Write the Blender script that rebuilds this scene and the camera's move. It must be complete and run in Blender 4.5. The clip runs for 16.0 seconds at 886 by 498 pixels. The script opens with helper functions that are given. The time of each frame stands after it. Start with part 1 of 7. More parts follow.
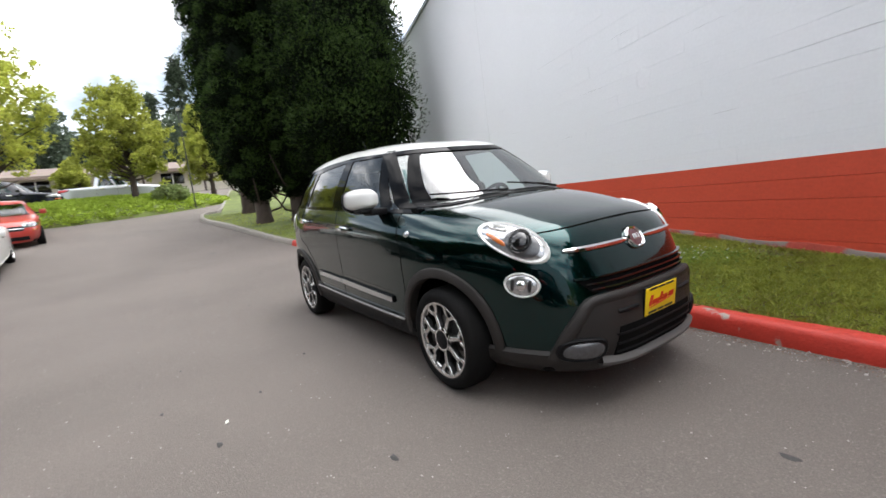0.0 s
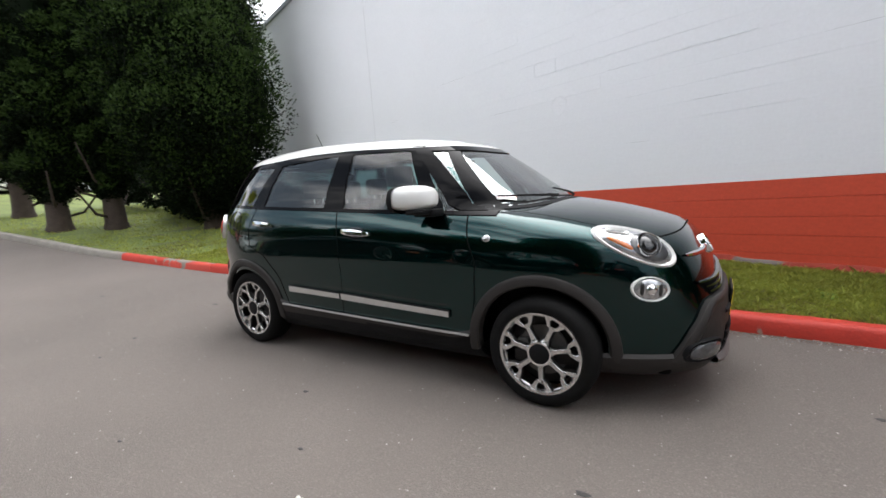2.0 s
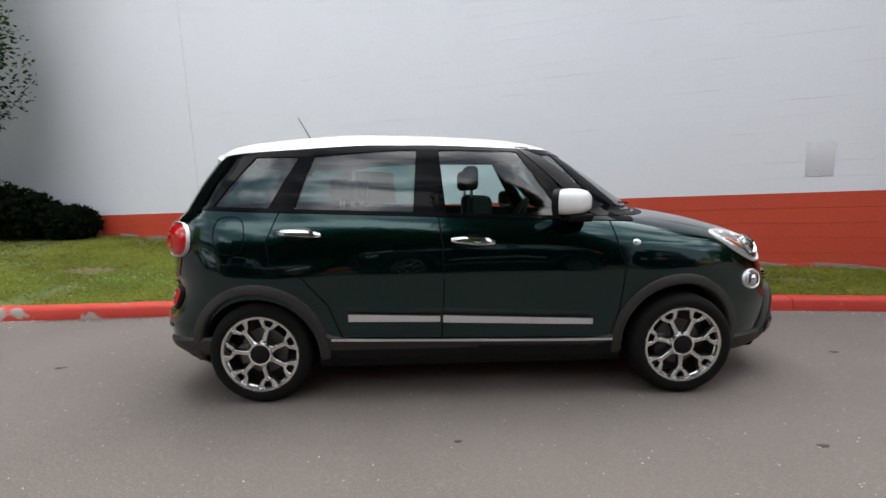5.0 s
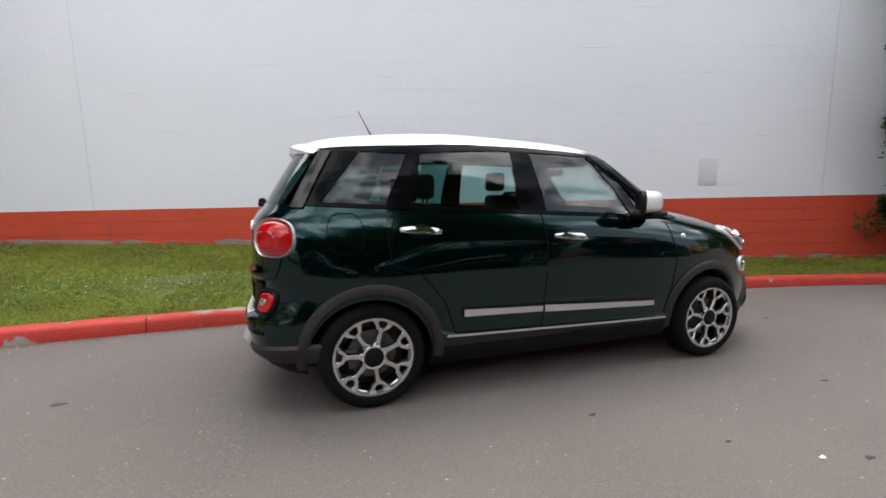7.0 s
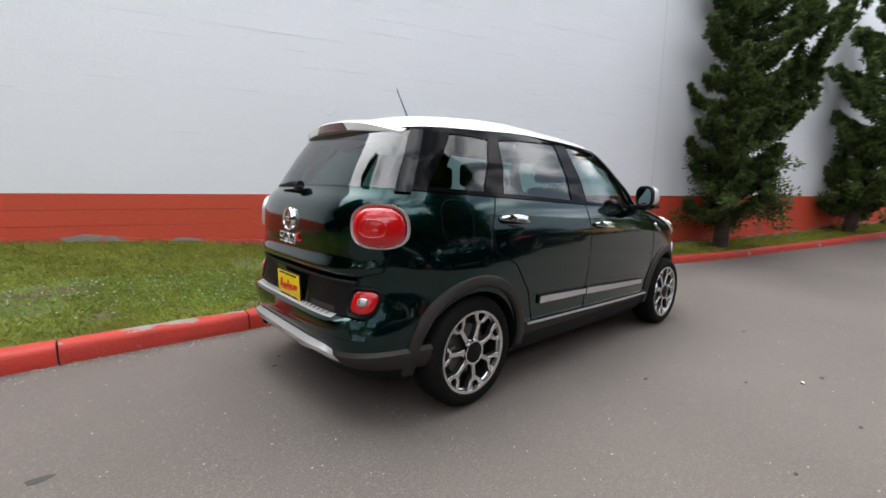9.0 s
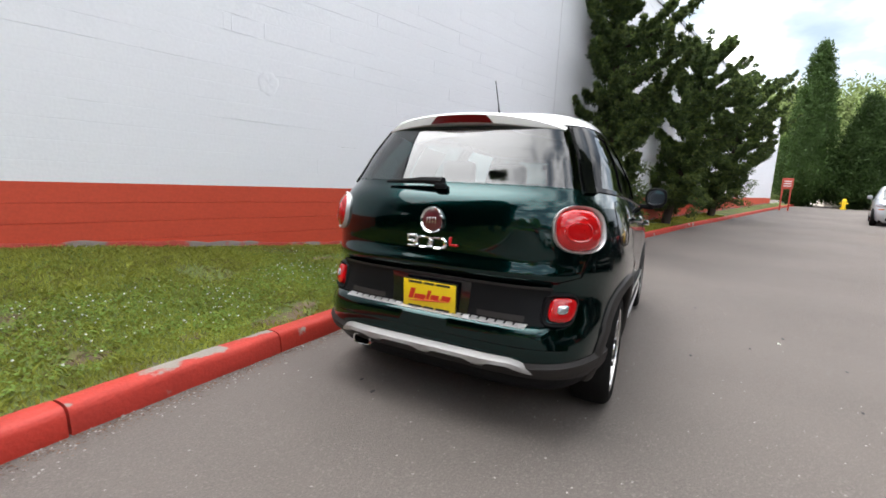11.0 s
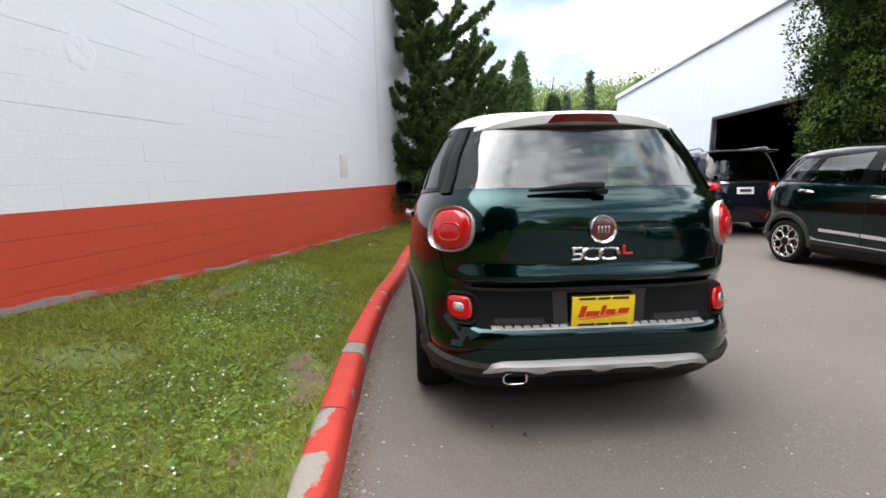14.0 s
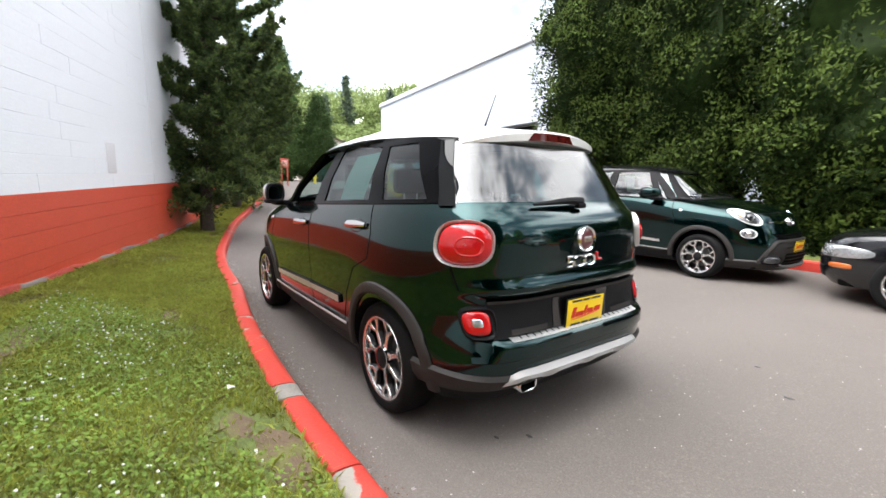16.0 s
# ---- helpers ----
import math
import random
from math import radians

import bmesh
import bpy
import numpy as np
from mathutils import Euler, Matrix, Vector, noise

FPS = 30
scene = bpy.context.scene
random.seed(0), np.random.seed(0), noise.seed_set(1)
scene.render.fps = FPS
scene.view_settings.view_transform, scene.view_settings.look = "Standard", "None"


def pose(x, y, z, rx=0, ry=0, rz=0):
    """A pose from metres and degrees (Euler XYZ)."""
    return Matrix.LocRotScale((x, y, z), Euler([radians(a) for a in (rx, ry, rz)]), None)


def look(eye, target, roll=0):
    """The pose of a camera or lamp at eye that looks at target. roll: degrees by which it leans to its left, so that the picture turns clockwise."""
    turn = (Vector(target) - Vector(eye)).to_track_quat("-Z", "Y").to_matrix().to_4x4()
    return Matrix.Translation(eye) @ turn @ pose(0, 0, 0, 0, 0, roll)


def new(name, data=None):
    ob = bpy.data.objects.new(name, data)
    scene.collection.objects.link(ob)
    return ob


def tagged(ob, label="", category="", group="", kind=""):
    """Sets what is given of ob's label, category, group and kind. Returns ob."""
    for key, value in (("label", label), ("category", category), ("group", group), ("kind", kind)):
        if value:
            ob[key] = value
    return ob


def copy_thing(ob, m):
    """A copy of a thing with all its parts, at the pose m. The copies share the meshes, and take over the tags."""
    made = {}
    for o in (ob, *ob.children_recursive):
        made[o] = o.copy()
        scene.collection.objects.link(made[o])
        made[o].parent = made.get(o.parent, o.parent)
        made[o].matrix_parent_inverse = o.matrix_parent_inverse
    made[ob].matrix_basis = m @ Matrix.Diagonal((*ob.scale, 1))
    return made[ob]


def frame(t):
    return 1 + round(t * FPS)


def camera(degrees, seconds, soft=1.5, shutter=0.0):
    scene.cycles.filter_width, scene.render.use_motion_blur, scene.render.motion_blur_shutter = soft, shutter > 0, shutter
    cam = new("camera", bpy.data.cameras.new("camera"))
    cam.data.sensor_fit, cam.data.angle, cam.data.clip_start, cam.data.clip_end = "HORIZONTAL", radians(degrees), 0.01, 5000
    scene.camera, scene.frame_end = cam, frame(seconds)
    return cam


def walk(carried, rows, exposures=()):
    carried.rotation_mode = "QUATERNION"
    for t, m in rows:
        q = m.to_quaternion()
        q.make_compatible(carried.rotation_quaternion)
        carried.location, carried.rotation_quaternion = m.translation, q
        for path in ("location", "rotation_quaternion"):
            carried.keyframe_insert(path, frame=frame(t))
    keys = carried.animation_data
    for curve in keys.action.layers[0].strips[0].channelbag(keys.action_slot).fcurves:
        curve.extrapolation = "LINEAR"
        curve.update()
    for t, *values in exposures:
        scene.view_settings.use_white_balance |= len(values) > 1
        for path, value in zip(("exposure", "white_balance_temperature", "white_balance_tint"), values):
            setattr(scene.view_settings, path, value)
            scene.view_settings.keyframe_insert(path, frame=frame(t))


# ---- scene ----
cam = camera(91.6, 16.0, soft=1.55, shutter=0.3)
# the car stands on a gentle slope; its own frame is tilted by LEVEL
LEVEL = Matrix.Rotation(radians(1.28), 4, "Y")
PATH = [
    (0, (3.454, -2.221, 1.24), (1.811, -1.117, 0.959), -6.5),
    (0.5, (3.156, -2.463, 1.255), (1.672, -1.152, 0.978), -6.7),
    (1, (2.857, -2.722, 1.256), (1.561, -1.222, 0.996), -5.7),
    (1.5, (2.485, -2.905, 1.246), (1.297, -1.323, 0.956), -3.7),
    (2, (2.119, -3.07, 1.269), (1.054, -1.401, 0.989), -3.3),
    (2.5, (1.736, -3.226, 1.276), (0.883, -1.438, 1.005), -2.3),
    (3, (1.329, -3.305, 1.275), (0.629, -1.455, 0.977), -2.7),
    (3.5, (0.948, -3.381, 1.276), (0.458, -1.46, 1.01), -3.0),
    (4, (0.571, -3.402, 1.274), (0.198, -1.452, 1.028), -4.6),
    (4.2, (0.409, -3.404, 1.284), (0.114, -1.442, 1.028), -3.5),
    (6.3, (-1.146, -3.426, 1.276), (-0.644, -1.508, 1.019), -0.4),
    (6.5, (-1.289, -3.399, 1.284), (-0.722, -1.499, 1.022), 0.3),
    (7, (-1.699, -3.284, 1.277), (-1.065, -1.405, 1.019), 0.1),
    (7.5, (-2.102, -3.169, 1.272), (-1.329, -1.337, 1.061), -2.2),
    (8, (-2.431, -2.965, 1.275), (-1.464, -1.227, 1.064), -2.2),
    (8.5, (-2.706, -2.7, 1.253), (-1.612, -1.042, 1.023), -0.7),
    (8.7, (-2.819, -2.608, 1.231), (-1.633, -1.018, 0.977), 0.4),
    (10.8, (-3.834, -1.185, 1.155), (-2.078, -0.254, 0.935), 2.9),
    (11, (-3.899, -1.045, 1.172), (-2.135, -0.142, 0.903), 3.1),
    (11.5, (-4.071, -0.696, 1.153), (-2.205, -0.012, 0.924), 1.5),
    (12, (-4.083, -0.394, 1.156), (-2.138, 0.025, 0.948), 1.8),
    (12.5, (-4.02, -0.064, 1.216), (-2.048, 0.171, 0.987), -0.9),
    (13, (-4.023, 0.285, 1.216), (-2.034, 0.268, 1.011), -1.1),
    (13.5, (-3.994, 0.598, 1.223), (-2.01, 0.444, 1.022), -1.1),
    (14, (-3.92, 0.884, 1.238), (-1.947, 0.741, 0.943), -1.0),
    (14.5, (-3.868, 1.138, 1.226), (-1.915, 0.814, 0.936), -0.3),
    (15, (-3.763, 1.421, 1.271), (-1.905, 0.746, 0.968), -0.1),
    (15.5, (-3.591, 1.663, 1.26), (-1.859, 0.71, 0.961), -0.0),
    (16, (-3.397, 1.937, 1.296), (-1.788, 0.787, 1.001), 0.7),
]
walk(cam, [(t, LEVEL @ look(eye, target, roll)) for t, eye, target, roll in PATH], [(0, 0.29), (3, 0.24), (6.3, 0.18), (8.7, 0.22), (11, 0.4), (13, 0.4), (14, 0.5), (15, 0.76), (16, 0.9)])

# ---- light ----
SUN_AZ, SUN_EL = radians(15), radians(62)
world = bpy.data.worlds.new("world")
scene.world = world
world.use_nodes = True
wn = world.node_tree.nodes
wl = world.node_tree.links
sky = wn.new("ShaderNodeTexSky")
sky.sky_type, sky.sun_disc = "NISHITA", False
sky.sun_elevation, sky.sun_rotation = SUN_EL, SUN_AZ
sky.air_density, sky.dust_density = 1.0, 2.0
wcoord = wn.new("ShaderNodeTexCoord")
wmap = wn.new("ShaderNodeMapping")
wmap.inputs["Scale"].default_value = (1.0, 1.0, 2.2)
cloud = wn.new("ShaderNodeTexNoise")
cloud.inputs["Scale"].default_value, cloud.inputs["Detail"].default_value = 3.1, 6.0
ramp = wn.new("ShaderNodeValToRGB")
ramp.color_ramp.elements[0].position, ramp.color_ramp.elements[1].position = 0.36, 0.6
for at, value in ((0.42, 0.06), (0.47, 0.2), (0.53, 0.55)):
    ramp.color_ramp.elements.new(at).color = (value, value, value, 1)
mixw = wn.new("ShaderNodeMix")
mixw.data_type = "RGBA"
# thin cloud is brighter round the veiled sun
toward = wn.new("ShaderNodeVectorMath")
toward.operation = "DOT_PRODUCT"
toward.inputs[1].default_value = (math.sin(SUN_AZ) * math.cos(SUN_EL), math.cos(SUN_AZ) * math.cos(SUN_EL), math.sin(SUN_EL))
glow = wn.new("ShaderNodeMapRange")
glow.interpolation_type = "SMOOTHSTEP"
glow.inputs["From Min"].default_value, glow.inputs["From Max"].default_value = 0.74, 1.0
glow.inputs["To Min"].default_value, glow.inputs["To Max"].default_value = 20.6, 43.0
veil = wn.new("ShaderNodeVectorMath")
veil.operation = "SCALE"
veil.inputs[0].default_value = (1.0, 1.0, 1.02)
wl.new(toward.outputs["Value"], glow.inputs["Value"])
wl.new(glow.outputs["Result"], veil.inputs["Scale"])
wl.new(veil.outputs["Vector"], mixw.inputs["B"])
wl.new(wcoord.outputs["Generated"], wmap.inputs["Vector"])
wl.new(wcoord.outputs["Generated"], toward.inputs[0])
wl.new(wmap.outputs["Vector"], cloud.inputs["Vector"])
wl.new(cloud.outputs["Fac"], ramp.inputs["Fac"])
thick = wn.new("ShaderNodeMapRange")
thick.inputs["From Min"].default_value, thick.inputs["From Max"].default_value = 0.7, 0.88
cover = wn.new("ShaderNodeMath")
cover.operation, cover.use_clamp = "ADD", True
wl.new(toward.outputs["Value"], thick.inputs["Value"])
wl.new(ramp.outputs["Color"], cover.inputs[0])
wl.new(thick.outputs["Result"], cover.inputs[1])
wl.new(cover.outputs["Value"], mixw.inputs["Factor"])
haze = wn.new("ShaderNodeMix")
haze.data_type = "RGBA"
haze.inputs["Factor"].default_value = 0.55
haze.inputs["B"].default_value = (4.6, 5.4, 6.2, 1)
wl.new(sky.outputs["Color"], haze.inputs["A"])
wl.new(haze.outputs["Result"], mixw.inputs["A"])
wl.new(mixw.outputs["Result"], wn["Background"].inputs["Color"])
wn["Background"].inputs["Strength"].default_value = 0.15
sun_data = bpy.data.lights.new("sun", "SUN")
sun_data.energy, sun_data.angle, sun_data.color = 0.4, radians(40), (1.0, 0.97, 0.92)
sun = new("sun", sun_data)
sun.matrix_world = look((math.sin(SUN_AZ) * math.cos(SUN_EL) * 50, math.cos(SUN_AZ) * math.cos(SUN_EL) * 50, math.sin(SUN_EL) * 50), (0, 0, 0))


# ---- materials ----
def material(name, base, rough=0.6, metal=0.0, vary=0.15, scale=4.0, fine=60.0, bump=0.0, bump_scale=120.0, coat=0.0, spread=0.0, wear=None, wear_at=(0.6, 0.7), wear_scale=3.0, spec=0.5, wear_top=0.0, coat_ior=1.5):
    """Principled material with variation at two scales, fine relief, and wear in patches of its own colour."""
    m = bpy.data.materials.new(name)
    m.use_nodes = True
    n, l = m.node_tree.nodes, m.node_tree.links
    b = n["Principled BSDF"]
    b.inputs["Roughness"].default_value, b.inputs["Metallic"].default_value = rough, metal
    b.inputs["Specular IOR Level"].default_value = spec
    b.inputs["Coat IOR"].default_value = coat_ior
    b.inputs["Coat Weight"].default_value, b.inputs["Coat Roughness"].default_value = coat, 0.03
    co = n.new("ShaderNodeTexCoord")
    big, small = n.new("ShaderNodeTexNoise"), n.new("ShaderNodeTexNoise")
    big.inputs["Scale"].default_value, big.inputs["Detail"].default_value = scale, 5
    small.inputs["Scale"].default_value, small.inputs["Detail"].default_value = fine, 3
    l.new(co.outputs["Object"], big.inputs["Vector"])
    l.new(co.outputs["Object"], small.inputs["Vector"])
    add = n.new("ShaderNodeMath")
    add.operation = "ADD"
    l.new(big.outputs["Fac"], add.inputs[0])
    l.new(small.outputs["Fac"], add.inputs[1])
    last = add.outputs["Value"]
    if spread:
        info = n.new("ShaderNodeObjectInfo")
        isle = n.new("ShaderNodeNewGeometry")
        both = n.new("ShaderNodeMath")
        both.operation = "ADD"
        l.new(info.outputs["Random"], both.inputs[0])
        l.new(isle.outputs["Random Per Island"], both.inputs[1])
        more = n.new("ShaderNodeMath")
        more.operation, more.inputs[1].default_value = "MULTIPLY_ADD", spread
        l.new(both.outputs["Value"], more.inputs[0])
        l.new(last, more.inputs[2])
        off = n.new("ShaderNodeMath")
        off.operation, off.inputs[1].default_value = "SUBTRACT", spread
        l.new(more.outputs["Value"], off.inputs[0])
        last = off.outputs["Value"]
    rng = n.new("ShaderNodeMapRange")
    rng.inputs["From Min"].default_value, rng.inputs["From Max"].default_value = 0.6, 1.4
    rng.inputs["To Min"].default_value, rng.inputs["To Max"].default_value = 1 - vary, 1 + vary
    rng.clamp = False
    l.new(last, rng.inputs["Value"])
    mul = n.new("ShaderNodeMix")
    mul.data_type, mul.blend_type = "RGBA", "MULTIPLY"
    mul.inputs["Factor"].default_value = 1
    mul.inputs["A"].default_value = (*base, 1)
    l.new(rng.outputs["Result"], mul.inputs["B"])
    colour = mul.outputs["Result"]
    if wear:
        patch_noise = n.new("ShaderNodeTexNoise")
        patch_noise.inputs["Scale"].default_value, patch_noise.inputs["Detail"].default_value = wear_scale, 9
        l.new(co.outputs["Object"], patch_noise.inputs["Vector"])
        edge = n.new("ShaderNodeMapRange")
        edge.inputs["From Min"].default_value, edge.inputs["From Max"].default_value = wear_at
        if wear_top:
            facing_up = n.new("ShaderNodeSeparateXYZ")
            l.new(n.new("ShaderNodeNewGeometry").outputs["Normal"], facing_up.inputs["Vector"])
            tread_wear = n.new("ShaderNodeMath")
            tread_wear.operation, tread_wear.inputs[1].default_value = "MULTIPLY_ADD", wear_top
            l.new(facing_up.outputs["Z"], tread_wear.inputs[0])
            l.new(patch_noise.outputs["Fac"], tread_wear.inputs[2])
            l.new(tread_wear.outputs["Value"], edge.inputs["Value"])
        else:
            l.new(patch_noise.outputs["Fac"], edge.inputs["Value"])
        worn = n.new("ShaderNodeMix")
        worn.data_type = "RGBA"
        worn.inputs["B"].default_value = (*wear, 1)
        l.new(edge.outputs["Result"], worn.inputs["Factor"])
        l.new(colour, worn.inputs["A"])
        colour = worn.outputs["Result"]
    l.new(colour, b.inputs["Base Color"])
    if bump:
        grain = n.new("ShaderNodeTexNoise")
        grain.inputs["Scale"].default_value, grain.inputs["Detail"].default_value = bump_scale, 4
        l.new(co.outputs["Object"], grain.inputs["Vector"])
        bu = n.new("ShaderNodeBump")
        bu.inputs["Strength"].default_value, bu.inputs["Distance"].default_value = bump, 0.01
        l.new(grain.outputs["Fac"], bu.inputs["Height"])
        l.new(bu.outputs["Normal"], b.inputs["Normal"])
    return m


def glass(name, tint, through_part=0.6, rough=0.0, least=0.11):
    """Window glass: a sharp coat of reflection over a tinted see-through pane."""
    m = bpy.data.materials.new(name)
    m.use_nodes = True
    n, l = m.node_tree.nodes, m.node_tree.links
    n.remove(n["Principled BSDF"])
    clear = n.new("ShaderNodeBsdfTransparent")
    clear.inputs["Color"].default_value = (*[c * through_part for c in tint], 1)
    shine = n.new("ShaderNodeBsdfGlossy")
    shine.inputs["Roughness"].default_value = rough
    facing = n.new("ShaderNodeLayerWeight")
    facing.inputs["Blend"].default_value = 0.5
    steep = n.new("ShaderNodeMath")
    steep.operation, steep.inputs[1].default_value = "POWER", 4.0
    fres = n.new("ShaderNodeMath")
    fres.operation, fres.inputs[1].default_value, fres.inputs[2].default_value = "MULTIPLY_ADD", 0.88, least
    l.new(facing.outputs["Facing"], steep.inputs[0])
    l.new(steep.outputs["Value"], fres.inputs[0])
    mix = n.new("ShaderNodeMixShader")
    l.new(fres.outputs["Value"], mix.inputs["Fac"])
    l.new(clear.outputs["BSDF"], mix.inputs[1])
    l.new(shine.outputs["BSDF"], mix.inputs[2])
    l.new(mix.outputs["Shader"], n["Material Output"].inputs["Surface"])
    return m


def leaf(name, base, vary=0.5, spread=0.35, shine=0.2):
    m = material(name, base, rough=0.6, vary=vary, scale=1.2, fine=9, spread=spread)
    n, l = m.node_tree.nodes, m.node_tree.links
    b = n["Principled BSDF"]
    b.inputs["Specular IOR Level"].default_value = shine
    lit = n.new("ShaderNodeBsdfTranslucent")
    l.new(b.inputs["Base Color"].links[0].from_socket, lit.inputs["Color"])
    mix = n.new("ShaderNodeMixShader")
    mix.inputs["Fac"].default_value = 0.35
    l.new(b.outputs["BSDF"], mix.inputs[1])
    l.new(lit.outputs["BSDF"], mix.inputs[2])
    l.new(mix.outputs["Shader"], n["Material Output"].inputs["Surface"])
    return m


ASPHALT = material("asphalt", (0.131, 0.112, 0.099), 0.85, vary=0.34, scale=0.35, fine=150, bump=0.8, bump_scale=160, wear=(0.185, 0.162, 0.146), wear_at=(0.54, 0.7), wear_scale=95)
KERB_RED = material("kerb_red_paint", (0.44, 0.031, 0.017), 0.6, vary=0.15, scale=5, fine=40, bump=0.3, bump_scale=60, spread=0.15, wear=(0.32, 0.29, 0.25), wear_at=(0.63, 0.67), wear_scale=4)
KERB_GREY = material("kerb_concrete", (0.24, 0.22, 0.195), 0.9, vary=0.2, scale=5, fine=50, bump=0.5, bump_scale=80)
WALL_WHITE = material("wall_white_paint", (0.84, 0.845, 0.885), 0.55, vary=0.035, scale=0.6, fine=30, bump=0.2, bump_scale=30, spread=0.012)
WALL_RED = material("wall_red_paint", (0.6, 0.07, 0.031), 0.6, vary=0.12, scale=1.2, fine=30, bump=0.25, bump_scale=45, spread=0.1, wear=(0.36, 0.07, 0.05), wear_at=(0.6, 0.75), wear_scale=2)
FOOTING = material("footing_concrete", (0.34, 0.05, 0.032), 0.9, vary=0.3, scale=4, fine=30, bump=0.6, bump_scale=30, wear=(0.2, 0.165, 0.145), wear_at=(0.48, 0.54), wear_scale=2.2)
DRY_SOIL = material("dry_soil", (0.125, 0.085, 0.053), 0.95, vary=0.35, scale=6, fine=60, bump=0.8, bump_scale=50, wear=(0.13, 0.125, 0.04), wear_at=(0.5, 0.6), wear_scale=9)
TURF = material("turf", (0.105, 0.135, 0.03), 0.9, vary=0.5, scale=1.3, fine=35, bump=0.8, bump_scale=60, wear=(0.105, 0.08, 0.045), wear_at=(0.6, 0.72), wear_scale=1.6)
GRASS = leaf("grass_blade", (0.36, 0.39, 0.074), vary=0.3, spread=0.25)
DRY_GRASS = leaf("dry_grass_blade", (0.26, 0.23, 0.08), vary=0.3)
CLOVER = leaf("clover_leaf", (0.19, 0.28, 0.05), vary=0.3, spread=0.15)
PETAL = material("clover_flower", (0.64, 0.65, 0.56), 0.8, vary=0.1)
# cypress, hedge and juniper: shaded and lit leaf copies paint light on tufts
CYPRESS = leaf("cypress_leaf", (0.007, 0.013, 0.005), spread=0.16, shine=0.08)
CYPRESS_LIT = leaf("cypress_lit_leaf", (0.036, 0.063, 0.015), spread=0.16, shine=0.08)
CONE = leaf("thuja_leaf", (0.04, 0.072, 0.018), spread=0.4)
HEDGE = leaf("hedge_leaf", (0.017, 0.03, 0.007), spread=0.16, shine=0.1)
HEDGE_LIT = leaf("hedge_lit_leaf", (0.068, 0.1, 0.02), spread=0.16, shine=0.1)
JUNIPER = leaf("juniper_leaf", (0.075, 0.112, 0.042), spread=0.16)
JUNIPER_LIT = leaf("juniper_lit_leaf", (0.145, 0.195, 0.055), spread=0.16)
MAPLE = leaf("maple_leaf", (0.35, 0.38, 0.07), spread=0.4)
FIR = leaf("fir_leaf", (0.085, 0.115, 0.075), spread=0.5)
WOODS = leaf("woods_leaf", (0.26, 0.33, 0.12), spread=0.5)
SCRUB = material("hill_scrub", (0.27, 0.36, 0.09), 0.9, vary=0.35, scale=0.12, fine=1.0)
BARK = material("bark", (0.05, 0.036, 0.028), 0.95, vary=0.4, scale=6, fine=40, bump=1.0, bump_scale=25)
PAINT_GREEN = material("green_car_paint", (0.0016, 0.023, 0.0225), 0.17, metal=0.95, vary=0.06, scale=2, fine=900, coat=1.0, spec=0.0, coat_ior=1.42)
PAINT_WHITE = material("white_car_paint", (0.78, 0.78, 0.76), 0.3, vary=0.02, coat=0.8)
PAINT_BLACK = material("black_gloss", (0.006, 0.006, 0.007), 0.15, vary=0.1, coat=0.6)
PILLAR = material("pillar_black", (0.003, 0.003, 0.0035), 0.02, vary=0.1, spec=0.07)
GLASS_BAND = material("painted_glass_edge", (0.003, 0.0035, 0.0035), 0.01, vary=0.1, spec=0.3)
PAINT_NAVY = material("navy_car_paint", (0.006, 0.007, 0.014), 0.4, vary=0.06, fine=900, coat=1.0, spec=0.0)
PAINT_YELLOW = material("yellow_car_paint", (0.72, 0.42, 0.01), 0.35, vary=0.05, coat=0.8)
PAINT_SILVER = material("silver_car_paint", (0.45, 0.47, 0.5), 0.35, metal=0.6, vary=0.05, coat=0.8)
PAINT_RED = material("red_car_paint", (0.42, 0.035, 0.025), 0.35, metal=0.1, vary=0.06, coat=0.8)
CLADDING = material("grey_cladding", (0.024, 0.0208, 0.0196), 0.55, spec=0.35, vary=0.12, scale=8, fine=300, bump=0.15, bump_scale=500)
PLASTIC = material("black_plastic", (0.008, 0.008, 0.009), 0.5, spec=0.14, vary=0.15, scale=8, fine=300, bump=0.15, bump_scale=500)
RUBBER = material("tyre_rubber", (0.0075, 0.0072, 0.0072), 0.8, spec=0.12, vary=0.25, scale=10, fine=120, bump=0.2, bump_scale=200)
CHROME = material("chrome", (0.8, 0.8, 0.8), 0.08, metal=1.0, vary=0.03)
SKID = material("brushed_skid", (0.34, 0.33, 0.32), 0.5, metal=0.6, vary=0.06)
CHIN = material("satin_chin", (0.09, 0.085, 0.082), 0.5, vary=0.08)
BRAKE = material("brake_iron", (0.16, 0.155, 0.15), 0.45, metal=0.6, vary=0.15)
SATIN = material("satin_silver", (0.62, 0.61, 0.6), 0.38, metal=0.7, vary=0.06)
ALLOY = material("machined_alloy", (0.62, 0.61, 0.6), 0.26, metal=0.85, vary=0.1)
DARK_ALLOY = material("dark_alloy", (0.04, 0.04, 0.04), 0.4, metal=0.6, vary=0.1)
LAMP_RED = material("red_lamp_lens", (0.48, 0.005, 0.007), 0.12, vary=0.08, scale=25, coat=0.5)
LAMP_DARK = material("dark_red_lens", (0.1, 0.006, 0.006), 0.12, vary=0.08, coat=1.0)
LAMP_SMOKE = material("smoked_lamp_lens", (0.06, 0.06, 0.065), 0.15, vary=0.2, scale=30, coat=1.0)
LAMP_CLEAR = material("clear_lamp_lens", (0.5, 0.5, 0.51), 0.15, metal=0.7, vary=0.3, scale=30, coat=1.0)
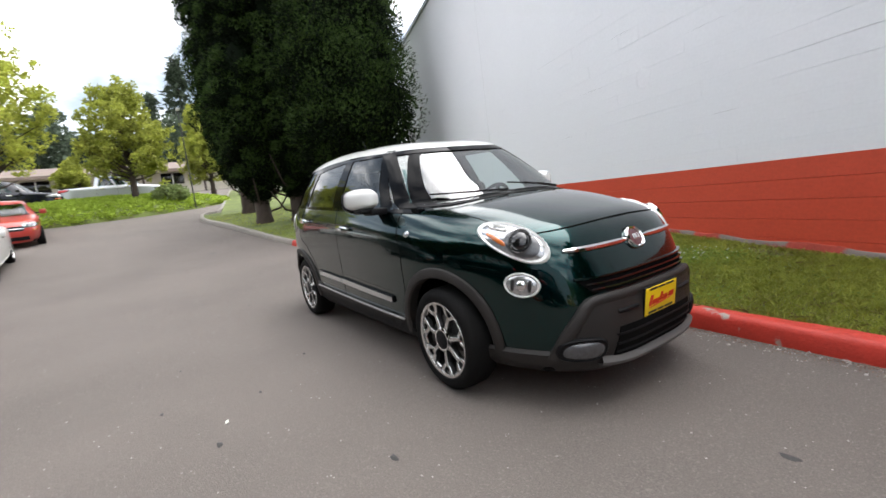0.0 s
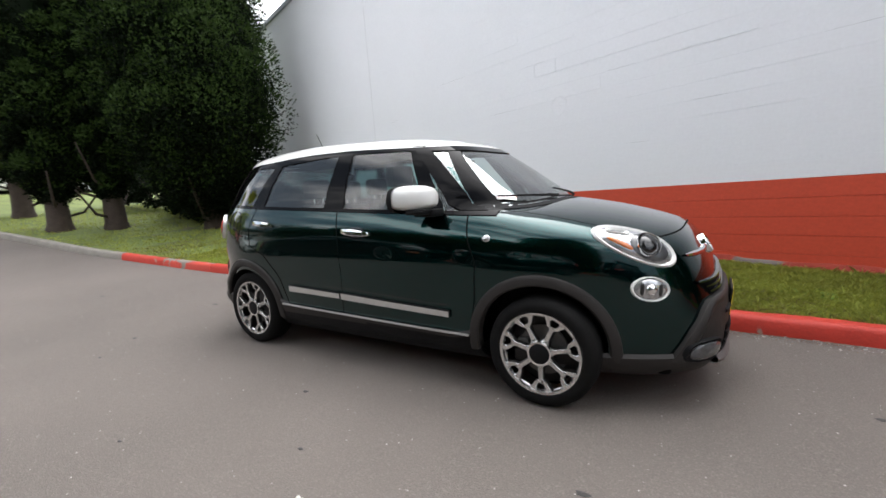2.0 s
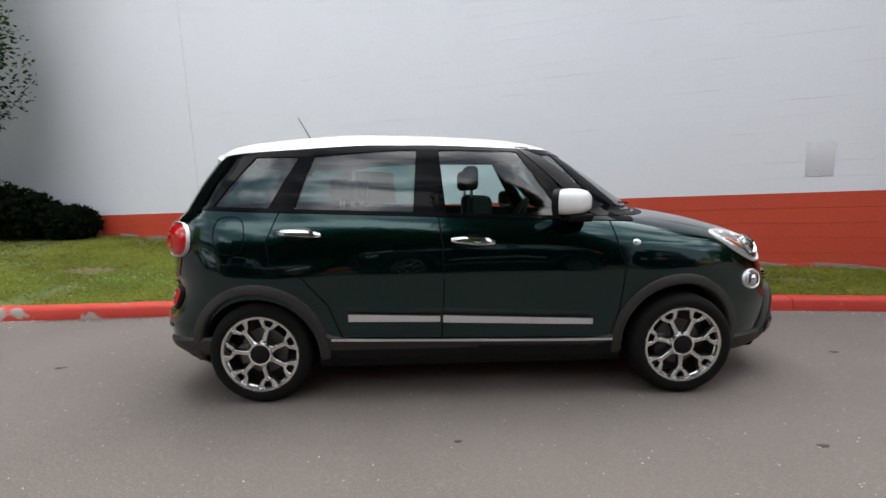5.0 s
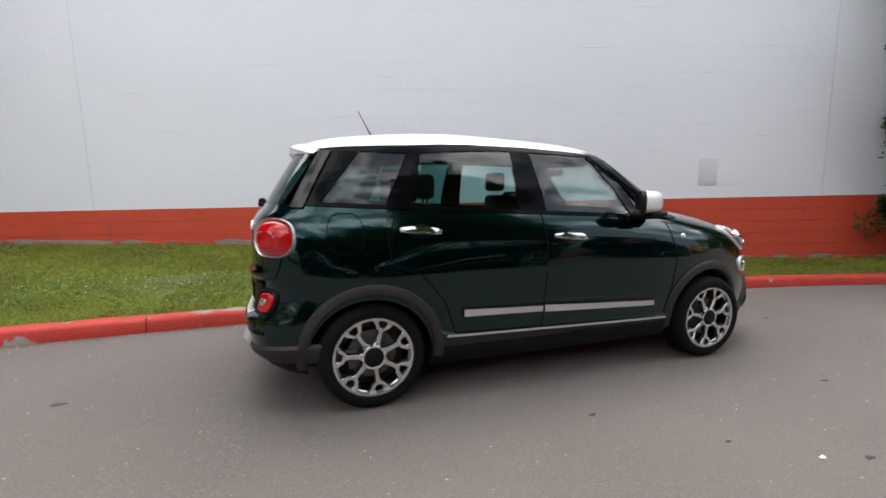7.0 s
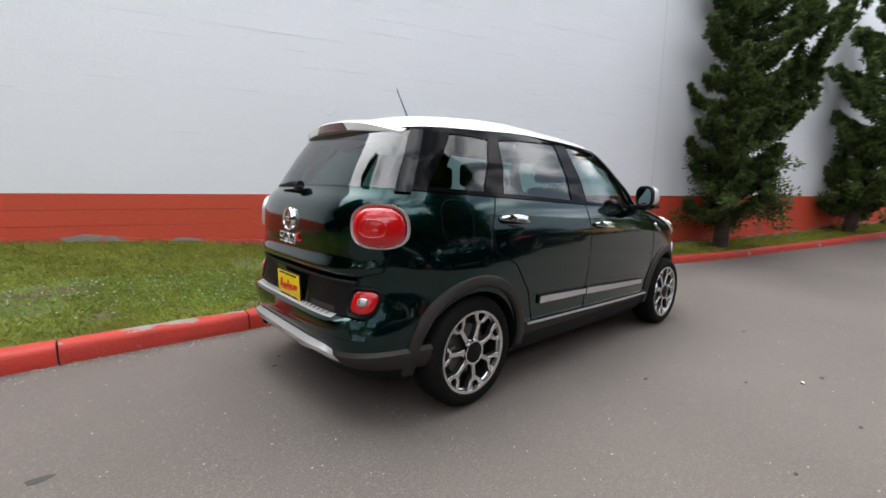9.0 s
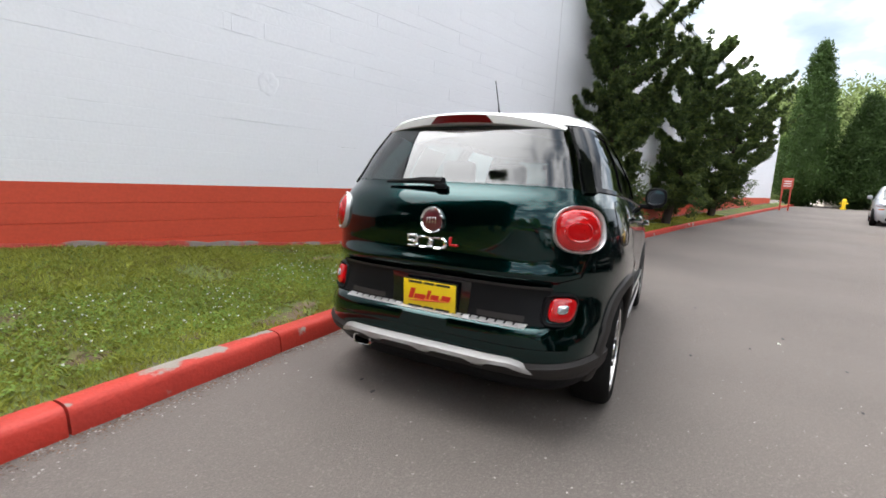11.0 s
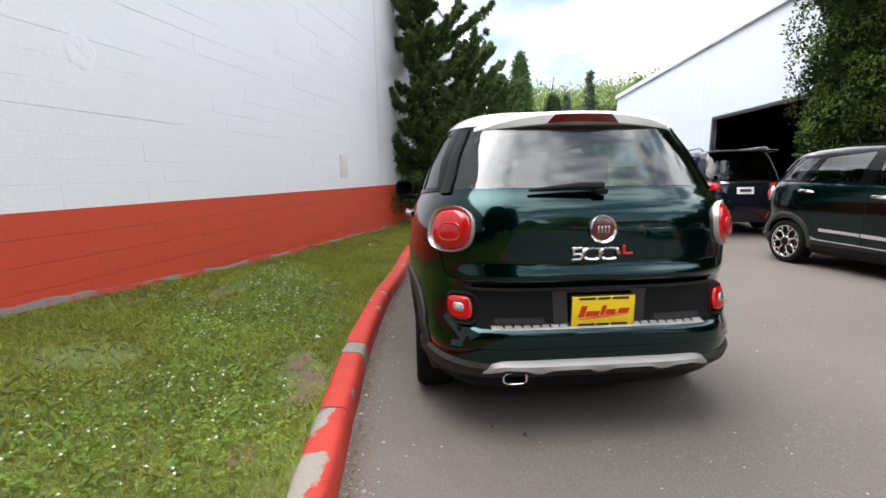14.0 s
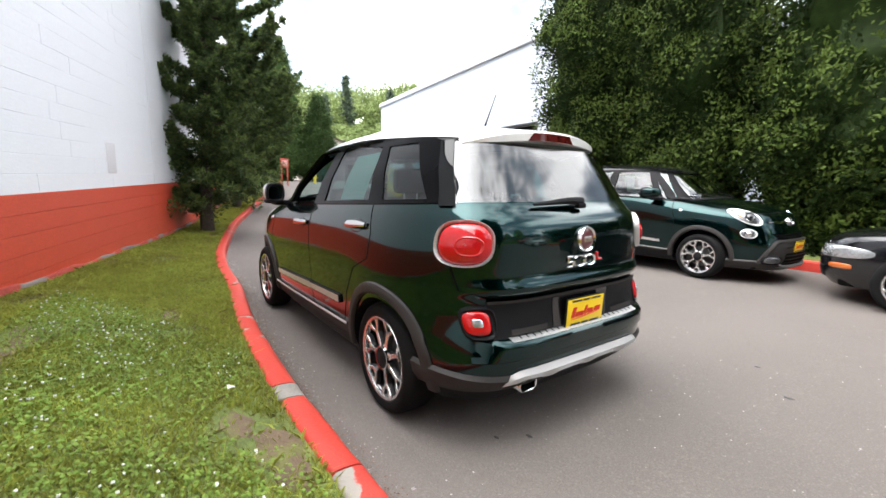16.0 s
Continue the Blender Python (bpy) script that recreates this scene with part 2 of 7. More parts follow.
LAMP_AMBER = material("amber_lens", (0.5, 0.12, 0.02), 0.15, vary=0.08, coat=1.0)
MIRROR = material("tinted_mirror", (0.3, 0.33, 0.36), 0.05, metal=1.0, vary=0.02)
YELLOW = material("yellow_plate", (0.85, 0.6, 0.01), 0.4, vary=0.04)
RED_INK = material("red_ink", (0.6, 0.03, 0.01), 0.5)
BLACK_INK = material("black_ink", (0.02, 0.02, 0.02), 0.5)
PAPER = material("window_paper", (0.38, 0.52, 0.47), 0.7, vary=0.05)
PRINT = material("faded_print", (0.3, 0.4, 0.36), 0.7)
CLOTH = material("seat_cloth", (0.016, 0.015, 0.015), 0.9, vary=0.2, fine=200)
GLASS = glass("window_glass", (0.8, 0.97, 0.94), 0.8, least=0.23)
GLASS_SIDE = glass("door_glass", (0.72, 0.97, 0.96), 0.7, least=0.07)
GLASS_DARK = glass("tinted_glass", (0.55, 0.97, 0.95), 0.42, least=0.075)
GLASS_QUARTER = glass("quarter_glass", (0.6, 0.95, 0.95), 0.26, least=0.065)
GLASS_PRIVACY = glass("privacy_glass", (0.8, 0.9, 0.92), 0.14, least=0.05)
GLASS_REAR = glass("rear_glass", (0.62, 0.97, 0.95), 0.3, least=0.115)
METAL_WALL = material("shed_metal", (0.42, 0.45, 0.5), 0.5, vary=0.04, scale=0.8, fine=20)
ROOF_BROWN = material("brown_roof", (0.17, 0.13, 0.11), 0.9, vary=0.2, scale=1, fine=12, bump=0.4, bump_scale=15)
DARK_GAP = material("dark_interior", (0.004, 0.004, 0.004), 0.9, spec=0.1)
TAN = material("tan_siding", (0.6, 0.55, 0.46), 0.8, vary=0.08)
SIGN_RED = material("sign_red", (0.5, 0.08, 0.05), 0.5)


# ---- building helpers ----
def finish(bm, name, mat, smooth=True, angle=40):
    me = bpy.data.meshes.new(name)
    bm.normal_update()
    bm.to_mesh(me)
    bm.free()
    for m in mat if isinstance(mat, (list, tuple)) else [mat]:
        me.materials.append(m)
    if smooth:
        me.shade_smooth()
        me.set_sharp_from_angle(angle=radians(angle))
    return me


def part(name, bm, mat, parent, label="", smooth=True, angle=40):
    ob = new(name, finish(bm, name, mat, smooth, angle))
    ob.parent = parent
    return tagged(ob, label)


def thing(name, bm, mat, label, category, group="", kind="", smooth=True, angle=40, at=None):
    ob = new(name, finish(bm, name, mat, smooth, angle))
    if at:
        ob.matrix_world = at
    return tagged(ob, label, category, group, kind)


def hub(name, label, category, m, group=""):
    """An Empty at a thing's base, for its parts."""
    ob = new(name)
    ob.empty_display_size = 0.2
    ob.matrix_world = m
    return tagged(ob, label, category, group)


def box(bm, x0, x1, y0, y1, z0, z1, bevel=0.0, m=None):
    made = bmesh.ops.create_cube(bm, size=1)["verts"]
    t = Matrix.Translation(((x0 + x1) / 2, (y0 + y1) / 2, (z0 + z1) / 2)) @ Matrix.Diagonal((x1 - x0, y1 - y0, z1 - z0, 1))
    bmesh.ops.transform(bm, matrix=(m or Matrix()) @ t, verts=made)
    if bevel:
        edges = {e for v in made for e in v.link_edges}
        bmesh.ops.bevel(bm, geom=list(edges), offset=bevel, segments=2, affect="EDGES", profile=0.5)
    return bm


def grid(bm, rows, closed=False, mat=0):
    """Quads between rows of points; returns the vertices."""
    vs = [[bm.verts.new(p) for p in row] for row in rows]
    n = len(rows[0])
    for a, b in zip(vs, vs[1:]):
        for i in range(n if closed else n - 1):
            j = (i + 1) % n
            quad = (a[i], a[j], b[j], b[i])
            if len({v.co.to_tuple(6) for v in quad}) >= 3:
                try:
                    f = bm.faces.new(quad)
                    f.material_index = mat
                except ValueError:
                    pass
    return vs


def tube(bm, points, radii, sides=8, cap=True):
    """A tube along points with a radius at each."""
    points = [Vector(p) for p in points]
    rows = []
    for i, p in enumerate(points):
        d = (points[min(i + 1, len(points) - 1)] - points[max(i - 1, 0)]).normalized()
        u = d.orthogonal().normalized() if abs(d.z) > 0.9 else d.cross(Vector((0, 0, 1))).normalized()
        v = d.cross(u)
        r = float(radii[i] if isinstance(radii, (list, tuple)) else radii)
        rows.append([p + r * (math.cos(a) * u + math.sin(a) * v) for a in [2 * math.pi * k / sides for k in range(sides)]])
    vs = grid(bm, rows, closed=True)
    if cap:
        bm.faces.new(vs[0])
        bm.faces.new(vs[-1][::-1])
    return bm


def lathe(bm, profile, axis="y", at=(0, 0, 0), steps=32, mat=0):
    """A profile of (radius, along) turned round an axis."""
    rows = []
    for k in range(steps):
        a = 2 * math.pi * k / steps
        c, s = math.cos(a), math.sin(a)
        if axis == "y":
            rows.append([Vector((at[0] + r * c, at[1] + h, at[2] + r * s)) for r, h in profile])
        else:
            rows.append([Vector((at[0] + r * c, at[1] + r * s, at[2] + h)) for r, h in profile])
    rows.append(rows[0])
    grid(bm, rows, mat=mat)
    bmesh.ops.remove_doubles(bm, verts=bm.verts, dist=1e-5)
    return bm


def smooth_table(pairs):
    """A monotone cubic through (x, y) pairs."""
    xs, ys = np.array(pairs, float).T
    d = np.diff(ys) / np.diff(xs)
    m = np.r_[d[0], np.where(d[:-1] * d[1:] > 0, 2 * d[:-1] * d[1:] / (d[:-1] + d[1:] + 1e-12), 0), d[-1]]

    def at(x):
        x = min(max(x, xs[0]), xs[-1])
        i = min(max(int(np.searchsorted(xs, x)) - 1, 0), len(xs) - 2)
        h = xs[i + 1] - xs[i]
        t = (x - xs[i]) / h
        return float((2 * t**3 - 3 * t**2 + 1) * ys[i] + (t**3 - 2 * t**2 + t) * h * m[i] + (3 * t**2 - 2 * t**3) * ys[i + 1] + (t**3 - t**2) * h * m[i + 1])

    return at


# ---- the large structure ----
GROUND = smooth_table([(-70, 6.9), (-38, 4.1), (-26, 2.6), (-18, 1.5), (-14, 1.0), (-9, 0.36), (-5, 0.1117), (-2.5, 0.0558), (0, 0), (4, -0.0893), (8, -0.1787), (11, -0.13), (14, 0.0), (20, 0.12), (32, 0.36), (45, 0.55), (70, 0.9)])
KERB_Y = smooth_table([(-18.3, -0.2), (-17, -0.35), (-14, 0.12), (-11, 0.64), (-8.5, 0.96), (-6.8, 1.08), (-4, 1.17), (-3, 1.2), (-1.2, 1.22), (0.3, 1.16), (2, 0.98), (3, 0.92), (4.4, 0.77), (6.5, 0.38), (9.8, -0.38), (14, -1.75), (17.5, -2.85), (30, -6.7), (45, -11.3)])


def ease(v):
    v = min(max(v, 0), 1)
    return v * v * (3 - 2 * v)


def lot_z(x, y):
    """The car park lifts a little towards the metal shed."""
    return GROUND(x) + 0.16 * ease((x - 4.0) / 1.9) * ease((13.5 - x) / 3.0) * ease((-y - 2.0) / 3.2)


BEND_X = 6.6
SLOPE_A, SLOPE_B = math.tan(radians(-17)), math.tan(radians(-17))
WALL_A = 3.48 / math.cos(radians(17))
BEND_Y = WALL_A + SLOPE_A * BEND_X
FOOT = smooth_table([(-14, 0.45), (-3, 0.45), (0.6, 0.30), (3, 0.22), (8, 0.2), (45, 0.25)])


def wall_y(x):
    return WALL_A + SLOPE_A * x if x < BEND_X else BEND_Y + SLOPE_B * (x - BEND_X)


# ground: one sheet to the horizon
xs = [-700, -300, -120] + list(np.arange(-70, -30, 4)) + list(np.arange(-30, 20, 0.5)) + list(np.arange(20, 62, 3)) + [80, 130, 300, 700]
ys = [-700, -250, -90, -50, -30, -20] + list(np.arange(-14, 8, 1.0)) + [12, 20, 40, 90, 250, 700]
bm = bmesh.new()
grid(bm, [[Vector((x, y, lot_z(x, y))) for y in ys] for x in xs])
thing("ground", bm, ASPHALT, "worn grey asphalt car park sloping up behind the car", "ground", kind="structure")


def kerb_row(x, side=1):
    y, g = KERB_Y(x), GROUND(x)
    rough = lambda a: 0.006 * noise.noise(Vector((x * 3.1, a, 4.0))) + 0.004 * noise.noise(Vector((x * 11, a, 8.0)))
    return [Vector((x, y + dy + rough(dz * 9), g + dz + rough(dy * 9 + 3))) for dy, dz in ((0, -0.1), (0.0, 0.02), (0.01, 0.095), (0.018, 0.115), (0.032, 0.13), (0.055, 0.137), (0.1, 0.139), (0.14, 0.137), (0.158, 0.128), (0.17, 0.105), (0.17, -0.1))]


KERB_BARE = material("kerb_bare_top", (0.44, 0.034, 0.02), 0.7, vary=0.15, scale=5, fine=40, bump=0.4, bump_scale=60, wear=(0.27, 0.24, 0.205), wear_at=(0.695, 0.725), wear_scale=3.4, wear_top=0.2)
KERB_WORN = material("kerb_worn_paint", (0.5, 0.055, 0.035), 0.65, vary=0.15, scale=5, fine=40, bump=0.4, bump_scale=60, wear=(0.22, 0.2, 0.175), wear_at=(0.58, 0.61), wear_scale=3.0, wear_top=0.13)
kerb = hub("kerb", "kerb of concrete lengths painted red, chipped to bare grey", "kerb", Matrix())
tagged(kerb, kind="structure")
breaks = [-18.3, -15.4, -12.2, -8.6, -7.1, -5.57, -3.05, -1.85, -1.12, -0.93, 0.6, 3.48, 6.5, 9.5, 12.5, 16, 20, 25, 32, 45]
for a, b in zip(breaks, breaks[1:]):
    bm = bmesh.new()
    n = max(4, int((b - a) / (0.09 if a < 8 else 0.4)))
    vs = grid(bm, [kerb_row(a + 0.006 + (b - a - 0.012) * k / n) for k in range(n + 1)])
    bm.faces.new(vs[0])
    bm.faces.new(vs[-1][::-1])
    part("kerbstone", bm, KERB_GREY if b <= -8.5 else KERB_BARE if a == -3.05 else KERB_GREY if a == -1.12 else KERB_WORN if a == -7.1 else KERB_RED, kerb, "bare grey concrete kerbstone" if b <= -8.5 else "")
# the kerb turns back round the end of the verge
bm = bmesh.new()
rows = []
for k in range(9):
    a = radians(-75 - 105 * k / 8)
    c = Vector((-18.3, 0.55, 0))
    row = []
    for r, dz in ((0.75, -0.1), (0.75, 0.02), (0.735, 0.115), (0.72, 0.132), (0.6, 0.138), (0.58, -0.1)):
        p = c + Vector((math.cos(a) * r * 0.9, math.sin(a) * r, 0))
        row.append(Vector((p.x, p.y, GROUND(p.x) + dz)))
    rows.append(row)
for x in (-20, -22, -26, -32):
    rows.append([Vector((x, 0.6 - (x + 18.9) * 0.2 + d, GROUND(x) + dz)) for d, dz in ((0, -0.1), (0, 0.02), (0.015, 0.115), (0.03, 0.132), (0.15, 0.138), (0.17, -0.1))])
grid(bm, rows)
part("kerbstone", bm, KERB_GREY, kerb, "bare grey concrete kerbstone")


def verge_z(x, u):
    """Height of the verge at x, u from 0 at the kerb to 1 at the wall."""
    foot = FOOT(x) - 0.02
    rise = 0.125 + (foot - 0.125) * (u * u * (3 - 2 * u))
    return GROUND(x) + rise + 0.02 * noise.noise(Vector((x * 0.9, u * 3, 0))) * min(1, u * 5)


def verge_point(x, u):
    y0 = KERB_Y(x) + 0.16 if x > -18.2 else 0.6
    return Vector((x, y0 + (wall_y(x) + 0.02 - y0) * u, verge_z(x, u)))


bm = bmesh.new()
grid(bm, [[verge_point(x, k / 16) for k in range(17)] for x in list(np.arange(-18.2, 12, 0.25)) + list(np.arange(12, 45, 1.5))])
thing("grass_verge", bm, TURF, "rough grass verge with bare soil patches between kerb and wall", "grass", kind="structure")
bm = bmesh.new()
grid(bm, [[Vector((x, y, GROUND(x) + 0.12)) for y in (0.75 - (x + 18.9) * 0.2, 4, 8, 14)] for x in (-32, -26, -22, -20, -18.15)])
thing("grass_bank", bm, TURF, "mown grass bank beside the driveway", "grass", kind="structure")

# painted block wall: backing, then its blocks
COURSE, LENGTH, RED_TOP, WALL_TOP = 0.2, 0.4, 1.095, 7.15
wall = hub("wall_main", "tall painted block wall, white above a red band", "wall", Matrix())
tagged(wall, kind="structure")


def backing(name, x0, x1, z0, z1, mat, depth=0.3, out=0.0):
    bm = bmesh.new()
    row = []
    for x in (x0, x1):
        s = SLOPE_A if x1 <= BEND_X + 0.1 else SLOPE_B
        n = Vector((s, -1, 0)).normalized()
        p = Vector((x, wall_y(x), 0))
        row.append([p + n * out + Vector((0, 0, z0)), p + n * out + Vector((0, 0, z1)), p - n * depth + Vector((0, 0, z1)), p - n * depth + Vector((0, 0, z0))])
    vs = grid(bm, row, closed=True)
    bm.faces.new(vs[0][::-1])
    bm.faces.new(vs[1])
    return part(name, bm, mat, wall, smooth=False)


WALL_X0, WALL_X1 = -12.6, 38.5
for x0, x1 in ((WALL_X0, BEND_X), (BEND_X, WALL_X1)):
    backing("red_backing", x0, x1, -0.6, RED_TOP, WALL_RED)
    backing("white_backing", x0, x1, RED_TOP, WALL_TOP, WALL_WHITE)
    backing("coping", x0, x1, WALL_TOP, WALL_TOP + 0.12, METAL_WALL, 0.4, 0.05)


def block_faces(bm, m, w, h, mat=0, deep=0.0011):
    g, c, e = 0.001, 0.0035, 0.0
    pts = [(0, 0, g), (w, 0, g), (w, 0, h - g), (0, 0, h - g), (e, -deep, c), (w - e, -deep, c), (w - e, -deep, h - c), (e, -deep, h - c)]
    v = [bm.verts.new(m @ Vector(p)) for p in pts]
    for q in ((4, 5, 6, 7), (0, 1, 5, 4), (1, 2, 6, 5), (2, 3, 7, 6), (3, 0, 4, 7)):
        bm.faces.new([v[i] for i in q]).material_index = mat


shared = {}
for key, mat in (("red", WALL_RED), ("white", WALL_WHITE)):
    bm = bmesh.new()
    block_faces(bm, Matrix(), LENGTH, COURSE)
    shared[key, False] = finish(bm, "block", mat, smooth=False)
    bm = bmesh.new()
    block_faces(bm, Matrix(), LENGTH, COURSE, deep=0.006 if key == "red" else 0.0027)
    shared[key, True] = finish(bm, "proud_block", mat, smooth=False)
rest = bmesh.new()
for x0, x1, ang in ((WALL_X0, BEND_X, -17), (BEND_X, WALL_X1, -17)):
    u = Vector((math.cos(radians(ang)), math.sin(radians(ang)), 0))
    span = (x1 - x0) / u.x
    start = Vector((x0, wall_y(x0), 0))
    for k in range(-5, 31):
        z = RED_TOP + k * COURSE
        d = 0.0 if k % 2 else -LENGTH / 2
        while d < span:
            a, b = max(d, 0), min(d + LENGTH, span)
            if b - a > 0.05:
                m = Matrix.Translation(start + u * a + Vector((0, 0, z))) @ Matrix.Rotation(radians(ang), 4, "Z") @ Matrix.Translation((0, -0.001, 0))
                x = (start + u * a).x
                # here and there the paint has not filled the bed joint
                open_joint = k < 0 or noise.noise(Vector((x * 1.15, k * 7.3, 1.5))) > 0.12 + 0.22 * ease((0.5 - x) / 3)
                if -3.6 < x < 6.2 and -5 <= k < 7 and b - a > 0.39:
                    ob = new("block", shared["red" if k < 0 else "white", open_joint])
                    ob.matrix_world, ob.parent = m, wall
                else:
                    block_faces(rest, m, b - a, min(COURSE, WALL_TOP - z), 0 if k < 0 else 1, 0.006 if k < 0 else 0.0027 if open_joint else 0.001)
            d += LENGTH
ob = part("block_courses", rest, [WALL_RED, WALL_WHITE], wall, smooth=False)
tagged(ob, kind="stuff")


# rough concrete footing showing above the grass
bm = bmesh.new()
rows = []
for x in np.arange(WALL_X0, WALL_X1, 0.12):
    n = Vector((SLOPE_A, -1, 0)).normalized()
    top_z = GROUND(x) + FOOT(x) + 0.05 + 0.05 * noise.noise(Vector((x * 1.7, 0, 2))) + 0.025 * noise.noise(Vector((x * 6, 0, 5)))
    p = Vector((x, wall_y(x), 0))
    rows.append([p + n * 0.05 + Vector((0, 0, top_z - 0.6)), p + n * (0.035 + 0.012 * noise.noise(Vector((x * 5, 3, 0)))) + Vector((0, 0, top_z - 0.02)), p + n * 0.02 + Vector((0, 0, top_z)), p - n * 0.02 + Vector((0, 0, top_z + 0.004))])
grid(bm, rows)
part("footing", bm, FOOTING, wall, "dirty crumbling concrete footing")


def on_wall(s, z, out=0.0):
    """A pose on the first stretch of the wall: s metres along it, x along, y into the wall."""
    u = Vector((math.cos(radians(-17)), math.sin(radians(-17)), 0))
    n = Vector((math.sin(radians(17)), math.cos(radians(17)), 0))
    return Matrix.Translation(u * s + n * (3.48 - out) + Vector((0, 0, z))) @ Matrix.Rotation(radians(-17), 4, "Z")


# mended spots, cover plate and movement joints in the wall
bm = bmesh.new()
rows = []
for r, dpt in ((1.0, 0.0028), (0.94, -0.0005), (0.76, 0.0), (0.55, -0.0022), (0.3, -0.0002), (0.02, -0.0012)):
    rows.append([Vector((math.cos(a) * 0.125 * r * (1 + 0.1 * math.sin(2 * a + 1) + 0.08 * math.sin(5 * a) + 0.07 * math.sin(11 * a + r * 3)), dpt + 0.0022 * math.sin(9 * a + 8 * r) * math.sin(4 * a + 11 * r), math.sin(a) * 0.15 * r * (1 + 0.06 * math.sin(7 * a)))) for a in [2 * math.pi * k / 26 for k in range(26)]])
grid(bm, rows, closed=True)
thing("plaster_patch", bm, WALL_WHITE, "lumpy round plaster patch painted over on the wall", "patch", at=on_wall(-0.92, 2.39, 0.004))
bm = bmesh.new()
for x0, x1, z0, z1 in ((-0.2, 0.2, 0.09, 0.10), (-0.2, 0.2, -0.1, -0.09), (-0.2, -0.188, -0.09, 0.09), (0.188, 0.2, -0.09, 0.09)):
    box(bm, x0, x1, -0.003, 0.01, z0, z1, 0.002)
thing("blocked_vent", bm, WALL_WHITE, "outline of a blocked-up vent painted white", "vent", at=on_wall(-1.15, 2.995, 0.003))
bm = bmesh.new()
box(bm, -0.155, 0.155, -0.006, 0.01, -0.22, 0.22, 0.004)
COVER = material("cover_paint", (0.7, 0.68, 0.7), 0.6, vary=0.06)
plate = thing("cover_plate", bm, COVER, "painted steel cover plate screwed to the wall", "plate", at=on_wall(3.955, 1.52, 0.004))
for cx in (-0.13, 0.13):
    for cz in (-0.19, 0.19):
        bm = bmesh.new()
        lathe(bm, [(0.0, -0.009), (0.008, -0.009), (0.01, -0.005)], at=(cx, 0, cz), steps=10)
        part("screw", bm, SATIN, plate)
# hairline gaps where the mortar has shrunk from a bed joint
HAIRLINE = material("hairline_gap", (0.4, 0.4, 0.41), 0.95)
for s, course, long in ((-4.9, 6, 0.5), (-3.6, 11, 0.7), (-2.3, 7, 0.55), (-1.5, 10, 0.35), (-0.2, 8, 0.5), (0.5, 9, 0.65), (0.9, 5, 0.4), (1.6, 12, 0.9), (2.1, 7, 0.75), (2.5, 9, 0.5), (2.9, 4, 0.35), (3.2, 10, 1.3), (3.4, 6, 0.8), (4.2, 8, 0.6), (4.6, 5, 0.4), (5.0, 11, 0.9), (5.3, 7, 0.5), (-5.4, 9, 0.4), (-2.9, 4, 0.3), (0.1, 3, 0.3)):
    bm = bmesh.new()
    wob = [0.0012 * math.sin(5 * s + 2.3 * q) for q in range(9)]
    rows = [[Vector((long * q / 8, -0.0062, w - h)), Vector((long * q / 8, -0.0062, w + h))] for q, w in enumerate(wob) for h in ((0.0003 + 0.0009 * math.sin(math.pi * q / 8)),)]
    grid(bm, rows)
    part("hairline_gap", bm, HAIRLINE, wall).matrix_world = on_wall(s, RED_TOP + course * COURSE, 0.0)
JOINT = material("joint_sealant", (0.72, 0.72, 0.75), 0.8)
for s in (-6.05, 5.92):
    bm = bmesh.new()
    box(bm, -0.006, 0.006, -0.0045, 0.01, 0.0, 6.0)
    part("movement_joint", bm, JOINT, wall).matrix_world = on_wall(s, RED_TOP, 0.003)

# back and ends of the building behind the wall
bm = bmesh.new()
box(bm, -12.3, 30, 12, 12.3, -0.5, 7.0)
box(bm, -12.6, -12.3, wall_y(-12.6) + 0.2, 12.3, -0.5, 7.0)
thing("building_back", bm, WALL_WHITE, "plain white rear walls of the block building", "wall", kind="structure", smooth=False)
bm = bmesh.new()
grid(bm, [[Vector((x, wall_y(x) + 0.15, 7.0)), Vector((x, 12.2, 7.0))] for x in (-12.5, BEND_X, 30, 38.4)])
thing("building_roof", bm, METAL_WALL, "flat grey roof of the block building", "roof", kind="structure", smooth=False)

# opposite kerb and planting strip
bm = bmesh.new()
opp = [(-34, -6.75), (-10, -6.75), (0, -6.7), (4.0, -6.62), (4.9, -6.75), (5.4, -7.2), (5.6, -8.0), (5.6, -12.0)]
rows = []
for i, (x, y) in enumerate(opp):
    p0, p1 = opp[max(i - 1, 0)], opp[min(i + 1, len(opp) - 1)]
    d = Vector((p1[0] - p0[0], p1[1] - p0[1], 0)).normalized()
    n = Vector((d.y, -d.x, 0))
    rows.append([Vector((x, y, GROUND(x))) + n * o + Vector((0, 0, dz)) for o, dz in ((0, -0.1), (0.01, 0.11), (0.03, 0.13), (0.15, 0.13), (0.16, -0.1))])
grid(bm, rows)
thing("kerb_opposite", bm, KERB_RED, "red painted kerb in front of the tall hedge", "kerb", kind="structure")
bm = bmesh.new()
grid(bm, [[Vector((x, y, GROUND(x) + 0.115 + 0.02 * noise.noise(Vector((x, y, 0))))) for y in (-6.8, -7.2, -7.8, -8.5, -9.5, -11, -12)] for x in np.arange(-34, 5.6, 0.6)])
thing("grass_strip", bm, TURF, "grass strip under the tall hedge", "grass", kind="structure")

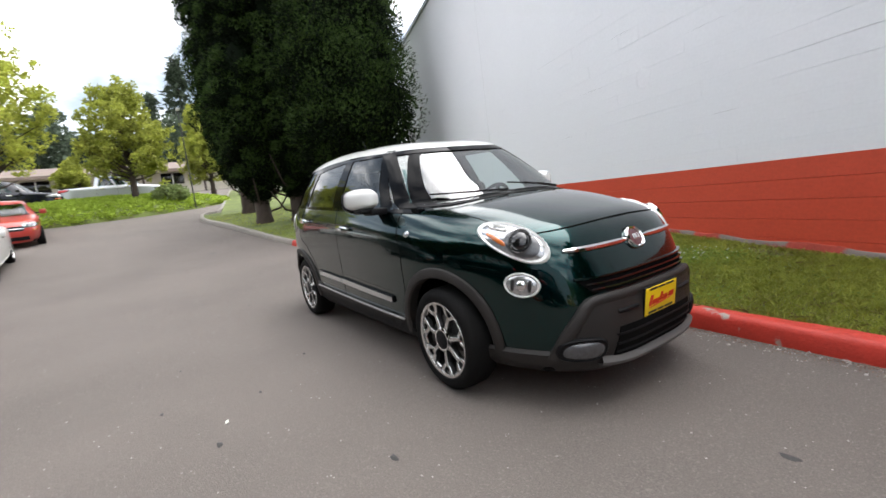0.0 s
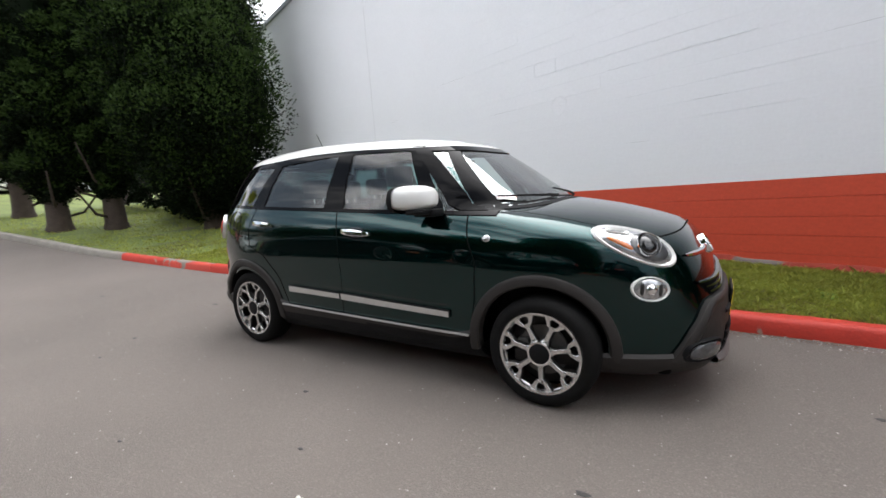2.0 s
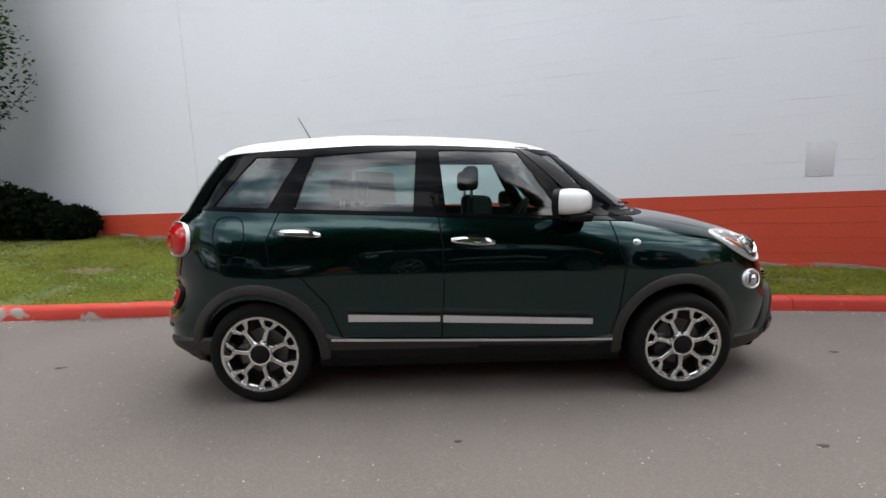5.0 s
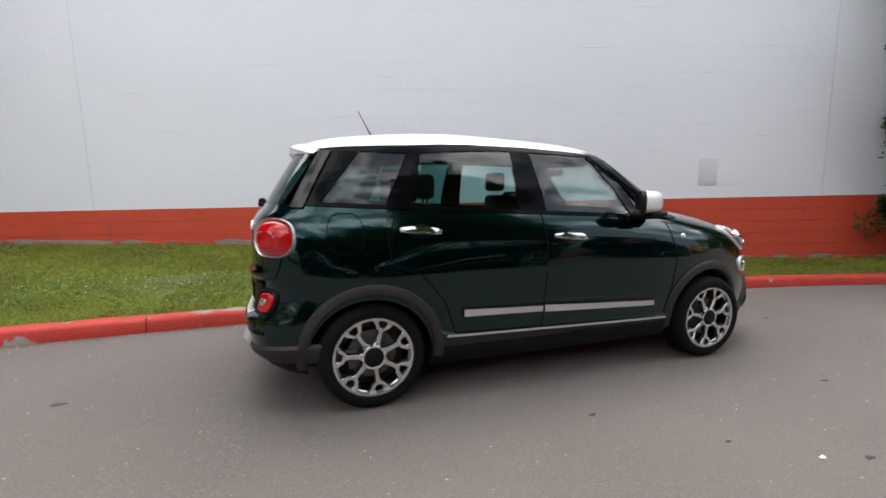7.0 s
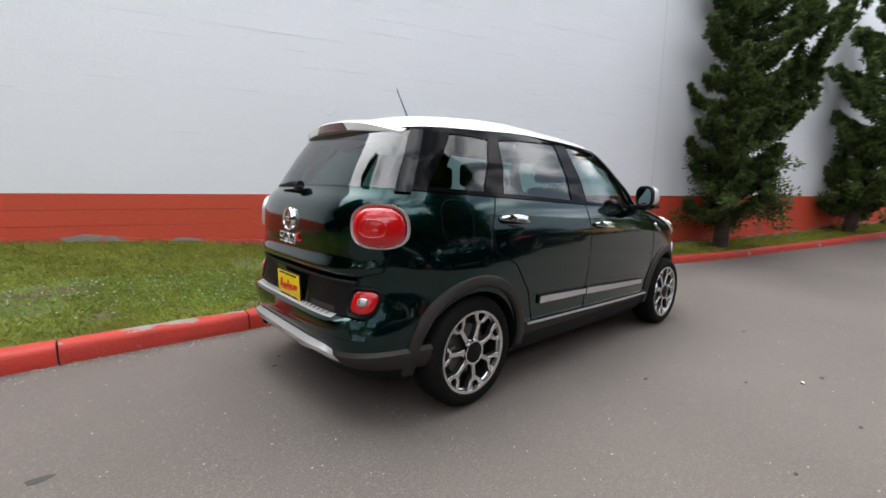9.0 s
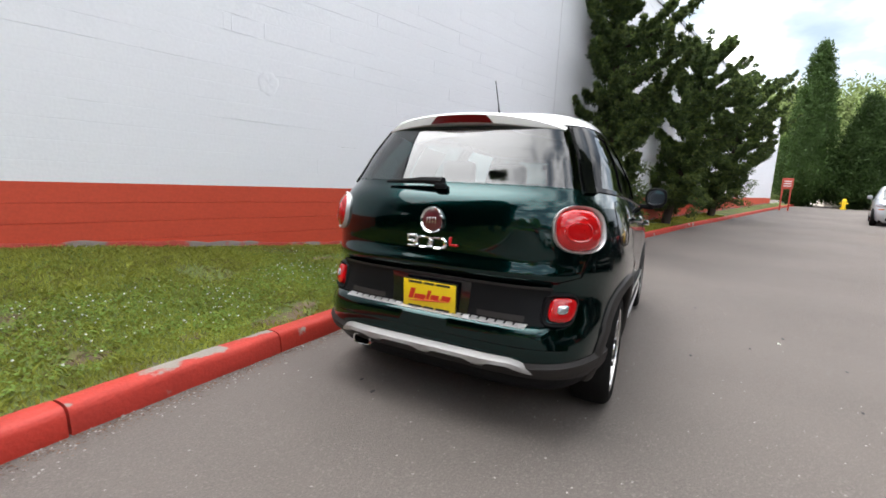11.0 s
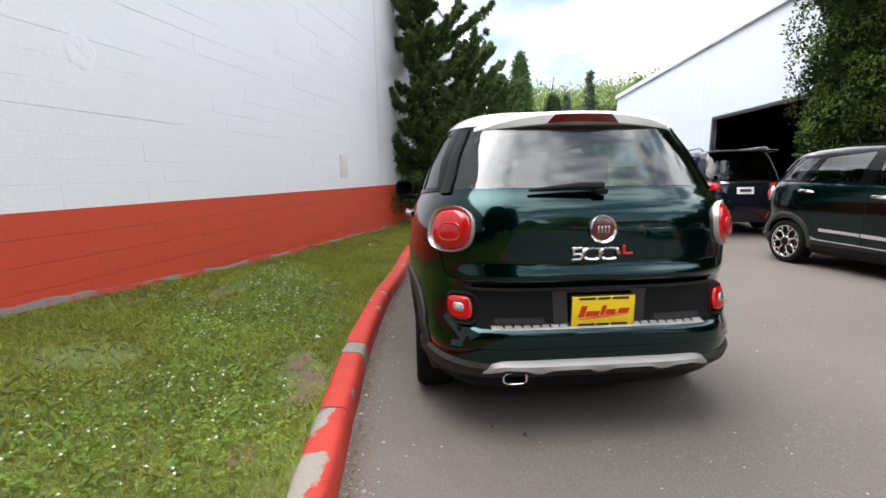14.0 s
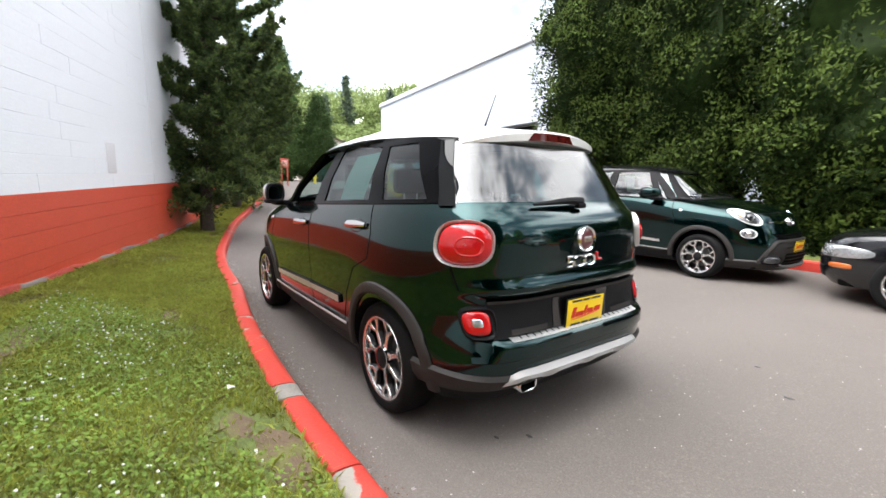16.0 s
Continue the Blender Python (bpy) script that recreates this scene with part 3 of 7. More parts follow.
# metal shed across the way
SHED_ANG = radians(-10)
SHED = Matrix.Translation((15.89, -13.28, -0.29)) @ Matrix.Rotation(SHED_ANG, 4, "Z")
shed = hub("metal_shed", "tall pale metal shed with an open dark loading door", "building", SHED)
tagged(shed, kind="structure")
bm = bmesh.new()
box(bm, 0, 15.6, -0.15, 0, 0, 7.5)
box(bm, -6.2, 0, -0.15, 0, 3.95, 7.5)
box(bm, -12, -6.2, -0.15, 0, 0, 7.5)
part("front_wall", bm, METAL_WALL, shed, smooth=False)
bm = bmesh.new()
box(bm, 15.45, 15.6, -18, -0.15, 0, 7.5)
box(bm, -12, -11.85, -18, -0.15, 0, 7.5)
box(bm, -12, 15.6, -18.15, -18, 0, 7.5)
part("rear_wall", bm, METAL_WALL, shed, smooth=False)
bm = bmesh.new()
box(bm, -12.1, 15.7, -18.2, 0.1, 7.5, 7.62)
part("roof", bm, METAL_WALL, shed, smooth=False)
bm = bmesh.new()
box(bm, -12.1, 15.75, 0.02, 0.14, 7.38, 7.68, 0.01)
part("gutter", bm, material("gutter_grey", (0.42, 0.44, 0.47), 0.5), shed)
for k in range(26):
    bm = bmesh.new()
    x = 15.6 - 0.6 * k if k < 26 else 0
    z0 = 0 if x > 0.05 else 4.0
    box(bm, x - 0.012, x + 0.012, 0.0, 0.006, z0, 7.38)
    part("rib", bm, METAL_WALL, shed, smooth=False)
for x0, x1, z0, z1 in ((-0.0, 0.12, 0, 4.07), (-6.32, -6.2, 0, 4.07), (-6.2, 0, 3.95, 4.07)):
    bm = bmesh.new()
    box(bm, x0, x1, -0.14, 0.03, z0, z1, 0.008)
    part("door_trim", bm, DARK_ALLOY, shed)
# added near-black boards put the shade of the shed's interior into colour
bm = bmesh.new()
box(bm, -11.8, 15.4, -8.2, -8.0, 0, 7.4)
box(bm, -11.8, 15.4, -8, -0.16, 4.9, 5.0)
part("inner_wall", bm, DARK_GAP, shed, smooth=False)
for k in range(4):
    bm = bmesh.new()
    box(bm, -5.6, -1.0, -3 - k * 1.1, -2.92 - k * 1.1, 2.2 + 0.5 * (k % 2), 2.3 + 0.5 * (k % 2))
    part("rack_beam", bm, SATIN, shed)
lamp = hub("wall_lamp", "small dark floodlight on the shed wall", "lamp", SHED @ Matrix.Translation((8.55, 0.02, 4.5)))
bm = bmesh.new()
box(bm, -0.3, 0.3, 0, 0.28, -0.1, 0.1, 0.02)
part("housing", bm, DARK_ALLOY, lamp)
bm = bmesh.new()
box(bm, -0.06, 0.06, 0, 0.1, -0.32, -0.1, 0.02)
part("bracket", bm, DARK_ALLOY, lamp)


# ---- vehicles ----
class Shell:
    """A car's skin: rings stacked in height. In plan each ring is a rounded oblong from xr to xf, w wide to each side;
    heights are sheared by tilt where the waist line rises to the rear."""

    def __init__(self, xf, xr, w, xc=-0.4, nf=3.75, nr=4.2, tilt=0.043, t0=0.85, t1=1.14, dome=0.0, square=0.0, flare=0.0, haunch=0.0):
        self.xf, self.xr, self.w = smooth_table(xf), smooth_table(xr), smooth_table(w)
        self.dome, self.square, self.flare, self.haunch = dome, square, flare, haunch
        self.xc, self.nf, self.nr, self.tilt, self.t0, self.t1 = xc, nf, nr, tilt, t0, t1

    def shear(self, h):
        t = min(max((h - self.t0) / (self.t1 - self.t0), 0), 1)
        return self.tilt * t * t * (3 - 2 * t)

    def at(self, th, h, out=0.0):
        """The point at angle th (0: front, pi/2: left side, pi: rear) and ring height h, moved outwards."""
        p = self._at(th, h)
        if out:
            a, b = self._at(th + 0.01, h) - self._at(th - 0.01, h), self._at(th, h + 0.006) - self._at(th, h - 0.006)
            p = p + a.cross(b).normalized() * out
        return p

    def _at(self, th, h):
        c, s = math.cos(th), math.sin(th)
        front = c >= 0
        n = self.nf if front else self.rear_power(h)
        a = (self.xf(h) - self.xc) if front else (self.xc - self.xr(h))
        x = self.xc + math.copysign(a * abs(c) ** (2 / n), c)
        y = math.copysign(self.w(h) * abs(s) ** (2 / n), s)
        if self.haunch and 0.4 < h < 1.14:
            # the wings swell over the wheels
            swell = math.sin(math.pi * (h - 0.4) / 0.74) ** 2
            y += math.copysign(self.haunch * swell * (math.exp(-(((x + 1.4) / 0.5) ** 2)) + 0.6 * math.exp(-(((x - 1.25) / 0.5) ** 2))) * abs(s), s)
        if self.flare and not front and 0.757 < h < 0.87:
            up, down = min((h - 0.757) / 0.03, 1), min(max((h - 0.797) / 0.07, 0), 1)
            x -= self.flare * up * (1 - down * down * (3 - 2 * down)) * max(0, 1 - (y / 0.74) ** 6)
        z = h - self.shear(h) * x
        if self.dome and x > 1.0 and abs(y) < 0.7:
            rise = min(max((h - 0.87) / 0.12, 0), 1)
            z += self.dome * rise * min((x - 1.0) / 0.3, 1) * (1 - (y / 0.7) ** 2) ** 1.5
        return Vector((x, y, z))

    def rear_power(self, h):
        """The tail is squarer in plan at the bumper than above it."""
        t = min(max((0.72 - h) / 0.2, 0), 1)
        return self.nr + self.square * t * t * (3 - 2 * t)

    def height(self, x, z):
        h = z
        for _ in range(6):
            h = z + self.shear(h) * x
        return h

    def angle_x(self, x, h):
        a = (self.xf(h) - self.xc) if x >= self.xc else (self.xc - self.xr(h))
        n = self.nf if x >= self.xc else self.rear_power(h)
        c = min(abs(x - self.xc) / a, 1) ** (n / 2)
        return math.acos(math.copysign(c, x - self.xc))

    def angle_y(self, y, h, rear=False):
        n = self.rear_power(h) if rear else self.nf
        s = math.copysign(min(abs(y) / self.w(h), 1) ** (n / 2), y)
        return math.pi - math.asin(s) if rear else math.asin(s)

    def side(self, x, z, out=0.0, left=True):
        h = self.height(x, z)
        p = self.at(self.angle_x(x, h), h, out)
        return p if left else Vector((p.x, -p.y, p.z))

    def end(self, y, z, out=0.0, rear=False):
        x0 = -2.0 if rear else 2.1
        h = self.height(x0, z)
        th = self.angle_y(y, h, rear)
        h = self.height(self.at(th, h).x, z)
        return self.at(self.angle_y(y, h, rear), h, out)


def skin(shell, heights, steps=96, out=0.0):
    return [[shell.at(2 * math.pi * (k + 0.5) / steps, h, out) for k in range(steps)] for h in heights]


def sheet(bm, rows, thick=0.012, mat=0):
    """A curved sheet from rows of points with its rim turned in."""
    nu, nv = len(rows[0]), len(rows)
    v = grid(bm, rows, mat=mat)
    cen = rows[nv // 2][nu // 2]
    du = rows[nv // 2][min(nu // 2 + 1, nu - 1)] - rows[nv // 2][nu // 2 - 1]
    dv = rows[min(nv // 2 + 1, nv - 1)][nu // 2] - rows[nv // 2 - 1][nu // 2]
    n = du.cross(dv).normalized()
    if thick:
        loop = [v[0][i] for i in range(nu)] + [v[j][nu - 1] for j in range(1, nv)] + [v[nv - 1][i] for i in range(nu - 2, -1, -1)] + [v[j][0] for j in range(nv - 2, 0, -1)]
        inward = -n if n.dot(cen - Vector((0, 0, cen.z))) > 0 else n
        low = [bm.verts.new(p.co + inward * thick) for p in loop]
        for i in range(len(loop)):
            j = (i + 1) % len(loop)
            try:
                bm.faces.new((loop[i], loop[j], low[j], low[i])).material_index = mat
            except ValueError:
                pass
    bmesh.ops.recalc_face_normals(bm, faces=bm.faces)
    bm.normal_update()
    bm.faces.ensure_lookup_table()
    mid = bm.faces[(len(rows) // 2 - 1) * (nu - 1) + nu // 2 - 1] if nv > 2 else bm.faces[nu // 2 - 1]
    if mid.normal.dot(mid.calc_center_median() - Vector((mid.calc_center_median().x * 0.6, 0, 0.8))) < 0:
        bmesh.ops.reverse_faces(bm, faces=bm.faces[:])
    return bm


def side_sheet(shell, low, high, z_low, z_high, left, nu=14, nv=8, out=0.004, thick=0.012, bow=0.0):
    """A sheet on the flank between x-limits at the lower and upper edge."""
    rows = []
    for j in range(nv + 1):
        t = j / nv
        row = []
        for i in range(nu + 1):
            u = i / nu
            x = (low[0] + (low[1] - low[0]) * u) * (1 - t) + (high[0] + (high[1] - high[0]) * u) * t
            zl = z_low[0] + (z_low[1] - z_low[0]) * u
            zh = z_high[0] + (z_high[1] - z_high[0]) * u + bow * 4 * u * (1 - u)
            row.append(shell.side(x, zl + (zh - zl) * t, out, left))
        rows.append(row)
    return sheet(bmesh.new(), rows, thick)


def end_sheet(shell, ys, zs, rear, nu=20, nv=8, out=0.004, thick=0.012, top=None, sag=0.0):
    """A sheet on the nose or tail: half-widths ys (bottom, top), heights zs."""
    rows = []
    for j in range(nv + 1):
        t = j / nv
        half = ys[0] + (ys[1] - ys[0]) * t
        rows.append([shell.end(half * (2 * i / nu - 1), zs[0] + (zs[1] - zs[0]) * t - sag * (2 * i / nu - 1) ** 2, out, rear) for i in range(nu + 1)])
    return sheet(bmesh.new(), rows, thick)


def lens_disc(point, radii, dome=0.02, out=0.006, turn=0.0, power=2.0, inner=0.0, steps=28, skew=0.0):
    """A domed disc laid on a surface: point(u, v, out) maps its plane on to the skin. inner > 0 leaves a ring."""
    bm = bmesh.new()
    rows = []
    rs = [1.0, 1.0, 0.9, 0.7, 0.45, 0.2, 0.02] if not inner else [1.0, 1.0, 1 - (1 - inner) * 0.4, inner, inner]
    hs = [-0.02, 0.0, 0.45, 0.75, 0.92, 0.99, 1.0] if not inner else [-0.02, 0.3, 1.0, 0.3, -0.02]
    for r, h in zip(rs, hs):
        row = []
        for k in range(steps):
            a = 2 * math.pi * k / steps
            c, s = math.cos(a), math.sin(a)
            u = radii[0] * r * math.copysign(abs(c) ** (2 / power), c)
            v = radii[1] * r * math.copysign(abs(s) ** (2 / power), s)
            v += skew * u
            ct, st = math.cos(turn), math.sin(turn)
            row.append(point(u * ct - v * st, u * st + v * ct, out + dome * h if h > -0.01 else -0.02))
        rows.append(row)
    grid(bm, rows, closed=True)
    bmesh.ops.recalc_face_normals(bm, faces=bm.faces)
    return bm


def patch(shell, x, z, sg, middle=None):
    """Maps a flat plan laid on the skin at (x, z) of a flank, or on the middle of an end, on to that skin: u along, v up."""
    h0 = shell.height(x, z)
    t0 = shell.angle_x(x, h0) if middle is None else middle
    c = shell.at(t0, h0)
    du, dv = shell.at(t0 - 0.01, h0) - c, shell.at(t0, h0 + 0.005) - c
    n = du.cross(dv).normalized()
    U = Vector((n.y, -n.x, 0)).normalized()
    U = U * (1 if U.x > 0 else -1)
    W = U.cross(n).normalized()
    W = W * (1 if W.z > 0 else -1)

    def point(u, v, o):
        th, h = t0, h0
        for _ in range(8):
            p = shell.at(th, h)
            ru, rv = u - (p - c).dot(U), v - (p - c).dot(W)
            a, b = shell.at(th + 0.004, h) - p, shell.at(th, h + 0.003) - p
            m00, m01, m10, m11 = a.dot(U), b.dot(U), a.dot(W), b.dot(W)
            det = m00 * m11 - m01 * m10
            if abs(det) < 1e-12:
                break
            th += 0.004 * min(max((ru * m11 - rv * m01) / det, -12), 12)
            h += 0.003 * min(max((rv * m00 - ru * m10) / det, -12), 12)
        q = shell.at(th, h, o)
        return Vector((q.x, sg * q.y, q.z))

    return point


def wheel(parent, x, y, z, r=0.32, rim=0.24, width=0.21, spokes=7, outward=1, mats=(None, None), lean=0.0):
    """A tyre on a cast rim with forked spokes; y is the outer face."""
    m = Matrix.Translation((x, y, z)) @ (Matrix() if outward > 0 else Matrix.Rotation(math.pi, 4, "Z")) @ Matrix.Rotation(lean, 4, "Y")
    bm = bmesh.new()
    w = width
    lathe(bm, [(rim - 0.005, -0.02), (rim + 0.006, 0.0), (rim + 0.03, 0.006), (r - 0.03, 0.0), (r - 0.010, -0.018), (r - 0.003, -0.04), (r, -w / 2), (r - 0.003, -w + 0.04), (r - 0.012, -w + 0.018), (r - 0.04, -w), (rim, -w + 0.01)], steps=48)
    whl = part("wheel", bm, RUBBER, parent, "black tyre on a machined alloy rim")
    whl.matrix_basis = m
    bm = bmesh.new()
    lathe(bm, [(rim - 0.004, -0.16), (rim - 0.02, -0.12), (rim - 0.02, -0.03), (rim - 0.004, -0.012)], steps=40)
    lathe(bm, [(0.0, -0.13), (rim - 0.03, -0.13)], steps=24)
    part("barrel", bm, DARK_ALLOY, whl)
    bm = bmesh.new()
    lathe(bm, [(rim - 0.022, -0.03), (rim - 0.018, -0.006), (rim - 0.003, -0.002), (rim + 0.002, -0.012)], steps=40)
    part("rim", bm, ALLOY, whl)
    bm = bmesh.new()
    k = rim / 0.24

    def arm(a, r0, r1, s0, s1, w0, w1, y0, y1):
        ca, sa = math.cos(a), math.sin(a)
        rows = []
        for t in (0, 0.5, 1):
            rr, ss, ww, yy = r0 + (r1 - r0) * t, s0 + (s1 - s0) * t, w0 + (w1 - w0) * t, y0 + (y1 - y0) * t
            row = []
            for q, dy in ((-ww * 1.15, -0.035), (-ww, -0.003), (-ww * 0.8, 0), (ww * 0.8, 0), (ww, -0.003), (ww * 1.15, -0.035)):
                px, pz = rr, ss + q
                row.append(Vector((px * ca - pz * sa, yy + dy, px * sa + pz * ca)))
            rows.append(row)
        grid(bm, rows)

    for i in range(spokes):
        a = 2 * math.pi * i / spokes - math.pi / 2
        arm(a, 0.05 * k, 0.085 * k, 0, 0, 0.032 * k, 0.0145 * k, -0.01, -0.018)
        arm(a, 0.085 * k, 0.15 * k, 0, 0, 0.0145 * k, 0.0125 * k, -0.018, -0.02)
        arm(a, 0.15 * k, 0.178 * k, 0, 0, 0.0125 * k, 0.03 * k, -0.02, -0.018)
        for sgn in (-1, 1):
            # the fork closes round a small opening at the rim
            arm(a, 0.166 * k, 0.203 * k, sgn * 0.02 * k, sgn * 0.043 * k, 0.011 * k, 0.016 * k, -0.019, -0.014)
            arm(a, 0.203 * k, rim - 0.01, sgn * 0.043 * k, sgn * 0.04 * k, 0.016 * k, 0.022 * k, -0.014, -0.01)
        arm(a + math.pi / spokes, 0.212 * k, rim - 0.01, 0, 0, 0.03 * 7 / spokes * k, 0.046 * 7 / spokes * k, -0.03, -0.01)
    bmesh.ops.recalc_face_normals(bm, faces=bm.faces)
    for f in bm.faces:
        f.material_index = 1 if abs(f.normal.y) < 0.5 else 0
    part("spokes", bm, [ALLOY, DARK_ALLOY], whl)
    bm = bmesh.new()
    lathe(bm, [(0.0, 0.002), (0.045 * k, 0.0), (0.058 * k, -0.006), (0.061 * k, -0.03)], steps=24)
    part("hub_cap", bm, PLASTIC, whl)
    bm = bmesh.new()
    lathe(bm, [(0.06 * k, -0.004), (0.07 * k, -0.003), (0.072 * k, -0.03)], steps=24)
    part("cap_ring", bm, CHROME, whl)
    bm = bmesh.new()
    lathe(bm, [(0.02, -0.085), (0.145 * k, -0.085), (0.145 * k, -0.1)], steps=24)
    box(bm, 0.08 * k, 0.15 * k, -0.11, -0.06, -0.06, 0.06, 0.01)
    part("brake", bm, BRAKE, whl)
    return whl


def cut_arches(ob, centres, r, depth):
    """Wheel openings cut right through the flanks."""
    made = []
    for x, z in centres:
        for sgn in (-1, 1):
            bm = bmesh.new()
            bmesh.ops.create_cone(bm, cap_ends=True, segments=40, radius1=r, radius2=r, depth=depth)
            me = bpy.data.meshes.new("cutter")
            bm.to_mesh(me)
            bm.free()
            c = new("cutter", me)
            c.matrix_world = pose(x, sgn * 0.8, z, 90, 0, 0)
            made.append(c)
            mod = ob.modifiers.new("cut", "BOOLEAN")
            mod.object, mod.operation, mod.solver = c, "DIFFERENCE", "EXACT"
    bpy.context.view_layer.update()
    fresh = bpy.data.meshes.new_from_object(ob.evaluated_get(bpy.context.evaluated_depsgraph_get()))
    ob.modifiers.clear()
    ob.data = fresh
    for c in made:
        bpy.data.objects.remove(c, do_unlink=True)
    for p in fresh.polygons:
        for x, z in centres:
            if math.hypot(p.center.x - x, p.center.z - z) < r + 0.004 and (abs(p.normal.y) < 0.5 or abs(p.center.y) < 0.7):
                p.material_index = 1
    fresh.shade_smooth()
    fresh.set_sharp_from_angle(angle=radians(35))


def seat(parent, x, y, z, w=0.46, tall=0.5):
    bm = bmesh.new()
    box(bm, x - 0.1, x + 0.04, y - w / 2, y + w / 2, z, z + tall, 0.045, None)
    box(bm, x - 0.04, x + 0.5, y - w / 2, y + w / 2, z - 0.12, z + 0.03, 0.04)
    s = part("seat", bm, CLOTH, parent)
    bm = bmesh.new()
    box(bm, x - 0.14, x - 0.04, y - 0.13, y + 0.13, z + tall + 0.035, z + tall + 0.2, 0.035)
    part("headrest", bm, CLOTH, s)
    for d in (-0.05, 0.05):
        bm = bmesh.new()
        tube(bm, [(x - 0.08, y + d, z + tall - 0.02), (x - 0.08, y + d, z + tall + 0.06)], 0.006, 6)
        part("post", bm, SATIN, s)
    return s


SHELL_TALL = Shell(
    [(0.16, 2.07), (0.22, 2.13), (0.3, 2.16), (0.4, 2.18), (0.5, 2.18), (0.6, 2.16), (0.7, 2.13), (0.8, 2.09), (0.9, 2.03), (0.97, 1.96), (1.03, 1.86), (1.08, 1.73), (1.12, 1.57), (1.14, 1.44), (1.16, 1.31), (1.175, 1.2), (1.25, 1.12), (1.377, 0.945), (1.5, 0.76), (1.58, 0.62), (1.62, 0.5), (1.65, 0.28), (1.663, 0.05), (1.672, -0.3)],
    [(0.16, -1.8), (0.24, -1.92), (0.32, -1.97), (0.42, -2.02), (0.52, -2.02), (0.555, -1.975), (0.7, -1.963), (0.76, -1.97), (0.82, -1.982), (0.9, -1.986), (1.0, -1.983), (1.06, -1.96), (1.118, -1.9), (1.22, -1.84), (1.32, -1.78), (1.43, -1.71), (1.5, -1.66), (1.54, -1.58), (1.58, -1.37), (1.62, -1.06), (1.65, -0.78), (1.672, -0.5)],
    [(0.16, 0.7), (0.2, 0.78), (0.24, 0.825), (0.31, 0.852), (0.45, 0.868), (0.65, 0.875), (0.82, 0.885), (0.95, 0.883), (1.03, 0.87), (1.09, 0.85), (1.143, 0.825), (1.2, 0.8), (1.3, 0.765), (1.4, 0.712), (1.5, 0.655), (1.56, 0.61), (1.6, 0.56), (1.63, 0.495), (1.65, 0.4), (1.662, 0.27), (1.672, 0.05)],
    dome=0.045, nr=4.5, square=1.0, flare=0.03, haunch=0.032,
)
BELT = 1.143
EAVE = smooth_table([(-2.0, 1.452), (-1.75, 1.455), (-1.44, 1.488), (-1.1, 1.518), (-0.63, 1.56), (-0.23, 1.574), (0.3, 1.572), (0.62, 1.58), (1.0, 1.585)])
HEAD = smooth_table([(-1.8, 1.44), (-1.6, 1.45), (-1.34, 1.468), (-1.05, 1.474), (-0.97, 1.48), (-0.72, 1.51), (-0.34, 1.54), (0.3, 1.553), (0.62, 1.558)])


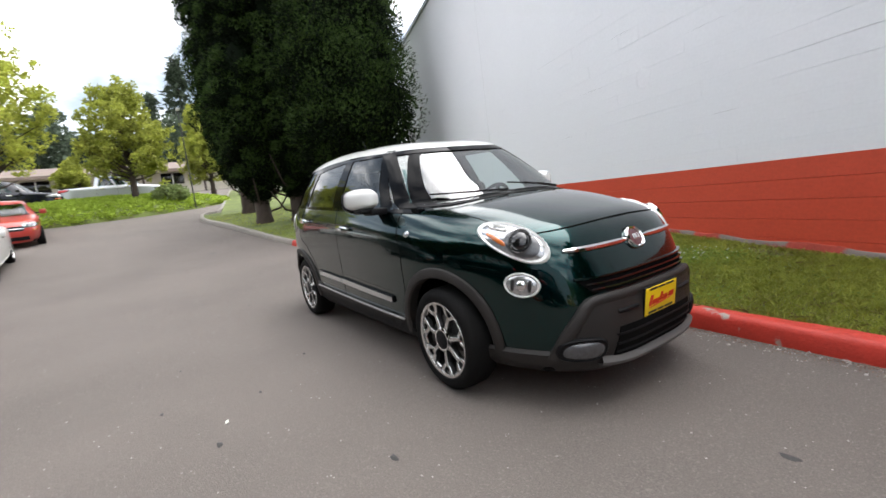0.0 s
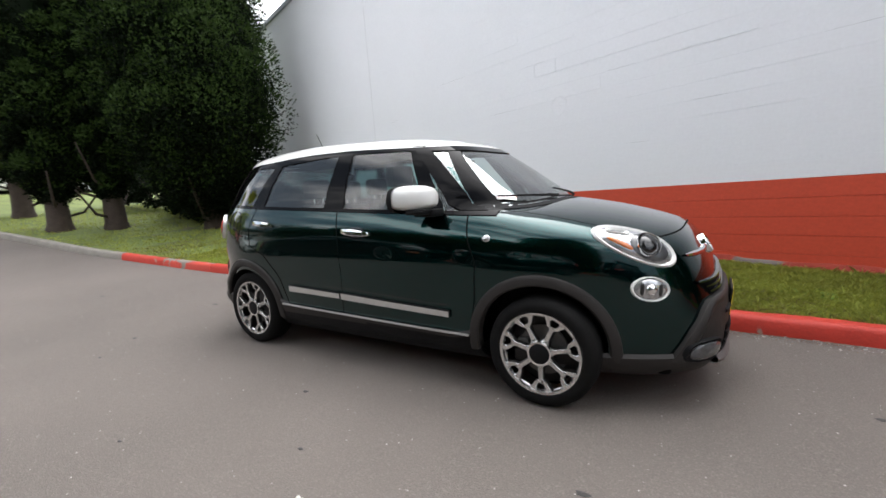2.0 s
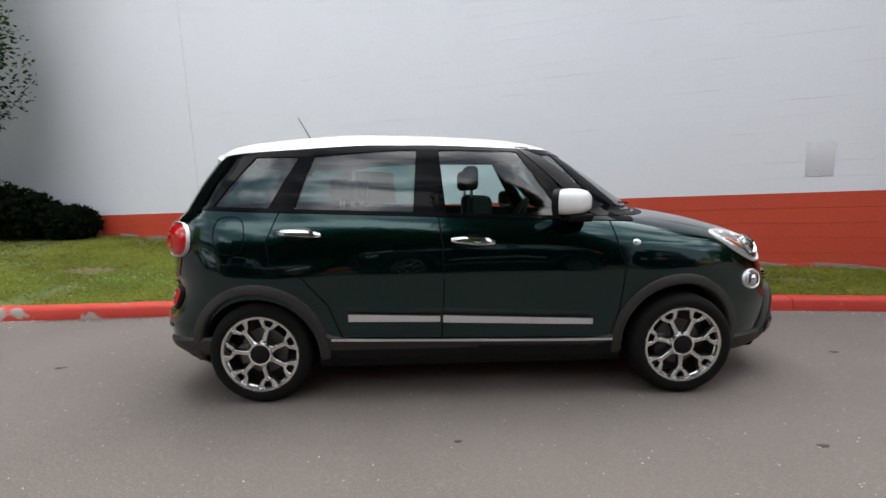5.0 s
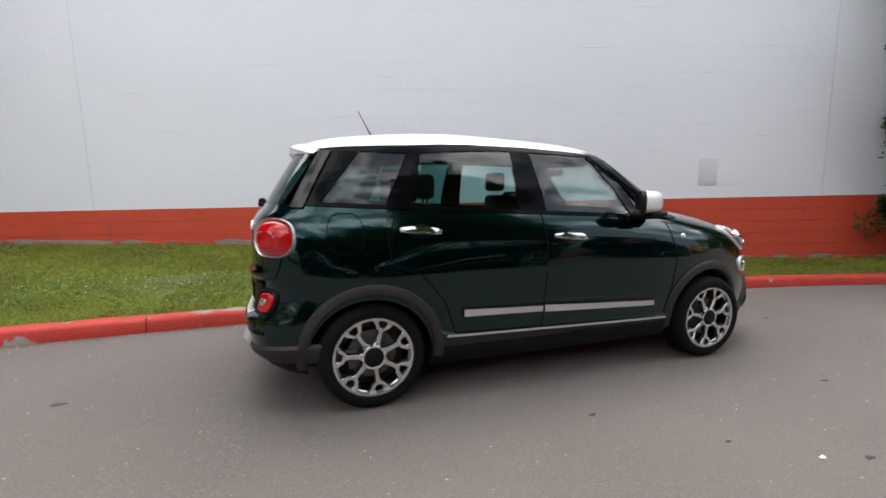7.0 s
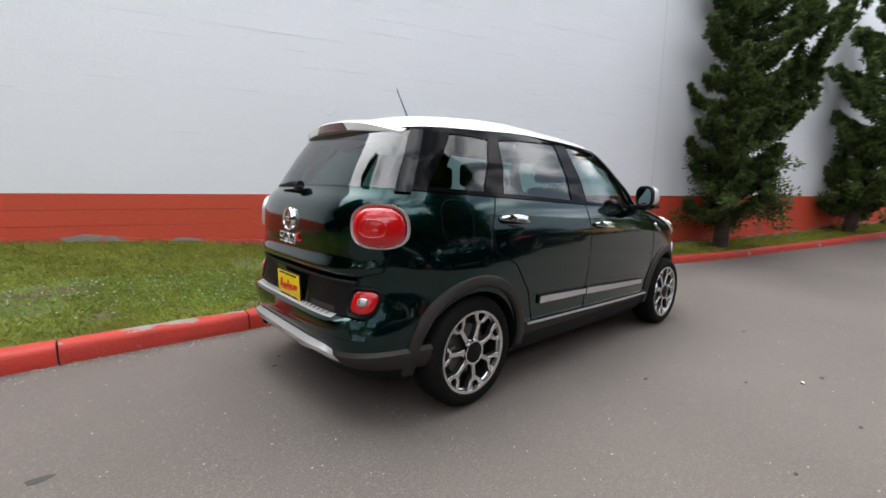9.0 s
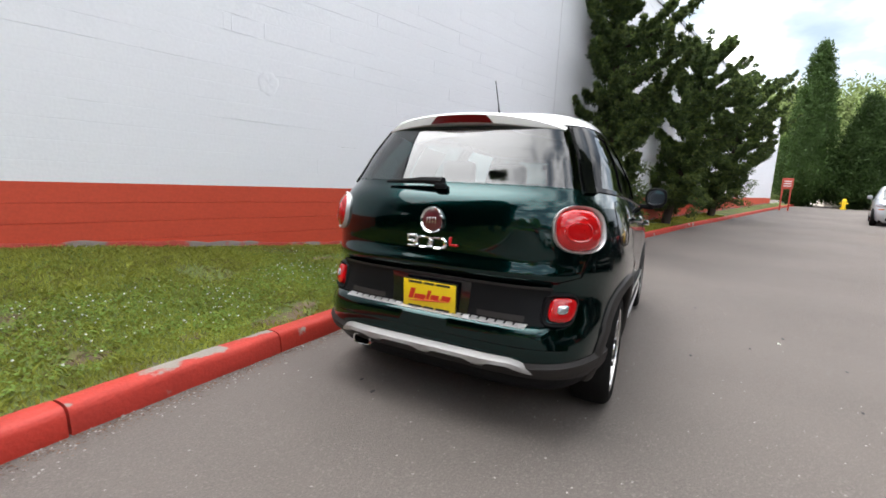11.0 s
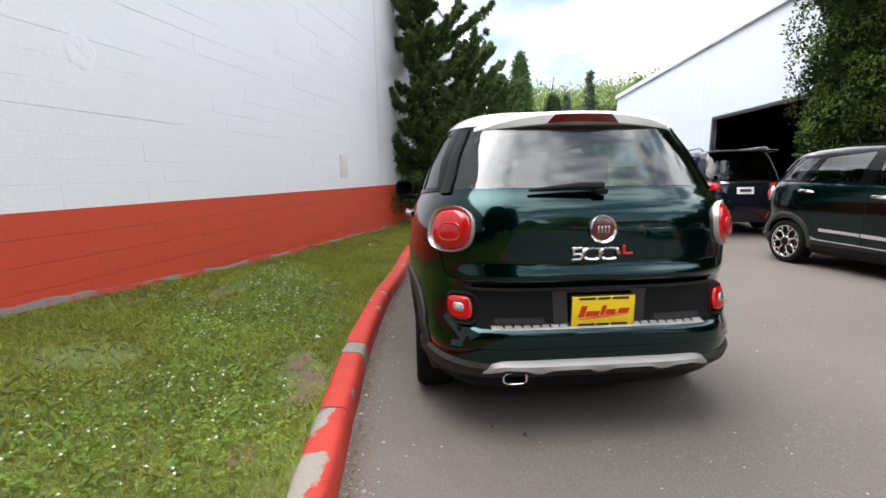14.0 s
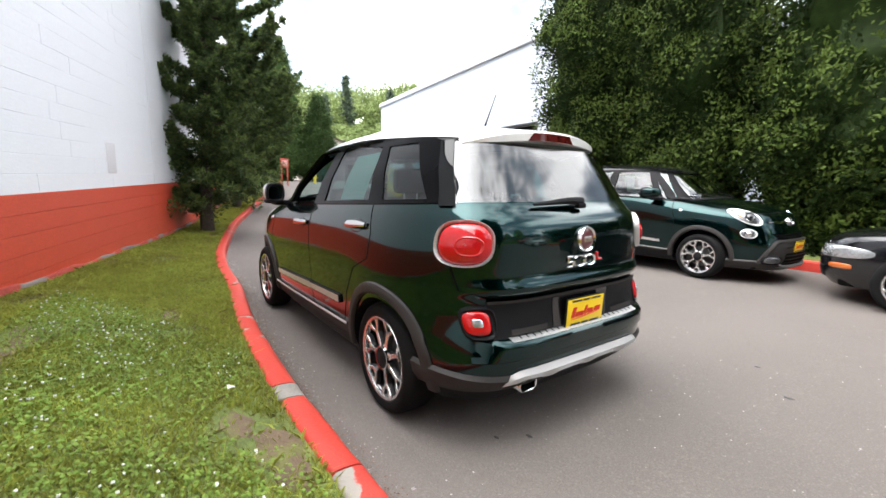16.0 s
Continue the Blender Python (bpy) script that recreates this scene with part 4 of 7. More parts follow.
def tall_hatchback(name, label, paint, roof_paint, m, group="", trim=None, open_windows=False):
    """The tall five-door hatchback with grey cladding."""
    S = SHELL_TALL
    car = hub(name, label, "car", m, group)
    bm = bmesh.new()
    hs = [0.2, 0.26, 0.32, 0.4, 0.5, 0.58, 0.66, 0.72, 0.755, 0.765, 0.775, 0.785, 0.795, 0.805, 0.815, 0.83, 0.85, 0.87, 0.89, 0.91, 0.93, 0.97, 1.0, 1.03, 1.055, 1.08, 1.1, 1.12, 1.13, 1.143]
    rows = skin(S, hs)
    belt = rows[-1]
    top = [S.at(2 * math.pi * (k + 0.5) / 96, 1.165) for k in range(96)]
    # the bonnet runs on up to the windscreen; behind it the waist opens into a tub
    rows.append([a.lerp(b, 1.0 if b.x > 0.75 else 0.0) for a, b in zip(belt, top)])
    inner = [Vector((min(p.x * 0.955, 0.95), p.y * 0.955, p.z - 0.004)) for p in rows[-1]]
    rows.append(inner)
    rows.append([Vector((p.x * 0.97, p.y * 0.97, 0.72)) for p in inner])
    vs = grid(bm, rows, closed=True)
    bm.faces.new(vs[0])
    bm.faces.new(vs[-1][::-1])
    bmesh.ops.recalc_face_normals(bm, faces=bm.faces)
    for f in bm.faces:
        c = f.calc_center_median()
        if f.verts[0].index < 0 or (c.z < 1.3 and all(v in vs[-1] or v in vs[-2] for v in f.verts)) or c.z < 0.31:
            f.material_index = 1
    body = part("body", bm, [paint, PLASTIC], car, angle=35)
    cut_arches(body, ((1.29, 0.334), (-1.306, 0.33)), 0.37, 0.5)

    # roof with its rear spoiler
    bm = bmesh.new()
    steps = 96
    rows = []
    for f in (0, 0.1, 0.2, 0.32, 0.45, 0.58, 0.7, 0.8, 0.88, 0.95, 1.0):
        row = []
        for k in range(steps):
            th = 2 * math.pi * (k + 0.5) / steps
            h = 1.56
            for _ in range(3):
                h = EAVE(S.at(th, h).x)
            row.append(S.at(th, h + (1.671 - h) * f, 0.003))
        rows.append(row)
    vs = grid(bm, rows, closed=True)
    bm.faces.new(vs[-1][::-1])
    low = [bm.verts.new(Vector((v.co.x * 0.98, v.co.y * 0.97, v.co.z + 0.004))) for v in vs[0]]
    for i in range(steps):
        j = (i + 1) % steps
        bm.faces.new((vs[0][j], vs[0][i], low[i], low[j]))
    bmesh.ops.recalc_face_normals(bm, faces=bm.faces)
    roof = part("roof", bm, roof_paint, car, "", angle=50)
    bm = bmesh.new()
    lining = [[Vector((v.x * q, v.y * q, v.z - 0.01 + 0.05 * (1 - q))) for v in rows[0]] for q in (0.95, 0.8, 0.5, 0.02)]
    grid(bm, lining, closed=True)
    part("headlining", bm, CLOTH, roof)
    bm = bmesh.new()
    rows = []
    for i in range(17):
        y = -0.54 + 1.08 * i / 16
        e = 1 - abs(y / 0.54) ** 4
        x0, x1 = -1.3, -1.6 - 0.13 * e
        zt = 1.612 - 0.07 * abs(y / 0.54) ** 2.4
        rows.append([Vector((x0, y, zt + 0.02)), Vector(((x0 + x1) / 2, y, zt + 0.012)), Vector((x1 + 0.03, y, zt - 0.012)), Vector((x1, y, zt - 0.03)), Vector((x1 + 0.004, y, zt - 0.03 - 0.042 * e)), Vector((x1 + 0.05, y, zt - 0.034 - 0.048 * e)), Vector((x0, y, zt - 0.07))])
    grid(bm, rows, closed=True)
    bmesh.ops.recalc_face_normals(bm, faces=bm.faces)
    spoiler = part("spoiler", bm, roof_paint, car, "", angle=50)
    bm = bmesh.new()
    grid(bm, [[Vector((-1.738 + 0.022 * abs(y / 0.235) ** 2, y, z - 0.008 * (y / 0.235) ** 2)) for z in (1.54, 1.548, 1.576, 1.582)] for y in np.linspace(-0.235, 0.235, 11)])
    bmesh.ops.solidify(bm, geom=bm.faces[:], thickness=0.012)
    part("brake_light", bm, LAMP_DARK, spoiler, "dark red high brake light strip")

    # glasshouse: black pillars and panes
    def strip(lo, hi, h_lo, h_hi, left, nu=12, nv=8, out=0.0, thick=0.02):
        """A sheet on the flank; limits in x at its lower and upper edge, edge heights as functions of x."""
        rows = []
        for j in range(nv + 1):
            t = j / nv
            row = []
            for i in range(nu + 1):
                u = i / nu
                xa, xb = lo[0] + (lo[1] - lo[0]) * u, hi[0] + (hi[1] - hi[0]) * u
                h = h_lo(xa) * (1 - t) + h_hi(xb) * t
                p = S.at(S.angle_x(xa * (1 - t) + xb * t, h), h, out)
                row.append(p if left else Vector((p.x, -p.y, p.z)))
            rows.append(row)
        return sheet(bmesh.new(), rows, thick)

    for left in (False, True):
        waist = lambda x: BELT
        for lo, hi in (((-1.775, -1.585), (-1.575, -1.335)), ((-1.225, -1.065), (-1.055, -0.965)), ((-0.35, -0.15), (-0.33, -0.19)), ((0.57, 0.69), (0.31, 0.40)), ((0.9, 1.06), (0.545, 0.6))):
            part("pillar", strip(lo, hi, waist, HEAD, left, 5, 10, 0.0, 0.03), PILLAR, car)
        part("waist_trim", strip((-1.72, 1.02), (-1.72, 1.02), lambda x: BELT - 0.011, lambda x: BELT + 0.011, left, 40, 2, 0.006, 0.01), PILLAR, car)
        part("window_frame", strip((-1.56, 0.62), (-1.56, 0.62), HEAD, lambda x: EAVE(x) + 0.004, left, 40, 3, 0.0, 0.02), PILLAR, car)
        panes = [((-1.585, -1.225), (-1.335, -1.055), GLASS_QUARTER), ((-1.065, -0.35), (-0.965, -0.33), GLASS_DARK), ((-0.15, 0.57), (-0.19, 0.31), GLASS_SIDE), ((0.69, 0.9), (0.40, 0.545), GLASS_SIDE)]
        for k, (lo, hi, g) in enumerate(panes):
            if open_windows and left and k == 2:
                continue
            pane = part("side_window", strip(lo, hi, waist, HEAD, left, 14, 10, -0.006, 0), g, car)
            if k == 1 and left and open_windows:
                rows = [[S.at(S.angle_x(x, h), h, -0.016) for x in np.linspace(-0.96, -0.6, 6)] for h in np.linspace(1.17, 1.46, 6)]
                sticker = part("window_sticker", sheet(bmesh.new(), rows, 0), PAPER, pane, "pale green price sheet inside the glass")
                for q in range(9):
                    h = 1.195 + 0.027 * q
                    w0, w1 = -0.94 + 0.03 * (q % 3), -0.65 - 0.05 * (q % 4)
                    part("text_bar", sheet(bmesh.new(), [[S.at(S.angle_x(x, hh), hh, -0.0135) for x in (w0, (w0 + w1) / 2, w1)] for hh in (h, h + 0.005)], 0), PRINT, sticker)
        # doors: seams, handles, mouldings
        for pts in (
            [(0.85, 1.11), (0.885, 0.95), (0.93, 0.83), (0.91, 0.6), (0.87, 0.40), (0.8, 0.37)],
            [(-0.2, 1.14), (-0.175, 0.98), (-0.17, 0.72), (-0.19, 0.42), (-0.2, 0.37)],
            [(-1.15, 1.18), (-1.215, 1.02), (-1.2, 0.88), (-1.02, 0.8), (-0.87, 0.62), (-0.8, 0.42), (-0.74, 0.37)],
        ):
            bm = bmesh.new()
            rows = []
            for i in range(len(pts) - 1):
                for t in np.linspace(0, 1, 6, endpoint=i == len(pts) - 2):
                    x, z = pts[i][0] * (1 - t) + pts[i + 1][0] * t, pts[i][1] * (1 - t) + pts[i + 1][1] * t
                    rows.append([S.side(x + dx, z + dx * 0.3, 0.0012, left) for dx in (-0.004, 0.004)])
            grid(bm, rows)
            part("door_seam", bm, DARK_GAP, car)
        for x0, x1, z0, z1 in ((-1.145, -0.895, 1.062, 1.045), (-0.125, 0.135, 1.003, 0.985)):
            bm = bmesh.new()
            rows = []
            for t in np.linspace(0, 1, 13):
                x, z = x0 + (x1 - x0) * t, z0 + (z1 - z0) * t
                o = 0.012 + 0.034 * (1 - abs(2 * t - 1) ** 4)
                hh = 0.021 * (1 - 0.45 * abs(2 * t - 1) ** 3)
                rows.append([S.side(x, z - hh, o - 0.014, left), S.side(x, z - hh * 0.9, o, left), S.side(x, z, o + 0.006, left), S.side(x, z + hh * 0.9, o, left), S.side(x, z + hh, o - 0.014, left)])
            grid(bm, rows, closed=True)
            bmesh.ops.recalc_face_normals(bm, faces=bm.faces)
            part("door_handle", bm, CHROME, car, "chrome bar door handle")
            cx, cz = (x0 + x1) / 2, (z0 + z1) / 2
            bm = lens_disc(lambda u, v, o, cx=cx, cz=cz: S.side(cx + u, cz + v, o, left), (0.085, 0.042), dome=0.001, out=0.0018)
            part("handle_cup", bm, PAINT_BLACK, car)
        for x0, x1, z0, z1 in ((-0.755, -0.195, 0.547, 0.53), (-0.185, 0.735, 0.53, 0.492)):
            bm = side_sheet(S, (x0, x1), (x0, x1), (z0 - 0.029, z1 - 0.024), (z0 + 0.026, z1 + 0.022), left, nu=16, nv=4, out=0.016, thick=0.016)
            mould = part("door_moulding", bm, PLASTIC, car)
            bm = side_sheet(S, (x0 + 0.004, x1 - 0.004), (x0 + 0.004, x1 - 0.004), (z0 - 0.024, z1 - 0.019), (z0 + 0.02, z1 + 0.016), left, nu=16, nv=2, out=0.02, thick=0.004)
            part("inlay", bm, trim or SATIN, mould, "bright satin metal inlay")
            # no fold here: a flat black strip paints the shade of a crease
            bm = side_sheet(S, (x0, x1), (x0, x1), (z0 + 0.055, z1 + 0.05), (z0 + 0.063, z1 + 0.057), left, nu=16, nv=1, out=0.0015, thick=0)
            part("crease", bm, PAINT_BLACK, car)
        # grey cladding: arches, sill, bumper corners
        for cx, cz, lo_a, hi_a in ((1.29, 0.334, -14, 187), (-1.306, 0.33, -6, 188)):
            bm = bmesh.new()
            rows = []
            for a in np.linspace(radians(lo_a), radians(hi_a), 40):
                row = []
                for r, o in ((0.366, -0.05), (0.368, 0.012), (0.378, 0.022), (0.413, 0.022), (0.428, 0.014), (0.432, 0.0)):
                    x, z = cx + r * math.cos(a), cz + r * math.sin(a)
                    row.append(S.side(x, max(z, 0.2), o, left))
                rows.append(row)
            grid(bm, rows)
            bmesh.ops.recalc_face_normals(bm, faces=bm.faces)
            part("arch_cladding", bm, CLADDING, car)
        rows = []
        bm = bmesh.new()
        for x in np.linspace(-0.93, 0.93, 30):
            top_z = 0.392 - 0.02 * (x / 0.93) + 0.05 * max(0, (abs(x) - 0.72) / 0.21) ** 2
            rows.append([S.side(x, 0.27, -0.03, left), S.side(x, 0.278, 0.004, left), S.side(x, 0.338, 0.008, left), S.side(x, top_z - 0.036, 0.014, left), S.side(x, top_z - 0.016, 0.016, left), S.side(x, top_z, 0.0, left)])
        grid(bm, rows)
        bmesh.ops.recalc_face_normals(bm, faces=bm.faces)
        # faces below 0.345 are black: the shade under the tucked sill is painted in
        for f in bm.faces:
            f.material_index = 1 if f.calc_center_median().z < 0.345 else 0
        part("sill_cladding", bm, [CLADDING, PLASTIC], car)
        bm = side_sheet(S, (-0.86, 0.86), (-0.86, 0.86), (0.404, 0.366), (0.414, 0.376), left, nu=24, nv=1, out=0.026, thick=0.012)
        part("sill_strip", bm, SATIN, car)
        # mirror
        sg = 1 if left else -1
        bm = bmesh.new()
        rows = []
        for t, ry, rz in ((0, 0.05, 0.045), (0.12, 0.085, 0.07), (0.35, 0.098, 0.082), (0.65, 0.1, 0.085), (0.9, 0.095, 0.08), (1, 0.088, 0.074)):
            x = 0.675 - 0.19 * t
            rows.append([Vector((x - 0.55 * ry * math.copysign(abs(math.cos(a)) ** 0.7, math.cos(a)), sg * (0.94 + 0.9 * ry * math.copysign(abs(math.cos(a)) ** 0.7, math.cos(a))), 1.21 + rz * (1.0 if math.sin(a) > 0 else 0.78) * math.copysign(abs(math.sin(a)) ** 0.7, math.sin(a)))) for a in [2 * math.pi * q / 24 for q in range(24)]])
        v = grid(bm, rows, closed=True)
        bm.faces.new(v[0])
        bmesh.ops.recalc_face_normals(bm, faces=bm.faces)
        mirror = part("mirror", bm, roof_paint, car, "door mirror with painted housing")
        bm = bmesh.new()
        grid(bm, [[Vector((0.49 - 0.6 * r * 0.077 * math.cos(a), sg * (0.94 + r * 0.077 * math.cos(a)), 1.21 + r * 0.072 * math.sin(a))) for a in [2 * math.pi * q / 24 for q in range(25)]] for r in (0.01, 1)])
        part("mirror_glass", bm, MIRROR, mirror)
        bm = bmesh.new()
        grid(bm, [[Vector((x + 0.036 - 0.6 * r * 0.079 * math.copysign(abs(math.cos(a)) ** 0.7, math.cos(a)), sg * (0.94 + r * 0.079 * math.copysign(abs(math.cos(a)) ** 0.7, math.cos(a))), 1.21 + r * 0.074 * math.copysign(abs(math.sin(a)) ** 0.7, math.sin(a)))) for a in [2 * math.pi * q / 24 for q in range(25)]] for x, r in ((0.485, 1.16), (0.446, 1.13), (0.443, 0.98), (0.455, 0.86))])
        part("mirror_bezel", bm, PLASTIC, mirror)
        bm = bmesh.new()
        box(bm, 0.55, 0.7, min(sg * 0.8, sg * 0.93), max(sg * 0.8, sg * 0.93), 1.1, 1.145, 0.012)
        box(bm, 0.54, 0.68, min(sg * 0.88, sg * 1.0), max(sg * 0.88, sg * 1.0), 1.118, 1.15, 0.012)
        part("mirror_arm", bm, PLASTIC, mirror)
        # lamps on the nose
        def nose(u, v, o, cy=0.655, cz=0.91):
            return S.end(sg * (cy - u), cz + v, o)
        def flank(cx, cz):
            return lambda u, v, o: S.side(cx + u, cz + v, o, left)
        def oval(x, z, turn, du=0.0, dv=0.0, base=patch):
            on, ct, st = base(S, x, z, sg), math.cos(turn), math.sin(turn)
            return lambda u, v, o: on((u + du) * ct - (v + dv) * st, (u + du) * st + (v + dv) * ct, o)

        lamp_at = (1.765, 0.93, -0.5)
        head = part("headlight", lens_disc(oval(*lamp_at), (0.205, 0.082), dome=0.014, out=0.004, power=2.1), LAMP_CLEAR, car, "large oval clear headlight")
        part("lamp_rim", lens_disc(oval(*lamp_at), (0.226, 0.094), dome=0.014, out=0.001, power=2.1, inner=0.86), PAINT_WHITE, head, "white ring round the lamp")
        part("reflector_bowl", lens_disc(oval(*lamp_at, 0.07, -0.004), (0.1, 0.064), dome=0.006, out=0.017), LAMP_SMOKE, head)
        part("projector", lens_disc(oval(*lamp_at, 0.06, 0.0), (0.05, 0.05), dome=0.022, out=0.022), PAINT_BLACK, head, "dark round projector lens")
        part("projector_ring", lens_disc(oval(*lamp_at, 0.06, 0.0), (0.062, 0.06), dome=0.02, out=0.02, inner=0.82), CHROME, head)
        part("light_bar", lens_disc(oval(*lamp_at, -0.095, 0.022), (0.062, 0.017), dome=0.01, out=0.016, turn=0.12, power=3.5, inner=0.6), PAINT_WHITE, head)
        part("indicator", lens_disc(oval(*lamp_at, -0.07, -0.042), (0.07, 0.012), dome=0.006, out=0.016, turn=-0.12, power=2.6), LAMP_AMBER, head, "amber indicator strip")
        low_at = (1.845, 0.69, -0.1)
        lamp = part("lower_lamp", lens_disc(oval(*low_at), (0.088, 0.056), dome=0.014, out=0.006), LAMP_CLEAR, car, "small round clear lamp")
        part("lamp_rim", lens_disc(oval(*low_at), (0.1, 0.066), dome=0.012, out=0.002, inner=0.82), PAINT_WHITE, lamp)
        part("bulb", lens_disc(oval(*low_at), (0.03, 0.028), dome=0.016, out=0.016), CHROME, lamp)
        for du in (-0.045, 0.045):
            part("reflector_rib", lens_disc(oval(*low_at, du, 0.0), (0.012, 0.034), dome=0.008, out=0.014, power=3, steps=14), DARK_ALLOY, lamp)
        fog = part("fog_lamp", lens_disc(lambda u, v, o: S.end(sg * (0.5 - u), 0.352 + v, o), (0.075, 0.042), dome=0.012, out=0.04, power=2.6), LAMP_SMOKE, car, "low fog lamp")
        part("fog_surround", lens_disc(lambda u, v, o: S.end(sg * (0.5 - u), 0.352 + v, o), (0.098, 0.062), dome=0.014, out=0.026, power=2.8, inner=0.72), PLASTIC, fog)
        part("repeater", lens_disc(flank(1.0, 0.965), (0.026, 0.02), dome=0.008, out=0.002), LAMP_CLEAR, car, "small clear side repeater")
        # tail lamps wrap round the corner
        def corner(ca, cz):
            def f(u, v, o):
                h = S.height(-1.85, cz + v)
                return S.at((1 if left else -1) * (ca - u), h, o) if left else (lambda p: Vector((p.x, -p.y, p.z)))(S.at(ca - u, h, o))
            return f
        tail = part("tail_lamp", lens_disc(corner(2.515, 1.022), (0.2, 0.098), dome=0.03, out=0.006, power=2.6), LAMP_RED, car, "rounded red tail lamp")
        part("lamp_rim", lens_disc(corner(2.506, 1.023), (0.222, 0.109), dome=0.016, out=0.006, inner=0.9, power=2.6), SATIN, tail, "chrome lamp surround")
        part("inner_ring", lens_disc(corner(2.545, 1.012), (0.105, 0.045), dome=0.004, out=0.033, inner=0.78, power=2.6), LAMP_RED, tail)
        low_l = part("rear_fog_lamp", lens_disc(lambda u, v, o: S.end(sg * (0.645 - u), 0.645 + v, o, True), (0.05, 0.056), dome=0.012, out=0.022, power=3.2), LAMP_RED, car, "small square red rear lamp")
        part("reflector", lens_disc(lambda u, v, o: S.end(sg * (0.645 - u), 0.645 + v, o, True), (0.02, 0.022), dome=0.006, out=0.036, power=3), LAMP_CLEAR, low_l)
        bm = lens_disc(lambda u, v, o: S.end(sg * (0.635 - u), 0.643 + v, o, True), (0.072, 0.082), dome=0.018, out=0.002, inner=0.72, power=3.4)
        part("lamp_bezel", bm, PLASTIC, car)
    # fuel flap on the right flank
    part("fuel_flap", lens_disc(lambda u, v, o: S.side(-1.45 + u, 1.05 + v, o, False), (0.1, 0.115), dome=0.001, out=0.001, inner=0.955, power=2.8), DARK_GAP, car)

    # windscreen and rear window
    rows = []
    for j in range(13):
        h = 1.168 + (1.575 - 1.168) * j / 12
        half = S.w(h) * 0.885
        rows.append([S.at(S.angle_y(half * (2 * i / 24 - 1), h), h, -0.004) for i in range(25)])
    bm = sheet(bmesh.new(), rows, 0)
    ws = part("windscreen", bm, GLASS, car)
    for sg in (-1, 1):
        rows = []
        for j in range(13):
            h = 1.16 + (1.585 - 1.16) * j / 12
            rows.append([S.at(sg * S.angle_y(S.w(h) * q, h), h, 0.004) for q in (0.868, 0.885, 0.905, 0.925)])
        part("screen_edge", sheet(bmesh.new(), rows, 0.02), PILLAR, ws)
    rows = [[S.at(S.angle_y(S.w(h) * 0.9 * (2 * i / 24 - 1), h), h, 0.003) for i in range(25)] for h in (1.545, 1.56, 1.578)]
    part("screen_band", sheet(bmesh.new(), rows, 0.01), PILLAR, ws)
    rows = [[S.at(S.angle_y(S.w(h) * 0.9 * (2 * i / 24 - 1), h), h, 0.003) for i in range(25)] for h in (1.166, 1.18, 1.195)]
    part("screen_cowl", sheet(bmesh.new(), rows, 0.01), PLASTIC, ws)
    rows = []
    for j in range(13):
        h = 1.135 + (1.452 - 1.135) * j / 12
        rows.append([S.at(S.angle_y(S.w(h) * 0.86 * (2 * i / 24 - 1), h, True), h, 0.0025) for i in range(25)])
    rw = part("rear_window", sheet(bmesh.new(), rows, 0), GLASS_REAR, car)
    for sg in (-1, 1):
        rows = []
        for j in range(13):
            h = 1.118 + (1.456 - 1.118) * j / 12
            rows.append([S.at(math.pi - sg * (math.pi - S.angle_y(S.w(h) * q, h, True)), h, 0.012) for q in np.linspace(0.815, 0.868, 5)])
        part("window_edge", sheet(bmesh.new(), rows, 0.01), GLASS_BAND, rw)
    # bonnet seam
    bm = bmesh.new()
    corner_th, back_th = S.angle_y(0.56, 0.97), S.angle_x(1.12, 1.155)
    rows = []
    for i in range(71):
        t = -1 + 2 * i / 70
        u = abs(t)
        if u < 0.4:
            th, h = corner_th * u / 0.4, 0.965
        else:
            v = (u - 0.4) / 0.6
            th, h = corner_th + (back_th - corner_th) * v**0.8, 0.965 + 0.19 * v**0.75
        rows.append([S.at(math.copysign(th, t), h + d, 0.0015) for d in (-0.003, 0.003)])
    grid(bm, rows)
    part("bonnet_seam", bm, DARK_GAP, car)
    # nose: chrome bar, badge, grille, lower guard, plate
    for y0, y1 in ((-0.50, -0.075), (0.075, 0.50)):
        bm = bmesh.new()
        rows = []
        for t in np.linspace(0, 1, 14):
            y = y0 + (y1 - y0) * t
            e = 1 - abs(2 * t - 1) ** 6 * 0.6
            rows.append([S.end(y, 0.845 + dz * e, o) for dz, o in ((-0.015, 0.0), (-0.012, 0.012), (0.0, 0.017), (0.011, 0.012), (0.014, 0.0))])
        grid(bm, rows)
        bmesh.ops.recalc_face_normals(bm, faces=bm.faces)
        part("chrome_bar", bm, CHROME, car, "chrome nose bar")
    front = lambda cy, cz: (lambda u, v, o: S.end(cy + u, cz + v, o))
    tail_pt = lambda cy, cz: (lambda u, v, o: S.end(cy - u, cz + v, o, True))
    for pt in (patch(S, 2.06, 0.845, 1, 0.0), tail_pt(0, 1.02)):
        badge = part("badge", lens_disc(pt, (0.066, 0.066), dome=0.012, out=0.012, inner=0.8), CHROME, car, "round chrome badge with a dark red centre")
        part("badge_centre", lens_disc(pt, (0.054, 0.054), dome=0.006, out=0.012), material("badge_red", (0.1, 0.01, 0.015), 0.3, coat=1.0) if "badge_red" not in bpy.data.materials else bpy.data.materials["badge_red"], badge)
        for q in (-0.024, -0.008, 0.008, 0.024):
            part("badge_bar", lens_disc(lambda u, v, o, q=q, pt=pt: pt(u + q, v, o), (0.0035, 0.016), dome=0.003, out=0.02, power=5, steps=12), CHROME, badge)
